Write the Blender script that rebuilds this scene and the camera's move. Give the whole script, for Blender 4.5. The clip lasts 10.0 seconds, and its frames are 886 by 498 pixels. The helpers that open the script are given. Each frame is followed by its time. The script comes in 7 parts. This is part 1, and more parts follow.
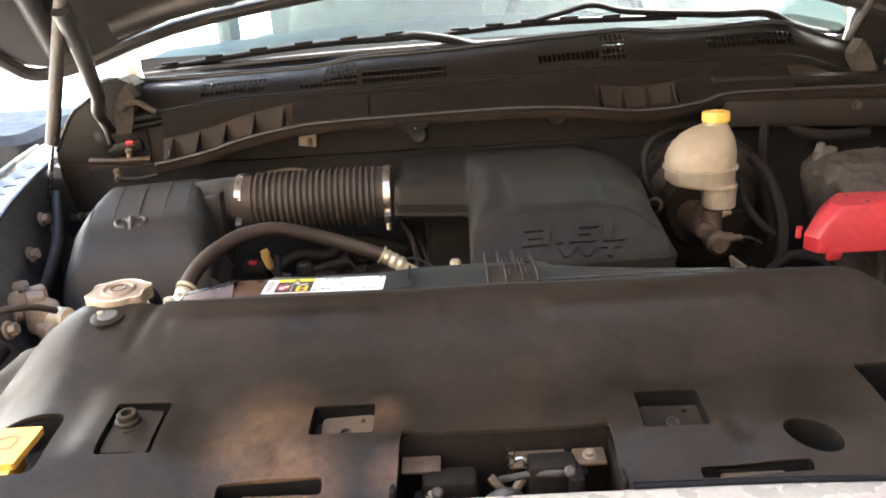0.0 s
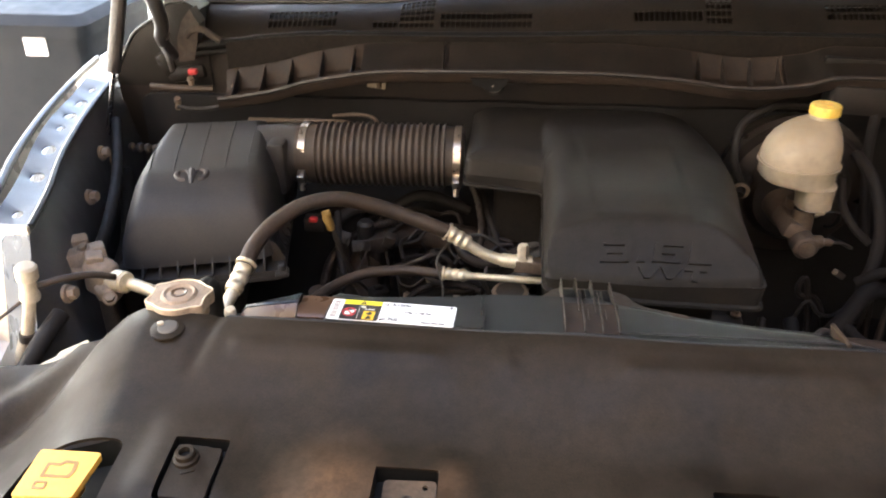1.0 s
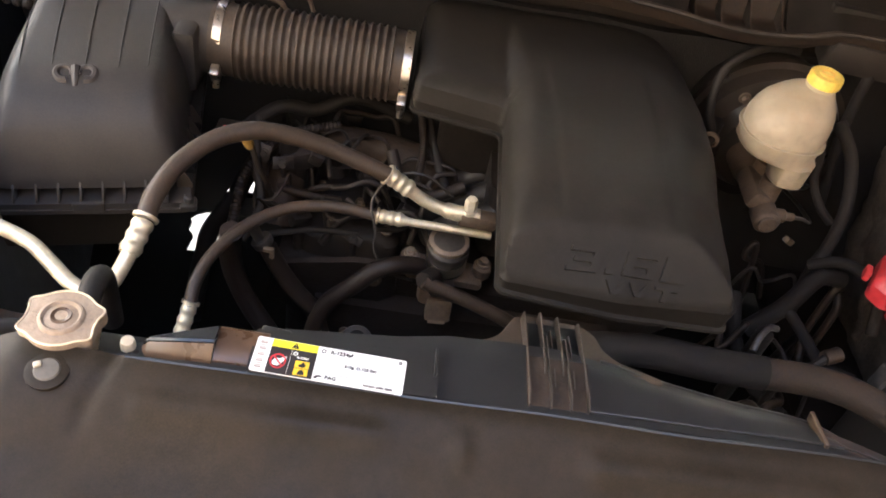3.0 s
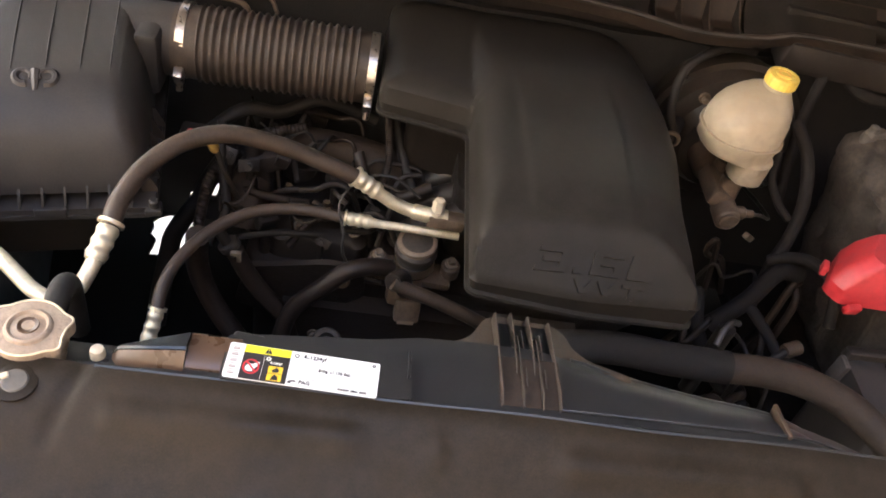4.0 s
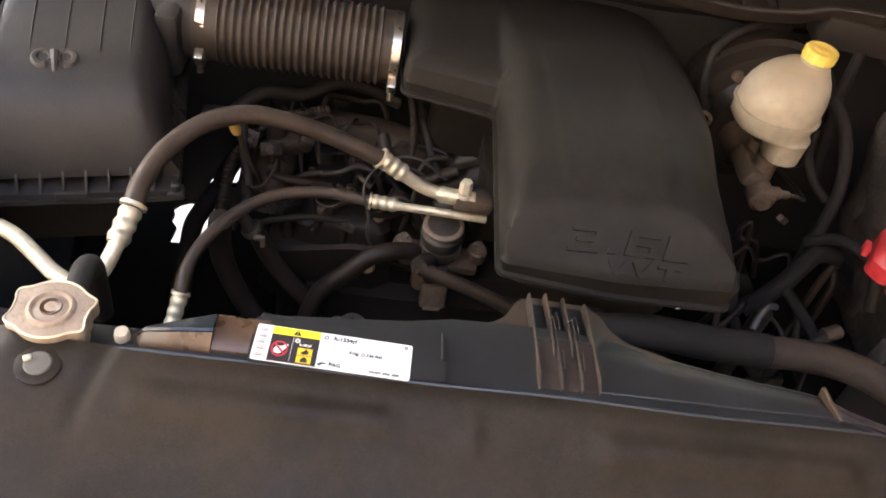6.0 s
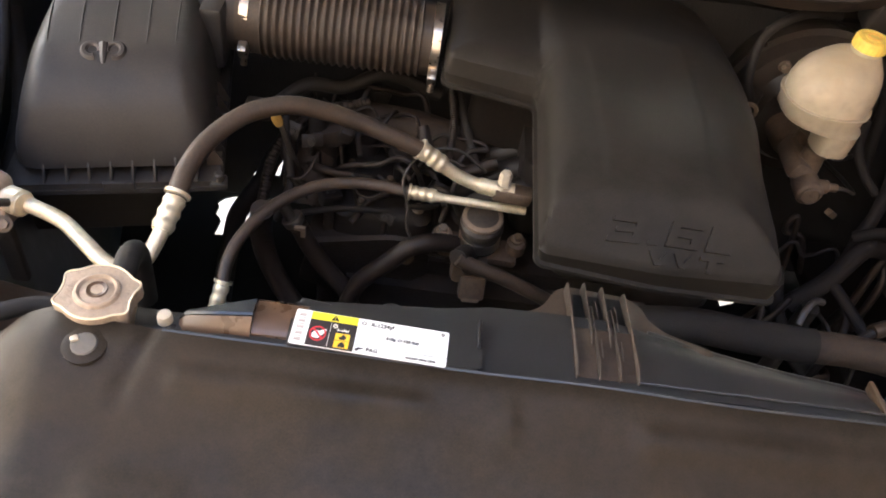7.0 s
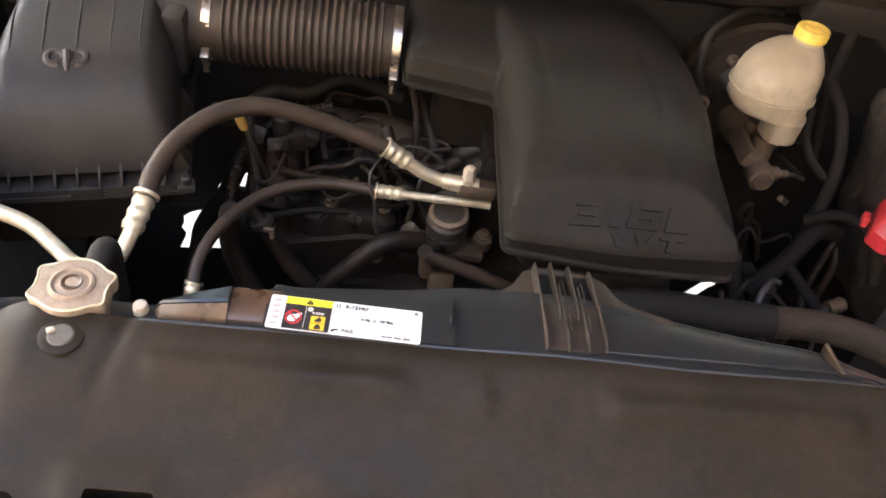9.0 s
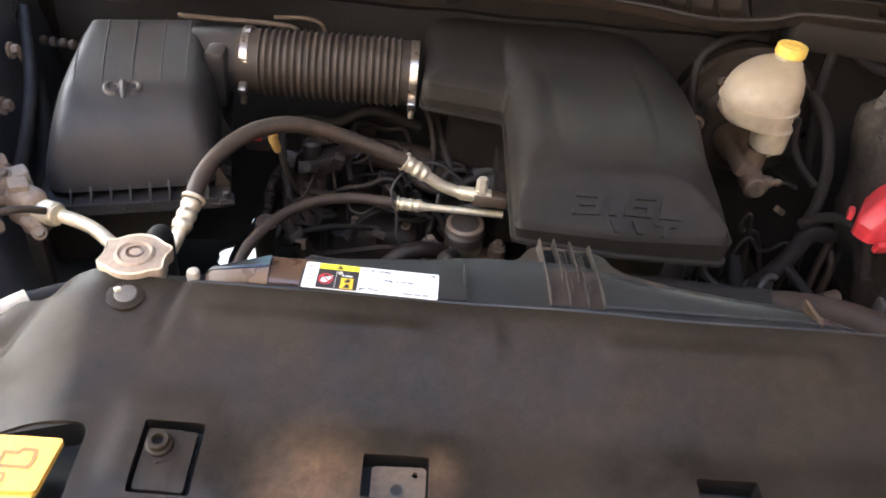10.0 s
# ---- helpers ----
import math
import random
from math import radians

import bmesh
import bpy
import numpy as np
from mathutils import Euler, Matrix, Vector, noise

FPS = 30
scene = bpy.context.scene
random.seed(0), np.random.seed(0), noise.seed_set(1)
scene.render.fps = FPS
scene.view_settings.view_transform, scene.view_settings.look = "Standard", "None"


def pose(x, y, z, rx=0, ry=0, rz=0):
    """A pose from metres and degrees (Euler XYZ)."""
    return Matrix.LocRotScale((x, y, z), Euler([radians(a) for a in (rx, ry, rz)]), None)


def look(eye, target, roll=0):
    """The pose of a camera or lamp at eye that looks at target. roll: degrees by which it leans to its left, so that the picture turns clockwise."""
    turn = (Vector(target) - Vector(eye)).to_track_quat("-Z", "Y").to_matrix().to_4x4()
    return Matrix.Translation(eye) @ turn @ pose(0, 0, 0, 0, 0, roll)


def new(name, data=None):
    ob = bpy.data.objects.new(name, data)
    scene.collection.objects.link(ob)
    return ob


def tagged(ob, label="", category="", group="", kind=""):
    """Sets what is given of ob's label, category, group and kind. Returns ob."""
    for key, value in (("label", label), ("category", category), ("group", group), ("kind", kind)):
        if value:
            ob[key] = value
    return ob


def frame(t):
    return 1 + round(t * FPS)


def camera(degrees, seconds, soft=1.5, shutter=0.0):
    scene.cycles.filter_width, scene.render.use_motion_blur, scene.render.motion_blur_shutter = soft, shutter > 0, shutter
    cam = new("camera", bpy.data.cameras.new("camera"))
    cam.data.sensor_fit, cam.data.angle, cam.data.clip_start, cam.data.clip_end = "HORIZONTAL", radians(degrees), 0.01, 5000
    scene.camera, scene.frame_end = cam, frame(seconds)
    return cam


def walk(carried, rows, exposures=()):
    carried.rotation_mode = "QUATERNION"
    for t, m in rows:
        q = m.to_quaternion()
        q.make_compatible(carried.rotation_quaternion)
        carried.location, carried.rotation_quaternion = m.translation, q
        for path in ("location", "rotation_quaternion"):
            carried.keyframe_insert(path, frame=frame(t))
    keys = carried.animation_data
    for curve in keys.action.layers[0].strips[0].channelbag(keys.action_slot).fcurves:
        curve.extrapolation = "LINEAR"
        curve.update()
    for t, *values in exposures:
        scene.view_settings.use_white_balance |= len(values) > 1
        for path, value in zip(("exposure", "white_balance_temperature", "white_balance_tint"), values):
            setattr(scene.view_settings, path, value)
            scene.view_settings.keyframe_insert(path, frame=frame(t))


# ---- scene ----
cam = camera(58.6, 10.0, 1.8, 0.3)
PATH = [
    (0, (-0.002, 0.051, 1.486), (-0.043, 1.928, 0.797), -3.7),
    (0.5, (-0.008, 0.102, 1.532), (-0.037, 1.946, 0.757), -3.2),
    (0.7, (-0.006, 0.118, 1.568), (-0.053, 1.943, 0.751), -2.7),
    (0.8, (-0.012, 0.128, 1.582), (-0.106, 1.926, 0.712), -2.2),
    (1, (-0.035, 0.166, 1.609), (-0.192, 1.903, 0.631), 0.0),
    (1.2, (-0.041, 0.212, 1.63), (-0.171, 1.896, 0.559), 2.2),
    (1.5, (-0.077, 0.287, 1.658), (-0.041, 1.892, 0.465), 8.0),
    (1.7, (-0.078, 0.322, 1.664), (0.023, 1.874, 0.407), 9.8),
    (2, (-0.107, 0.344, 1.682), (0.037, 1.853, 0.378), 12.3),
    (2.2, (-0.108, 0.358, 1.708), (0.011, 1.857, 0.389), 11.6),
    (3.3, (-0.117, 0.421, 1.714), (0.083, 1.82, 0.299), 14.5),
    (3.5, (-0.118, 0.417, 1.717), (0.123, 1.819, 0.311), 15.6),
    (4, (-0.123, 0.413, 1.716), (0.126, 1.827, 0.324), 14.8),
    (4.5, (-0.124, 0.425, 1.709), (0.135, 1.828, 0.308), 14.7),
    (5, (-0.127, 0.422, 1.698), (0.119, 1.815, 0.285), 14.6),
    (6.5, (-0.133, 0.421, 1.686), (0.041, 1.825, 0.272), 12.3),
    (7, (-0.128, 0.415, 1.682), (-0.02, 1.809, 0.252), 10.9),
    (7.5, (-0.141, 0.422, 1.671), (-0.084, 1.799, 0.222), 9.8),
    (8, (-0.148, 0.42, 1.666), (-0.059, 1.791, 0.213), 11.1),
    (8.2, (-0.1425, 0.4184, 1.6671), (-0.0357, 1.796, 0.2211), 11.6),
    (8.5, (-0.137, 0.402, 1.672), (-0.005, 1.798, 0.245), 11.0),
    (9, (-0.13, 0.379, 1.672), (0.061, 1.812, 0.29), 10.9),
    (9.5, (-0.13, 0.33, 1.675), (0.091, 1.813, 0.352), 10.8),
    (9.8, (-0.119, 0.275, 1.666), (0.037, 1.81, 0.393), 8.5),
    (10, (-0.119, 0.25, 1.661), (-0.007, 1.81, 0.414), 7.1),
]
walk(cam, [(t, look(eye, target, roll)) for t, eye, target, roll in PATH], exposures=[(0.0, 4.1, 5850, 6), (1.0, 3.92, 5850, 6), (2.0, 3.92, 6050, 8), (8.0, 3.90, 6000, 8), (9.3, 3.90, 5900, 8), (10.0, 4.12, 5500, 7)])

from mathutils import geometry

# ---- light ----
world = bpy.data.worlds.new("world")
scene.world = world
world.use_nodes = True
wn = world.node_tree
sky = wn.nodes.new("ShaderNodeTexSky")
sky.sky_type = 'NISHITA'
sky.sun_disc = False
SUN_EL, SUN_AZ = 56.0, 36.0   # azimuth from +y, minus is towards -x
sky.sun_elevation = radians(SUN_EL)
sky.sun_rotation = radians(SUN_AZ)
sky.air_density, sky.dust_density, sky.ozone_density = 1.0, 3.5, 1.0
wn.nodes["Background"].inputs["Strength"].default_value = 0.12
wn.links.new(sky.outputs[0], wn.nodes["Background"].inputs["Color"])
sun = new("sun", bpy.data.lights.new("sun", 'SUN'))
sun.data.energy, sun.data.angle, sun.data.color = 3.5, radians(0.6), (1.0, 0.93, 0.82)
sd = Vector((math.sin(radians(SUN_AZ)) * math.cos(radians(SUN_EL)), math.cos(radians(SUN_AZ)) * math.cos(radians(SUN_EL)), math.sin(radians(SUN_EL))))
sun.matrix_world = look(sd * 20, (0, 0, 0))


# ---- materials ----
def material(name, base, rough=0.5, metal=0.0, dust=0.0, dust_col=(0.16, 0.125, 0.095), grain=180.0, patch=9.0,
             bump=0.15, vary=0.25, spec=0.5, top=0.5, coat=0.0, trans=0.0, rvar=0.12, speck=0.0, spots=(), spot_col=(0.30, 0.165, 0.085)):
    """Painted, moulded or cast surface: base colour with fine grain, blotches of dust and wear, and a fine relief."""
    m = bpy.data.materials.new(name)
    m.use_nodes = True
    t = m.node_tree
    b = t.nodes["Principled BSDF"]
    L = t.links.new
    co = t.nodes.new("ShaderNodeTexCoord")

    def tex(scale, detail=4.0, rough_=0.6, dist=0.0):
        n = t.nodes.new("ShaderNodeTexNoise")
        n.inputs["Scale"].default_value, n.inputs["Detail"].default_value = scale, detail
        n.inputs["Roughness"].default_value, n.inputs["Distortion"].default_value = rough_, dist
        L(geo.outputs["Position"], n.inputs["Vector"])
        return n

    def math_(op, a, c, clamp=False):
        n = t.nodes.new("ShaderNodeMath")
        n.operation, n.use_clamp = op, clamp
        for k, v in enumerate((a, c)):
            if isinstance(v, (int, float)):
                n.inputs[k].default_value = v
            else:
                L(v, n.inputs[k])
        return n.outputs[0]

    def ramp(src, lo, hi, a, c):
        n = t.nodes.new("ShaderNodeMapRange")
        n.inputs[1].default_value, n.inputs[2].default_value, n.inputs[3].default_value, n.inputs[4].default_value = lo, hi, a, c
        L(src, n.inputs[0])
        return n.outputs[0]

    def mix(fac, a, c):
        n = t.nodes.new("ShaderNodeMix")
        n.data_type = 'RGBA'
        for sock, v in ((n.inputs[0], fac), (n.inputs[6], a), (n.inputs[7], c)):
            if isinstance(v, tuple):
                sock.default_value = (*v, 1.0)
            elif isinstance(v, (int, float)):
                sock.default_value = v
            else:
                L(v, sock)
        return n.outputs[2]

    geo = t.nodes.new("ShaderNodeNewGeometry")
    big, fine = tex(patch, 3.0, 0.5, 0.3), tex(grain, 2.0, 0.5)
    mid = tex(patch * 4.3, 2.0, 0.5)
    lo, hi = tuple(c * (1 - vary) for c in base), tuple(min(1.0, c * (1 + vary)) for c in base)
    col = mix(ramp(mid.outputs["Fac"], 0.2, 0.8, 0.0, 1.0), lo, hi)
    col = mix(ramp(fine.outputs["Fac"], 0.2, 0.8, 0.0, 0.35), col, tuple(min(1.0, c * 1.5 + 0.004) for c in base))
    if speck > 0:
        sp, sq = tex(95.0, 4.0, 0.7), tex(31.0, 3.0, 0.6, 0.6)
        col = mix(ramp(sp.outputs["Fac"], 0.35, 0.75, 0.0, speck), col, tuple(c * 2.4 + 0.006 for c in base))
        col = mix(ramp(sq.outputs["Fac"], 0.40, 0.70, 0.0, speck), col, tuple(c * 0.45 for c in base))
    rgh = ramp(mid.outputs["Fac"], 0.15, 0.85, max(0.03, rough - rvar), min(1.0, rough + rvar))
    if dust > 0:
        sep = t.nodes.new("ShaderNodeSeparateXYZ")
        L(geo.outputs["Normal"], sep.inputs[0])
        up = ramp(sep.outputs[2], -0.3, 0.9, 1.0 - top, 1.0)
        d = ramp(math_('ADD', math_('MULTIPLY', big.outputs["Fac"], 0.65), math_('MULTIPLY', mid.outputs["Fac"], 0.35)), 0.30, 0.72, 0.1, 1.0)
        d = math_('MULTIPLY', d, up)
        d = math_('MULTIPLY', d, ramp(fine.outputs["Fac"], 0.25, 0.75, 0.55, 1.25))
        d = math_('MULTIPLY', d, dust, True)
        for px, py, pr, pz in spots:
            v = t.nodes.new("ShaderNodeVectorMath")
            v.operation = 'SUBTRACT'
            v.inputs[1].default_value = (px, py, pz)
            L(geo.outputs["Position"], v.inputs[0])
            n = t.nodes.new("ShaderNodeVectorMath")
            n.operation = 'LENGTH'
            L(v.outputs[0], n.inputs[0])
            far = math_('ADD', n.outputs["Value"], math_('MULTIPLY', mid.outputs["Fac"], pr * 1.2))
            s = math_('MULTIPLY', ramp(far, pr * 0.6, pr * 2.2, 0.26, 0.0), ramp(sp.outputs["Fac"], 0.35, 0.62, 0.6, 1.0))
            col = mix(s, col, spot_col)
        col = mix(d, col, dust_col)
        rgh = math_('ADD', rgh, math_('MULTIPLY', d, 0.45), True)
        if metal > 0:
            L(math_('SUBTRACT', metal, math_('MULTIPLY', d, 1.1), True), b.inputs["Metallic"])
    L(col, b.inputs["Base Color"])
    L(rgh, b.inputs["Roughness"])
    if not (metal > 0 and dust > 0):
        b.inputs["Metallic"].default_value = metal
    b.inputs["Specular IOR Level"].default_value = spec
    b.inputs["Coat Weight"].default_value = coat
    b.inputs["Coat Roughness"].default_value = 0.15
    if trans > 0:
        b.inputs["Subsurface Weight"].default_value = trans
        b.inputs["Subsurface Radius"].default_value = (0.02, 0.015, 0.01)
        b.inputs["Subsurface Scale"].default_value = 0.5
    if bump > 0:
        bp = t.nodes.new("ShaderNodeBump")
        bp.inputs["Strength"].default_value, bp.inputs["Distance"].default_value = bump, 0.0012
        L(math_('ADD', fine.outputs["Fac"], math_('MULTIPLY', mid.outputs["Fac"], 0.25)), bp.inputs["Height"])
        L(bp.outputs[0], b.inputs["Normal"])
    return m


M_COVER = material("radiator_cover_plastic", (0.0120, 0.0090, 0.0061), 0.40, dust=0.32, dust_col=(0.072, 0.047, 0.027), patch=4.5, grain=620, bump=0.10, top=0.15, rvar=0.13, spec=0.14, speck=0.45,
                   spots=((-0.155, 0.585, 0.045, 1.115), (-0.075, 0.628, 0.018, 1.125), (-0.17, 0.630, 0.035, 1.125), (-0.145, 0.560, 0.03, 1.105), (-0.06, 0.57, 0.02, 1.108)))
M_SHROUD = material("fan_shroud_plastic", (0.0165, 0.0155, 0.0150), 0.36, spec=0.7, patch=7.0, grain=420, bump=0.0, vary=0.18, rvar=0.03)
M_BROWN = material("dusty_brown_plastic", (0.040, 0.026, 0.017), 0.36, spec=0.45, dust=0.3, dust_col=(0.135, 0.085, 0.050), patch=22.0, grain=260)
M_INTAKE = material("intake_plastic", (0.0145, 0.0128, 0.0110), 0.46, spec=0.12, dust=0.22, dust_col=(0.086, 0.068, 0.052), patch=4.0, grain=700, bump=0.12, top=0.0, rvar=0.04, speck=0.2)
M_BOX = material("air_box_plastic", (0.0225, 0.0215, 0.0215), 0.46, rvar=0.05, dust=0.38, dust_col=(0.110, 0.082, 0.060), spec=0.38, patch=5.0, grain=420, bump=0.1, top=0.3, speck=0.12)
M_BELLOWS = material("bellows_rubber", (0.024, 0.0185, 0.0145), 0.5, dust=0.5, dust_col=(0.118, 0.080, 0.053), patch=12.0, grain=260)
M_RUBBER = material("hose_rubber", (0.026, 0.0190, 0.0145), 0.42, dust=0.55, dust_col=(0.135, 0.085, 0.052), patch=16.0, grain=350)
M_RUBBER_DARK = material("dark_hose_rubber", (0.0135, 0.0115, 0.0100), 0.62, spec=0.3, dust=0.25, dust_col=(0.050, 0.035, 0.026), patch=14.0)
M_ALU = material("aluminium_line", (0.76, 0.64, 0.46), 0.34, 0.7, dust=0.3, dust_col=(0.42, 0.34, 0.25), patch=30.0, grain=300, bump=0.15)
M_CAST = material("cast_aluminium", (0.34, 0.26, 0.19), 0.5, 0.4, dust=0.75, dust_col=(0.24, 0.165, 0.11), patch=50.0, grain=500, bump=0.7, vary=0.4)
M_CAP = material("radiator_cap_metal", (0.32, 0.245, 0.18), 0.45, 0.35, dust=0.65, dust_col=(0.25, 0.165, 0.105), patch=48.0, grain=300, bump=0.5, rvar=0.15, vary=0.4)
M_MASTER = material("dirty_master_cylinder", (0.125, 0.090, 0.063), 0.45, 0.4, dust=0.8, dust_col=(0.085, 0.055, 0.036), patch=45.0, grain=500, bump=0.6, vary=0.45)
M_TAN = material("tan_dusty_steel", (0.085, 0.056, 0.033), 0.40, 0.2, dust=0.35, dust_col=(0.105, 0.068, 0.040), patch=45.0, grain=400, bump=0.2, vary=0.4, spec=0.35)
M_CLAMP = material("clamp_steel", (0.62, 0.54, 0.45), 0.30, 1.0, patch=40.0, bump=0.02, rvar=0.06)
M_CREAM = material("cream_plastic", (0.52, 0.45, 0.34), 0.45, dust=0.35, dust_col=(0.3, 0.22, 0.145), patch=30.0)
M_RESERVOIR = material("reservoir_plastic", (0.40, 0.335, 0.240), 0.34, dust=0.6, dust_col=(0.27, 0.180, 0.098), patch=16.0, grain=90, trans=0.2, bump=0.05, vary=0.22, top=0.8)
M_YELLOW = material("yellow_plastic", (0.78, 0.52, 0.08), 0.42, dust=0.25, dust_col=(0.5, 0.34, 0.12), patch=30.0, bump=0.1)
M_AMBER = material("amber_plastic", (0.80, 0.40, 0.05), 0.42, dust=0.2, dust_col=(0.5, 0.3, 0.12), patch=30.0, bump=0.1)
M_RAIL = material("primer_grey_paint", (0.095, 0.098, 0.108), 0.42, 0.15, dust=0.35, dust_col=(0.12, 0.11, 0.10), patch=9.0, bump=0.08)
M_RED = material("red_plastic", (0.44, 0.022, 0.028), 0.42, dust=0.25, dust_col=(0.24, 0.09, 0.07), patch=18.0)
M_COWL = material("cowl_plastic", (0.0070, 0.0060, 0.0051), 0.42, spec=0.20, bump=0.03, dust=0.26, dust_col=(0.060, 0.040, 0.026), patch=8.0, grain=350, top=0.3)
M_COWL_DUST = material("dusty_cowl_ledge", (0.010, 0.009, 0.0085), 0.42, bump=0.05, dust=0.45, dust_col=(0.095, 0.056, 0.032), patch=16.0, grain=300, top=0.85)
M_FIREWALL = material("firewall_paint", (0.0145, 0.012, 0.0105), 0.5, spec=0.3, dust=0.42, dust_col=(0.066, 0.044, 0.030), patch=7.0, grain=240, top=0.1)
M_GLOSS = material("glossy_black_plastic", (0.016, 0.0155, 0.016), 0.22, patch=9.0, bump=0.0, vary=0.1, rvar=0.03)
M_SLEEVE = material("woven_sleeve", (0.013, 0.0112, 0.0105), 0.75, spec=0.2, dust=0.35, dust_col=(0.042, 0.030, 0.022), patch=20.0, grain=700, bump=0.5)
M_DULL_YELLOW = material("dusty_yellow_plastic", (0.34, 0.20, 0.04), 0.5, dust=0.5, dust_col=(0.22, 0.14, 0.07), patch=40.0, bump=0.1)
M_SEAL = material("rubber_seal", (0.015, 0.015, 0.015), 0.35, dust=0.3, patch=20.0)
M_BODY = material("champagne_body_paint", (0.58, 0.51, 0.42), 0.28, 0.25, dust=0.06, dust_col=(0.52, 0.44, 0.35), patch=5.0, coat=0.6, bump=0.02, vary=0.06)
M_APRON = material("dark_apron_paint", (0.05, 0.055, 0.065), 0.36, dust=0.4, dust_col=(0.15, 0.125, 0.105), patch=6.0)
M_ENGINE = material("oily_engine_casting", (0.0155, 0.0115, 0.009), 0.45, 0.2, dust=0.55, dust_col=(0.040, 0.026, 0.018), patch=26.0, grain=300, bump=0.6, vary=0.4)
# hose rubber darkened, so the dimness of the deep bay is in its colour
M_HOSE_DIM = material("dim_brown_hose_rubber", (0.0135, 0.0090, 0.0066), 0.45, spec=0.35, dust=0.45, dust_col=(0.046, 0.027, 0.017), patch=26.0, grain=350, bump=0.4, vary=0.4)
M_POCKET = material("stained_dusty_pocket", (0.0085, 0.0070, 0.0060), 0.45, bump=0.1, spec=0.3, dust=0.6, dust_col=(0.062, 0.037, 0.022), patch=18.0, grain=300, top=0.0, vary=0.4)
M_WIPER = material("matt_wiper_black", (0.0080, 0.0072, 0.0066), 0.6, spec=0.16, patch=30.0, bump=0.05)
M_EMBOSS = material("brown_embossing", (0.26, 0.14, 0.03), 0.5, patch=30.0, bump=0.05)
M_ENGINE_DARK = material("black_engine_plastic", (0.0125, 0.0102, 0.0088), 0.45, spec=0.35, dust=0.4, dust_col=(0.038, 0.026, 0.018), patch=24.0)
M_PAD = material("quilted_pad_cloth", (0.021, 0.0195, 0.019), 0.8, spec=0.2, dust=0.3, dust_col=(0.050, 0.038, 0.029), patch=12.0, grain=400, bump=0.6)
# near-black colour that holds the shade inside recesses and between ribs
M_RECESS_SHADE = material("recess_shade_black", (0.006, 0.0055, 0.005), 0.6, spec=0.15, patch=30.0, bump=0.05)
M_STUD = material("weathered_grey_stud", (0.095, 0.083, 0.070), 0.6, dust=0.4, dust_col=(0.13, 0.105, 0.083), patch=60.0, bump=0.3)
M_DUCT = material("dusty_brown_duct", (0.024, 0.0165, 0.0115), 0.55, spec=0.3, dust=0.65, dust_col=(0.072, 0.046, 0.030), patch=30.0, grain=300, bump=0.5, vary=0.4)
M_LATCH = material("greasy_black_latch", (0.0090, 0.0073, 0.0060), 0.6, spec=0.10, dust=0.25, dust_col=(0.05, 0.032, 0.02), patch=40.0, vary=0.4)
M_COPPER = material("copper_brown_plastic", (0.072, 0.040, 0.022), 0.30, vary=0.25, patch=18.0, bump=0.0, spec=0.5, rvar=0.08)
M_FIN = material("dusty_pale_brown_rib", (0.058, 0.044, 0.034), 0.36, spec=0.5, vary=0.3, patch=30.0, grain=260)
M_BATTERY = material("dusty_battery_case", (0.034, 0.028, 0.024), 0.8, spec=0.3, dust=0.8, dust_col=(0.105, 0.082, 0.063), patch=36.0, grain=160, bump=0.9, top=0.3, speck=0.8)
M_HOODIN = material("hood_inner_paint", (0.024, 0.021, 0.020), 0.38, dust=0.3, dust_col=(0.058, 0.046, 0.038), patch=5.0)
M_STEEL = material("dull_bracket_steel", (0.22, 0.17, 0.125), 0.42, 0.55, dust=0.8, dust_col=(0.13, 0.084, 0.050), patch=40.0, grain=300, vary=0.4)
M_DARKSTEEL = material("dark_latch_steel", (0.042, 0.036, 0.031), 0.46, 0.5, dust=0.5, dust_col=(0.085, 0.06, 0.042), patch=35.0, grain=300)
M_STRUT = material("strut_black", (0.05, 0.045, 0.043), 0.35, 0.2, dust=0.35, dust_col=(0.15, 0.115, 0.095), patch=20.0)
M_CHROME = material("worn_chrome", (0.55, 0.52, 0.5), 0.25, 1.0, patch=60.0, bump=0.02, rvar=0.05)
M_BADGE = material("dull_badge_metal", (0.055, 0.046, 0.042), 0.48, 0.3, patch=60.0, bump=0.05, rvar=0.05)
M_WHITE = material("label_white", (0.88, 0.86, 0.81), 0.4, dust=0.03, patch=25.0, bump=0.02, vary=0.03)
M_LABEL_YELLOW = material("label_yellow", (0.80, 0.66, 0.03), 0.4, patch=25.0, bump=0.02, vary=0.05)
M_LABEL_ORANGE = material("label_orange", (0.80, 0.48, 0.03), 0.4, patch=25.0, bump=0.02, vary=0.05)
M_INK = material("label_ink", (0.025, 0.02, 0.02), 0.45, patch=25.0, bump=0.02, vary=0.1)
M_LABEL_RED = material("label_red", (0.55, 0.03, 0.04), 0.45, patch=25.0, bump=0.02, vary=0.1)
M_GREYBAR = material("label_grey", (0.30, 0.25, 0.22), 0.45, patch=25.0, bump=0.02, vary=0.1)
M_CONCRETE = material("concrete", (0.62, 0.57, 0.49), 0.85, dust=0.3, dust_col=(0.5, 0.45, 0.37), patch=1.1, grain=60, bump=0.4, vary=0.15)
M_BIN = material("bin_plastic", (0.0045, 0.0058, 0.0090), 0.6, patch=4.0, bump=0.1, spec=0.25)
M_SEAT = material("seat_fabric", (0.17, 0.17, 0.16), 0.9, patch=8.0, grain=600, bump=0.6)
M_DASH = material("dashboard_vinyl", (0.032, 0.032, 0.028), 0.7, patch=2.0, grain=500, bump=0.03, vary=0.1)
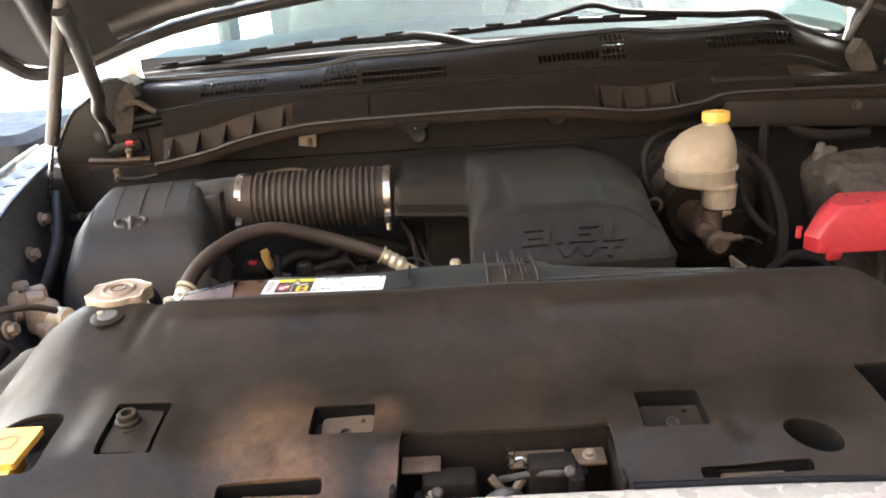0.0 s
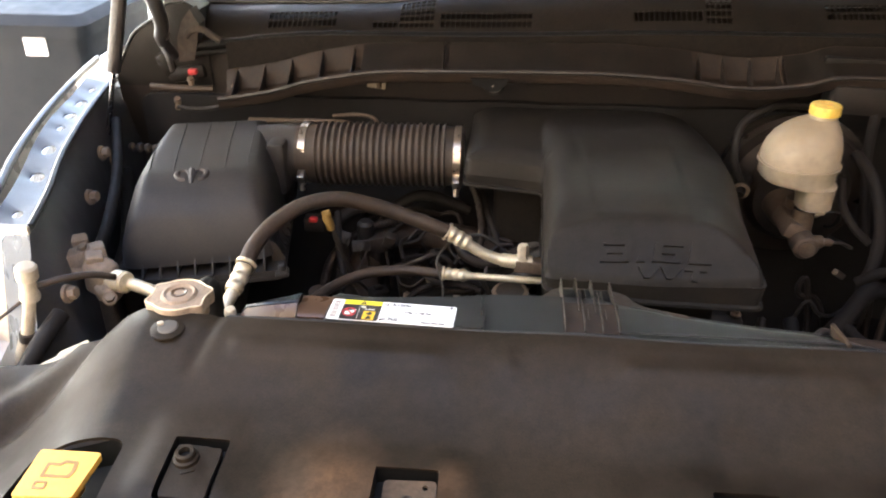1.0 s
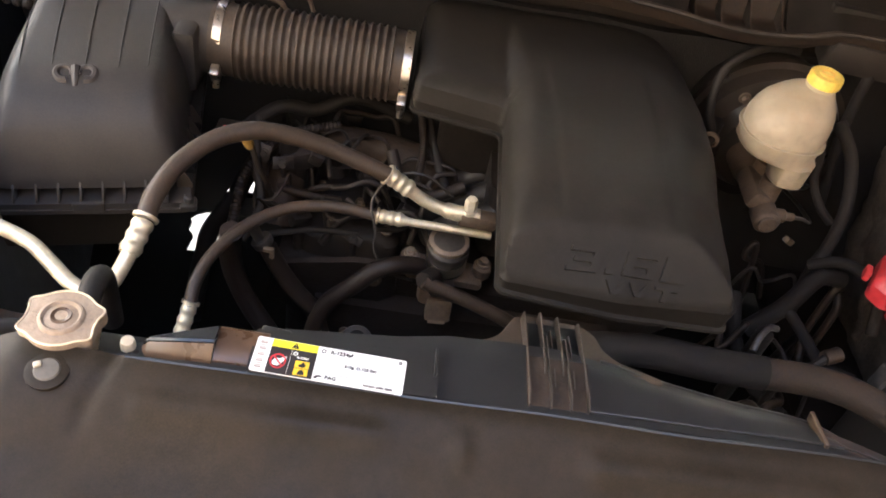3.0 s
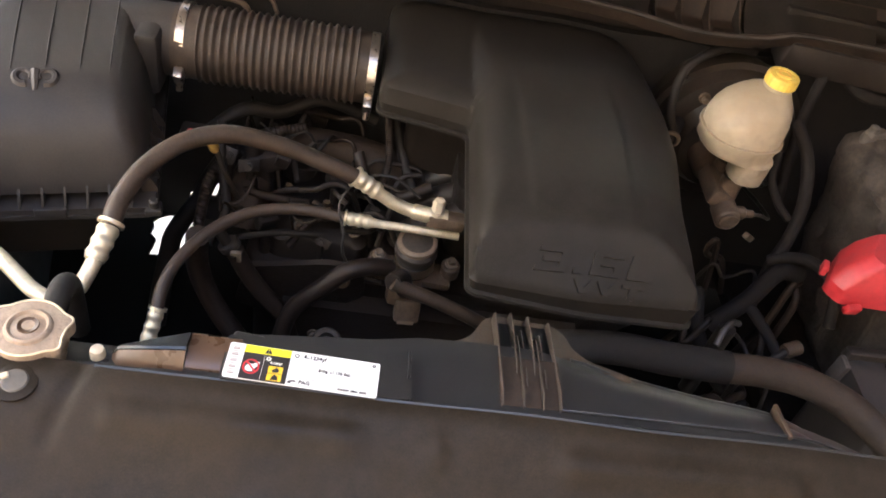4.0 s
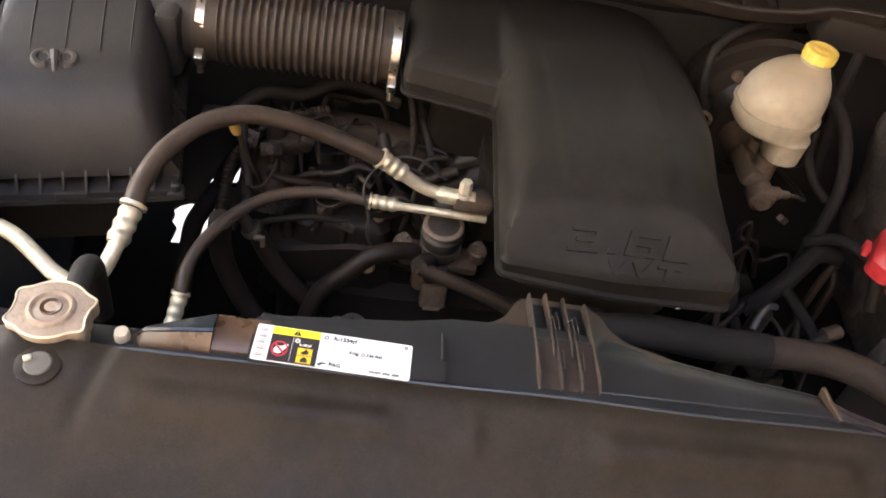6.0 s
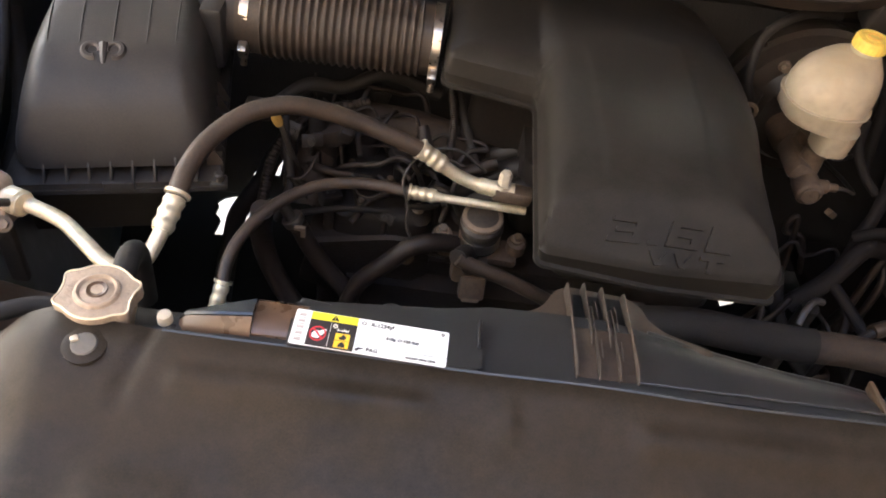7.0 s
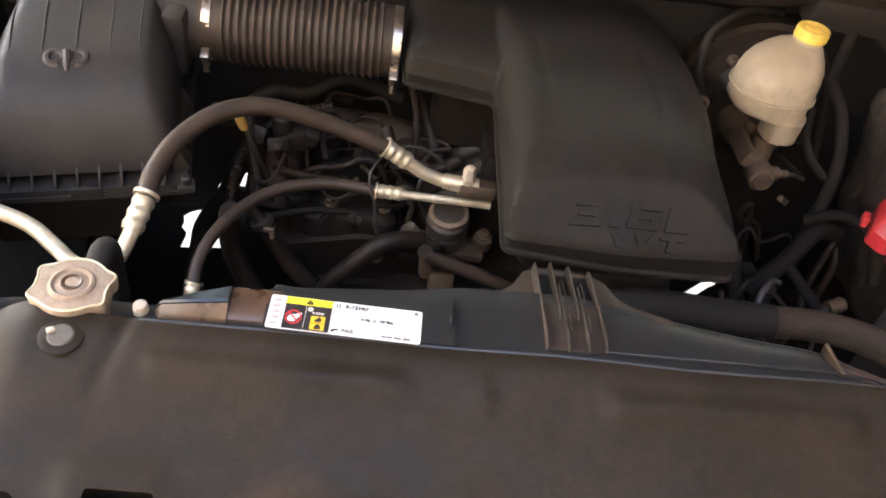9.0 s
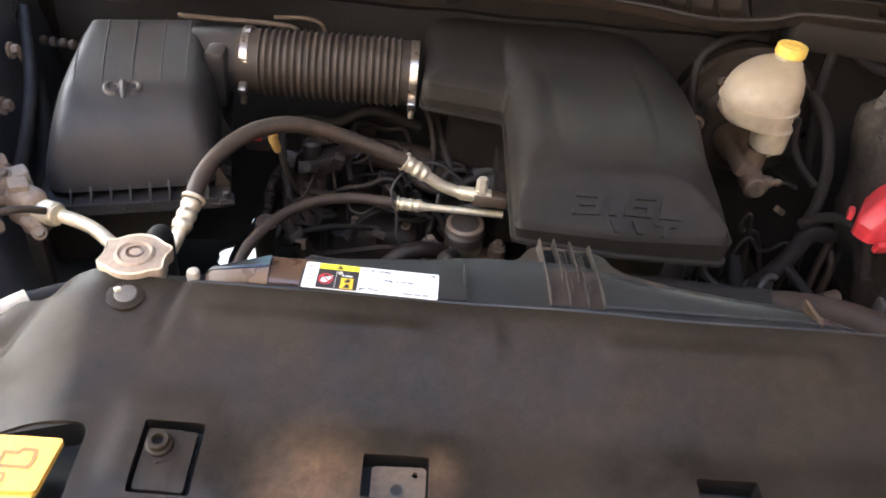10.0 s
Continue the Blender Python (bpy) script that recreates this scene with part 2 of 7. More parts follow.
M_STUCCO = material("stucco", (0.24, 0.185, 0.13), 0.9, patch=1.5, grain=40, bump=0.6, vary=0.12)

M_BLOCKER = material("brown_blocker_paint", (0.135, 0.105, 0.078), 0.8, patch=1.5, grain=40, bump=0.5, vary=0.2)
M_RENDER = material("white_render", (0.74, 0.72, 0.68), 0.9, patch=1.2, grain=40, bump=0.4, vary=0.08)


def glass_material():
    m = bpy.data.materials.new("windshield_glass")
    m.use_nodes = True
    t = m.node_tree
    b = t.nodes["Principled BSDF"]
    b.inputs["Base Color"].default_value = (0.60, 0.74, 0.66, 1)
    b.inputs["Roughness"].default_value = 0.0
    b.inputs["Transmission Weight"].default_value = 1.0
    b.inputs["IOR"].default_value = 1.2
    return m


M_GLASS = glass_material()

# ---- building helpers ----
PLACE = {}


def thing(name, at, label, category, group="", kind=""):
    """An Empty at a thing's base, to hold its parts."""
    ob = new(name)
    ob.location = at
    ob.empty_display_size = 0.02
    PLACE[ob] = Vector(at)
    return tagged(ob, label, category, group, kind)


def mesh_of(bm, sharp):
    bmesh.ops.recalc_face_normals(bm, faces=bm.faces)
    lim = radians(sharp)
    for f in bm.faces:
        f.smooth = True
    for e in bm.edges:
        e.smooth = len(e.link_faces) == 2 and e.calc_face_angle(0) < lim
    me = bpy.data.meshes.new("mesh")
    bm.to_mesh(me)
    bm.free()
    return me


def part(name, bm, mat, parent=None, label="", sharp=38):
    """Links a bmesh as one mesh object, under a thing or a part."""
    lo = Vector([min(v.co[k] for v in bm.verts) for k in range(3)])
    hi = Vector([max(v.co[k] for v in bm.verts) for k in range(3)])
    mid = Vector(((lo.x + hi.x) / 2, (lo.y + hi.y) / 2, lo.z))
    bmesh.ops.translate(bm, verts=bm.verts, vec=-mid)
    me = mesh_of(bm, sharp)
    me.name = name
    me.materials.append(mat)
    ob = new(name, me)
    ob.parent = parent
    PLACE[ob] = mid
    ob.location = mid - (PLACE[parent] if parent else Vector())
    if label:
        ob["label"] = label
    return ob


def single(name, bm, mat, label, category, group="", kind="", sharp=38):
    return tagged(part(name, bm, mat, None, "", sharp), label, category, group, kind)


def join(*bms):
    out = bmesh.new()
    for b in bms:
        me = bpy.data.meshes.new("tmp")
        b.to_mesh(me)
        b.free()
        out.from_mesh(me)
        bpy.data.meshes.remove(me)
    return out


def box(c, s, bevel=0.0, rot=(0, 0, 0), segs=2, taper=1.0):
    bm = bmesh.new()
    bmesh.ops.create_cube(bm, size=1.0)
    for v in bm.verts:
        k = taper if v.co.z > 0 else 1.0
        v.co = Vector((v.co.x * s[0] * k, v.co.y * s[1] * k, v.co.z * s[2]))
    if bevel > 0:
        bmesh.ops.bevel(bm, geom=list(bm.edges), offset=min(bevel, 0.45 * min(s)), segments=segs, affect='EDGES', profile=0.5)
    bm.transform(pose(*c, *rot))
    return bm


def spline(pts, n=8):
    """Catmull-Rom points through the given ones."""
    p = [Vector(q) for q in pts]
    p = [p[0] * 2 - p[1]] + p + [p[-1] * 2 - p[-2]]
    out = []
    for i in range(1, len(p) - 2):
        a, b, c, d = p[i - 1:i + 3]
        for k in range(n):
            t = k / n
            out.append(0.5 * (2 * b + (c - a) * t + (2 * a - 5 * b + 4 * c - d) * t * t + (3 * b - a - 3 * c + d) * t ** 3))
    return out + [p[-2]]


def tube(pts, radius, seg=12, n=8, smooth=True):
    """A round bar along points. radius: a number, or a function of the share of its length."""
    path = spline(pts, n) if smooth else [Vector(q) for q in pts]
    bm = bmesh.new()
    total = [0.0]
    for a, b in zip(path, path[1:]):
        total.append(total[-1] + (b - a).length)
    tan = [(path[min(i + 1, len(path) - 1)] - path[max(i - 1, 0)]).normalized() for i in range(len(path))]
    up = tan[0].orthogonal().normalized()
    rings = []
    for i, q in enumerate(path):
        up = (up - tan[i] * up.dot(tan[i])).normalized()
        side = tan[i].cross(up)
        r = radius(total[i] / total[-1]) if callable(radius) else radius
        rings.append([bm.verts.new(q + (up * math.cos(a) + side * math.sin(a)) * r) for a in (2 * math.pi * k / seg for k in range(seg))])
    for a, b in zip(rings, rings[1:]):
        for k in range(seg):
            bm.faces.new((a[k], a[(k + 1) % seg], b[(k + 1) % seg], b[k]))
    bm.faces.new(rings[0][::-1])
    bm.faces.new(rings[-1])
    return bm


def lathe(profile, at, axis=(0, 0, 1), seg=24, wave=None):
    """A turned form: (radius, height) pairs along an axis. wave: a factor on the radius by angle and height index."""
    bm = bmesh.new()
    m = Matrix.Translation(at) @ Vector(axis).to_track_quat('Z', 'Y').to_matrix().to_4x4()
    rings = []
    for i, (r, h) in enumerate(profile):
        ring = []
        for k in range(seg):
            a = 2 * math.pi * k / seg
            f = wave(a, i) if wave else 1.0
            ring.append(bm.verts.new(m @ Vector((r * f * math.cos(a), r * f * math.sin(a), h))))
        rings.append(ring)
    for a, b in zip(rings, rings[1:]):
        for k in range(seg):
            bm.faces.new((a[k], a[(k + 1) % seg], b[(k + 1) % seg], b[k]))
    bm.faces.new(rings[0][::-1])
    bm.faces.new(rings[-1])
    return bm


def loft(sections, cap=True):
    """Skin over closed rings with the same number of points."""
    bm = bmesh.new()
    rings = [[bm.verts.new(q) for q in s] for s in sections]
    n = len(rings[0])
    for a, b in zip(rings, rings[1:]):
        for k in range(n):
            bm.faces.new((a[k], a[(k + 1) % n], b[(k + 1) % n], b[k]))
    if cap:
        bm.faces.new(rings[0][::-1])
        bm.faces.new(rings[-1])
    return bm


def superellipse(cx, cy, z, rx, ry, e=2.6, n=32, tilt=(0.0, 0.0)):
    out = []
    for k in range(n):
        a = 2 * math.pi * k / n
        c, s = math.cos(a), math.sin(a)
        x, y = rx * math.copysign(abs(c) ** (2 / e), c), ry * math.copysign(abs(s) ** (2 / e), s)
        out.append(Vector((cx + x, cy + y, z + tilt[0] * x + tilt[1] * y)))
    return out


def bolt(at, r, h, axis=(0, 0, 1), flange=1.5):
    return join(lathe([(r * flange, 0), (r * flange, h * 0.25), (r * flange * 0.92, h * 0.32)], at, axis, 18), lathe([(r, h * 0.3), (r, h * 0.95), (r * 0.9, h)], at, axis, 6))


def inside(p, poly):
    x, y = p
    hit = False
    for (x1, y1), (x2, y2) in zip(poly, poly[1:] + poly[:1]):
        if (y1 > y) != (y2 > y) and x < (x2 - x1) * (y - y1) / (y2 - y1) + x1:
            hit = not hit
    return hit


def edge_distance(p, poly):
    x, y = p
    best = 9.0
    for (x1, y1), (x2, y2) in zip(poly, poly[1:] + poly[:1]):
        dx, dy = x2 - x1, y2 - y1
        t = max(0.0, min(1.0, ((x - x1) * dx + (y - y1) * dy) / (dx * dx + dy * dy + 1e-12)))
        best = min(best, math.hypot(x - x1 - t * dx, y - y1 - t * dy))
    return best


def dense(poly, step):
    out = []
    for (x1, y1), (x2, y2) in zip(poly, poly[1:] + poly[:1]):
        k = max(1, int(math.hypot(x2 - x1, y2 - y1) / step))
        out += [(x1 + (x2 - x1) * i / k, y1 + (y2 - y1) * i / k) for i in range(k)]
    return out


def rounded(poly, r, n=4):
    """A polygon with its corners rounded."""
    out = []
    for i, p in enumerate(poly):
        a, b, c = Vector(poly[i - 1]), Vector(p), Vector(poly[(i + 1) % len(poly)])
        d1, d2 = a - b, c - b
        k = min(r, 0.45 * d1.length, 0.45 * d2.length)
        p1, p2 = b + d1.normalized() * k, b + d2.normalized() * k
        for j in range(n + 1):
            t = j / n
            out.append(tuple((p1 * (1 - t) + b * t) * (1 - t) + (b * (1 - t) + p2 * t) * t))
    return out


def sheet(outline, surface, step, holes=(), thick=0.003, down=(0, 0, -1), fine=None, offsets=()):
    """A sheet over a flat outline with holes through it, bent by surface(u, v), with a thickness."""
    outer = dense(outline, fine or step)
    loops = [outer] + [dense(h, fine or step) for h in holes]
    verts, edges = [], []
    for lp in loops:
        b = len(verts)
        verts += lp
        edges += [(b + i, b + (i + 1) % len(lp)) for i in range(len(lp))]
    us, vs = [p[0] for p in outline], [p[1] for p in outline]
    nu, nv = int((max(us) - min(us)) / step), int((max(vs) - min(vs)) / step)
    for off in offsets:
        for i, p in enumerate(outer):
            a, c = Vector(outer[i - 1]), Vector(outer[(i + 1) % len(outer)])
            d = (c - a).normalized()
            for q in (Vector(p) + Vector((-d.y, d.x)) * off, Vector(p) - Vector((-d.y, d.x)) * off):
                if inside(q, outline) and edge_distance(q, outline) > off * 0.8:
                    verts.append(tuple(q))
    least = max([step * 0.45] + [o + step * 0.3 for o in offsets])
    for i in range(nu + 1):
        for j in range(nv + 1):
            p = (min(us) + (i + 0.5 * (j % 2)) * step, min(vs) + j * step)
            if inside(p, outline) and edge_distance(p, outline) > least:
                if all(not inside(p, h) and edge_distance(p, h) > step * 0.35 for h in holes):
                    verts.append(p)
    vv, _, ff, *_ = geometry.delaunay_2d_cdt([Vector(p) for p in verts], edges, [], 0, 1e-6)
    bm = bmesh.new()
    bv = [bm.verts.new(surface(v.x, v.y)) for v in vv]
    for f in ff:
        c = (sum(vv[i].x for i in f) / len(f), sum(vv[i].y for i in f) / len(f))
        if inside(c, outline) and not any(inside(c, h) for h in holes):
            bm.faces.new([bv[i] for i in f])
    for v in [v for v in bm.verts if not v.link_faces]:
        bm.verts.remove(v)
    if thick:
        dv = Vector(down) * thick
        rim = [e for e in bm.edges if len(e.link_faces) == 1]
        low = {v: bm.verts.new(v.co + dv) for v in list(bm.verts)}
        for f in list(bm.faces):
            bm.faces.new([low[v] for v in reversed(f.verts)])
        for e in rim:
            a, b = e.verts
            bm.faces.new((a, b, low[b], low[a]))
    return bm


def ease(t):
    t = max(0.0, min(1.0, t))
    return t * t * (3 - 2 * t)


def along(x, pts):
    """Smooth interpolation through (x, value) pairs."""
    if x <= pts[0][0]:
        return pts[0][1]
    if x >= pts[-1][0]:
        return pts[-1][1]
    i = max(k for k in range(len(pts) - 1) if pts[k][0] <= x)

    def slope(k):
        if k <= 0 or k >= len(pts) - 1:
            return 0.0
        (a, va), (b, vb), (c, vc) = pts[k - 1:k + 2]
        l, r = (vb - va) / (b - a), (vc - vb) / (c - b)
        return 0.0 if l * r <= 0 else 2 * l * r / (l + r)

    (a, va), (b, vb) = pts[i:i + 2]
    h, t = b - a, (x - a) / (b - a)
    return va * (1 + 2 * t) * (1 - t) ** 2 + slope(i) * h * t * (1 - t) ** 2 + vb * t * t * (3 - 2 * t) + slope(i + 1) * h * t * t * (t - 1)


def rect(x0, x1, y0, y1):
    return [(x0, y0), (x1, y0), (x1, y1), (x0, y1)]


def lettering(text, size, m, depth, squeeze=1.0, shear=0.0, bold=0.0, space=1.0):
    """Raised letters as a bmesh, laid in the plane of the pose m."""
    cu = bpy.data.curves.new("letters", 'FONT')
    cu.body, cu.size, cu.extrude, cu.shear, cu.offset = text, size, depth, shear, bold
    cu.resolution_u = 3
    cu.space_character = space
    ob = bpy.data.objects.new("letters", cu)
    scene.collection.objects.link(ob)
    me = ob.evaluated_get(bpy.context.evaluated_depsgraph_get()).to_mesh()
    bm = bmesh.new()
    bm.from_mesh(me)
    bpy.data.objects.remove(ob)
    bpy.data.curves.remove(cu)
    bm.transform(m @ Matrix.Diagonal((squeeze, 1, 1, 1)))
    return bm

# ---- ground and surroundings ----
single("ground", sheet(rect(-40, 40, -40, 40), lambda x, y: Vector((x, y, 0)), 8.0, thick=0.2), M_CONCRETE, "pale sunlit concrete driveway slab", "ground", kind="structure")


# unseen reflector, added to throw warm sunlight into the engine bay
bounce = thing("front_bounce_wall", (0, -2.8, 0), "unseen warm tan wall added to bounce sunlight at the truck", "wall", kind="structure")
part("wall", sheet(rect(-7, 0.0, 0.0, 6.4), lambda u, v: Vector((u, -2.8, v)), 0.6, (), 0.2, down=(0, -1, 0)), M_STUCCO, bounce)
part("top_board", box((-3.5, -2.7, 6.47), (7.2, 0.4, 0.14), 0.02), M_STUCCO, bounce)


# white reflector, added to strengthen the light from the left
lw = thing("left_bounce_wall", (-4.3, 1.5, 0), "white sunlit wall added at the left to bounce light", "wall", kind="structure")
part("wall", box((-4.3, 1.6, 2.6), (0.2, 8.8, 5.2), 0.02), M_RENDER, lw)
part("coping", box((-4.3, 1.6, 5.23), (0.3, 8.9, 0.06), 0.01), M_CONCRETE, lw)


# unseen panels, added to block sky and dim the front right
fence = thing("side_blocker", (2.16, 0, 0), "unseen brown panels added to cut light from the right", "fence", kind="structure")
part("panel", box((2.16, -0.2, 3.2), (0.08, 5.0, 6.4), 0.01), M_BLOCKER, fence)
part("return_panel", box((1.08, -2.74, 3.2), (2.08, 0.08, 6.4), 0.01), M_BLOCKER, fence)
part("capping", box((2.16, -0.2, 6.43), (0.14, 5.1, 0.06), 0.01), M_BLOCKER, fence)


# added wall, out of view, that keeps direct sun off the truck
bw = thing("rear_sun_blocker", (4.2, 5.0, 0), "tall grey-green wall added behind the truck to block sun", "building", kind="structure")
part("wall", box((4.1, 5.1, 3.52), (10.0, 0.25, 7.04), 0.02), material("grey_green_render", (0.24, 0.25, 0.22), 0.9, patch=1.2, grain=40, bump=0.5, vary=0.15), bw)
part("coping", box((4.1, 5.1, 7.08), (10.1, 0.35, 0.08), 0.02), M_CONCRETE, bw)

# ---- truck body ----
CX = 0.02


def fender_half(y):
    return along(y, [(0.40, 0.50), (0.60, 0.555), (0.853, 0.60), (0.957, 0.62), (1.2, 0.705), (1.45, 0.77), (1.70, 0.81)])


def fender(side, label):
    """One front wing: perforated rail, inner apron and outer skin."""
    WX = CX if side < 0 else CX + 0.105
    f = thing("fender", (WX + side * 0.8, 1.0, 0.55), label, "fender", "front fenders")
    ys = [0.40 + 0.05 * i for i in range(27)]

    def low(y):
        return 0.12 * ease((0.95 - y) / 0.06)

    def strip(prof, a=0, b=27):
        bm = bmesh.new()
        rows = [[bm.verts.new((WX + side * (fender_half(y) + d), y, z - (low(y) if z > 0.9 else 0.0))) for d, z in prof] for y in ys[a:b]]
        for r, s in zip(rows, rows[1:]):
            for k in range(len(prof) - 1):
                bm.faces.new((r[k], r[k + 1], s[k + 1], s[k]))
        return bm

    part("apron", strip([(-0.10, 0.56), (-0.05, 0.86), (-0.03, 1.0), (-0.012, 1.12), (0.0, 1.150), (0.004, 1.165)]), M_APRON, f, "dark inner wing panel")
    holes = []
    for k, y in enumerate((0.98, 1.10, 1.19, 1.27, 1.33, 1.40, 1.47)):
        r = 0.011 if k % 3 else 0.007
        holes.append([(y + (r * 1.5) * math.cos(a), 0.026 + r * math.sin(a)) for a in (2 * math.pi * i / 12 for i in range(12))])

    def rail_at(u, v):
        return Vector((WX + side * (fender_half(u) + v), u, 1.170 - 0.05 * max(0.0, 0.75 - u) + 0.007 * ease((v - 0.036) / 0.008) + 0.003 * math.sin(u * 21)))

    part("rail", sheet(rect(0.945, 1.68, 0.002, 0.048), rail_at, 0.02, holes, 0.002, fine=0.012), M_RAIL, f, "grey painted wing rail with holes")
    part("skin", strip([(0.044, 1.150), (0.060, 1.152), (0.066, 1.168), (0.074, 1.171), (0.084, 1.163), (0.098, 1.12), (0.108, 1.04), (0.112, 0.92), (0.112, 0.80)]), M_BODY, f, "champagne painted outer wing skin")
    seal = tube([(WX + side * (fender_half(y) + 0.001), y, 1.172 - 0.05 * max(0.0, 0.75 - y)) for y in ys[11:26:2]], 0.005, 8, 4)
    part("rail_end", box((WX + side * (fender_half(0.945) + 0.025), 0.943, 1.172), (0.052, 0.006, 0.012), 0.002), M_BODY, f, "pale flange at the rail's end")
    part("seal", seal, M_SEAL, f, "black rubber edge seal")
    part("outer_seal", tube([(WX + side * (fender_half(y) + 0.070), y, 1.173) for y in ys[11:26:2]], 0.006, 8, 4), M_SEAL, f, "dark rubber strip along the outer edge")
    return f


fender(-1, "champagne front wing with perforated inner rail, beside the engine bay")
fender(1, "champagne front wing beside the brake reservoir and battery")

# firewall
gus = thing("cowl_gusset", (-0.66, 1.52, 1.16), "black plastic gusset between wing rail and cowl", "gusset", kind="structure")
part("plate", loft([[Vector((x, y, z)) for x, z in ((-0.76, 1.16), (-0.757, 1.185), (-0.735, 1.222), (-0.71, 1.257), (-0.692, 1.272), (-0.673, 1.281), (-0.660, 1.296), (-0.644, 1.308), (-0.612, 1.314), (-0.585, 1.300), (-0.58, 1.25), (-0.58, 1.16))] for y in (1.528, 1.536, 1.60)]), M_COWL, gus)
part("rolled_edge", tube([(-0.757, 1.528, 1.186), (-0.735, 1.528, 1.223), (-0.71, 1.528, 1.258), (-0.673, 1.527, 1.282), (-0.644, 1.527, 1.309), (-0.612, 1.527, 1.315)], 0.0035, 8, 5), M_SEAL, gus)
fw = thing("firewall", (CX, 1.54, 0.75), "dusty brown painted firewall behind the engine", "firewall", kind="structure")


def disc(x, z, r, n=16):
    return [(x + r * math.cos(2 * math.pi * i / n), z + r * math.sin(2 * math.pi * i / n)) for i in range(n)]


SLITS = [[(-0.380, 0.670), (-0.369, 0.670), (-0.361, 0.722), (-0.367, 0.722)], [(-0.424, 0.660), (-0.415, 0.660), (-0.409, 0.684), (-0.413, 0.684)]]
FW_SLITS = [[(-0.392, 0.640), (-0.370, 0.640), (-0.362, 0.716), (-0.374, 0.716)], [(-0.436, 0.632), (-0.415, 0.632), (-0.408, 0.682), (-0.422, 0.682)]]
fw_holes = FW_SLITS + [disc(-0.094, 1.204, 0.008), disc(-0.068, 1.176, 0.019), disc(0.197, 1.196, 0.021),
            rounded([(-0.49, 1.163), (-0.40, 1.163), (-0.40, 1.192), (-0.44, 1.192), (-0.455, 1.185), (-0.49, 1.183)], 0.006)]
part("panel", sheet(rect(-0.76, 0.88, 0.61, 1.232), lambda u, v: Vector((u, 1.538 + 0.006 * math.sin(u * 3.1 + 1.0) + 0.012 * ease((1.12 - v) / 0.1), v)), 0.03, fw_holes, 0.004, down=(0, 1, 0), fine=0.012), M_FIREWALL, fw)
part("plenum", box((CX, 1.63, 1.12), (1.5, 0.12, 0.22), 0.01), M_LATCH, fw)
part("insulation_pad", sheet(rounded(rect(-0.72, 0.86, 0.62, 1.148), 0.03), lambda u, v: Vector((u, 1.522 + 0.004 * math.sin(u * 31) * math.sin(v * 37), v)), 0.025, SLITS, 0.014, down=(0, 1, 0), fine=0.02), M_PAD, fw, "black quilted insulation pad")
for x, z, r in ((-0.068, 1.176, 0.018), (0.197, 1.196, 0.020)):
    part("grommet", lathe([(r, 0), (r * 1.05, 0.004), (r * 0.8, 0.007), (r * 0.3, 0.005)], (x, 1.541, z), (0, -1, 0), 18), M_SEAL, fw, "black rubber grommet")
clip = thing("wire_clip", (-0.277, 1.515, 1.168), "white plastic square wire clip on the firewall", "clip")
part("pad", box((-0.277, 1.529, 1.180), (0.034, 0.006, 0.026), 0.003, (0, 8, 0)), M_CREAM, clip)
part("hook", box((-0.272, 1.523, 1.176), (0.008, 0.010, 0.014), 0.002), M_STEEL, clip)

# cowl
cowl = thing("cowl", (CX, 1.5, 1.20), "dusty black plastic cowl panel with air grilles under the windshield", "cowl")


def cowl_end(x):
    """How far the cowl drops towards its driver's end."""
    return 0.06 * ease((x - 0.60) / 0.18)


def seam_z(x):
    """Height of the hood seal."""
    return along(x, [(-0.62, 1.243), (-0.545, 1.250), (-0.45, 1.262), (-0.357, 1.268), (-0.10, 1.271), (0.27, 1.282), (0.78, 1.284)]) - cowl_end(x) * 0.8


def crest_z(x):
    return along(x, [(-0.62, 1.300), (-0.35, 1.303), (-0.25, 1.306), (-0.17, 1.318), (-0.05, 1.321), (0.20, 1.333), (0.33, 1.338), (0.41, 1.330), (0.49, 1.331), (0.60, 1.336), (0.78, 1.334)]) - cowl_end(x) * 0.8


def vent_panel(x, s):
    y = 1.505 + 0.075 * s + 0.012 * math.cos(x * 1.7)
    a = seam_z(x)
    return Vector((x, y, a + (crest_z(x) - a) * s + 0.008 * math.sin(s * 3.14)))


vents = []


def vent_block(x0, x1, s0, s1, n_up):
    k = int((x1 - x0) / 0.0088)
    for i in range(k):
        for j in range(n_up):
            h = (s1 - s0) / n_up
            vents.append(rect(x0 + i * 0.0088, x0 + i * 0.0088 + 0.0064, s0 + j * h, s0 + j * h + h * 0.84))


vent_block(-0.466, -0.335, 0.16, 0.58, 2)
vent_block(-0.280, -0.236, 0.12, 0.30, 1)
vent_block(-0.234, -0.168, 0.12, 0.84, 5)
vent_block(-0.163, 0.004, 0.12, 0.46, 2)
vent_block(0.164, 0.280, 0.20, 0.45, 1)
vent_block(0.282, 0.326, 0.16, 0.88, 5)
vent_block(0.476, 0.640, 0.28, 0.66, 2)
part("vent_panel", sheet(rect(-0.62, 0.78, 0.0, 1.0), vent_panel, 0.05, vents, 0.003, fine=0.05), M_COWL, cowl, "dusty black panel with rows of small slots")
part("vent_backing", sheet(rect(-0.62, 0.78, 0.0, 1.0), lambda x, s: vent_panel(x, s) - Vector((0, -0.016, 0.026)), 0.1, (), 0.002), M_LATCH, cowl)
# rolled crest, then the shelf to the glass
crest_line = [vent_panel(-0.62 + 1.40 * i / 40, 1.0) + Vector((0, 0.002, 0.001)) for i in range(41)]
part("crest", tube(crest_line, 0.0055, 10, 1, False), M_GLOSS, cowl, "smooth rolled crest")


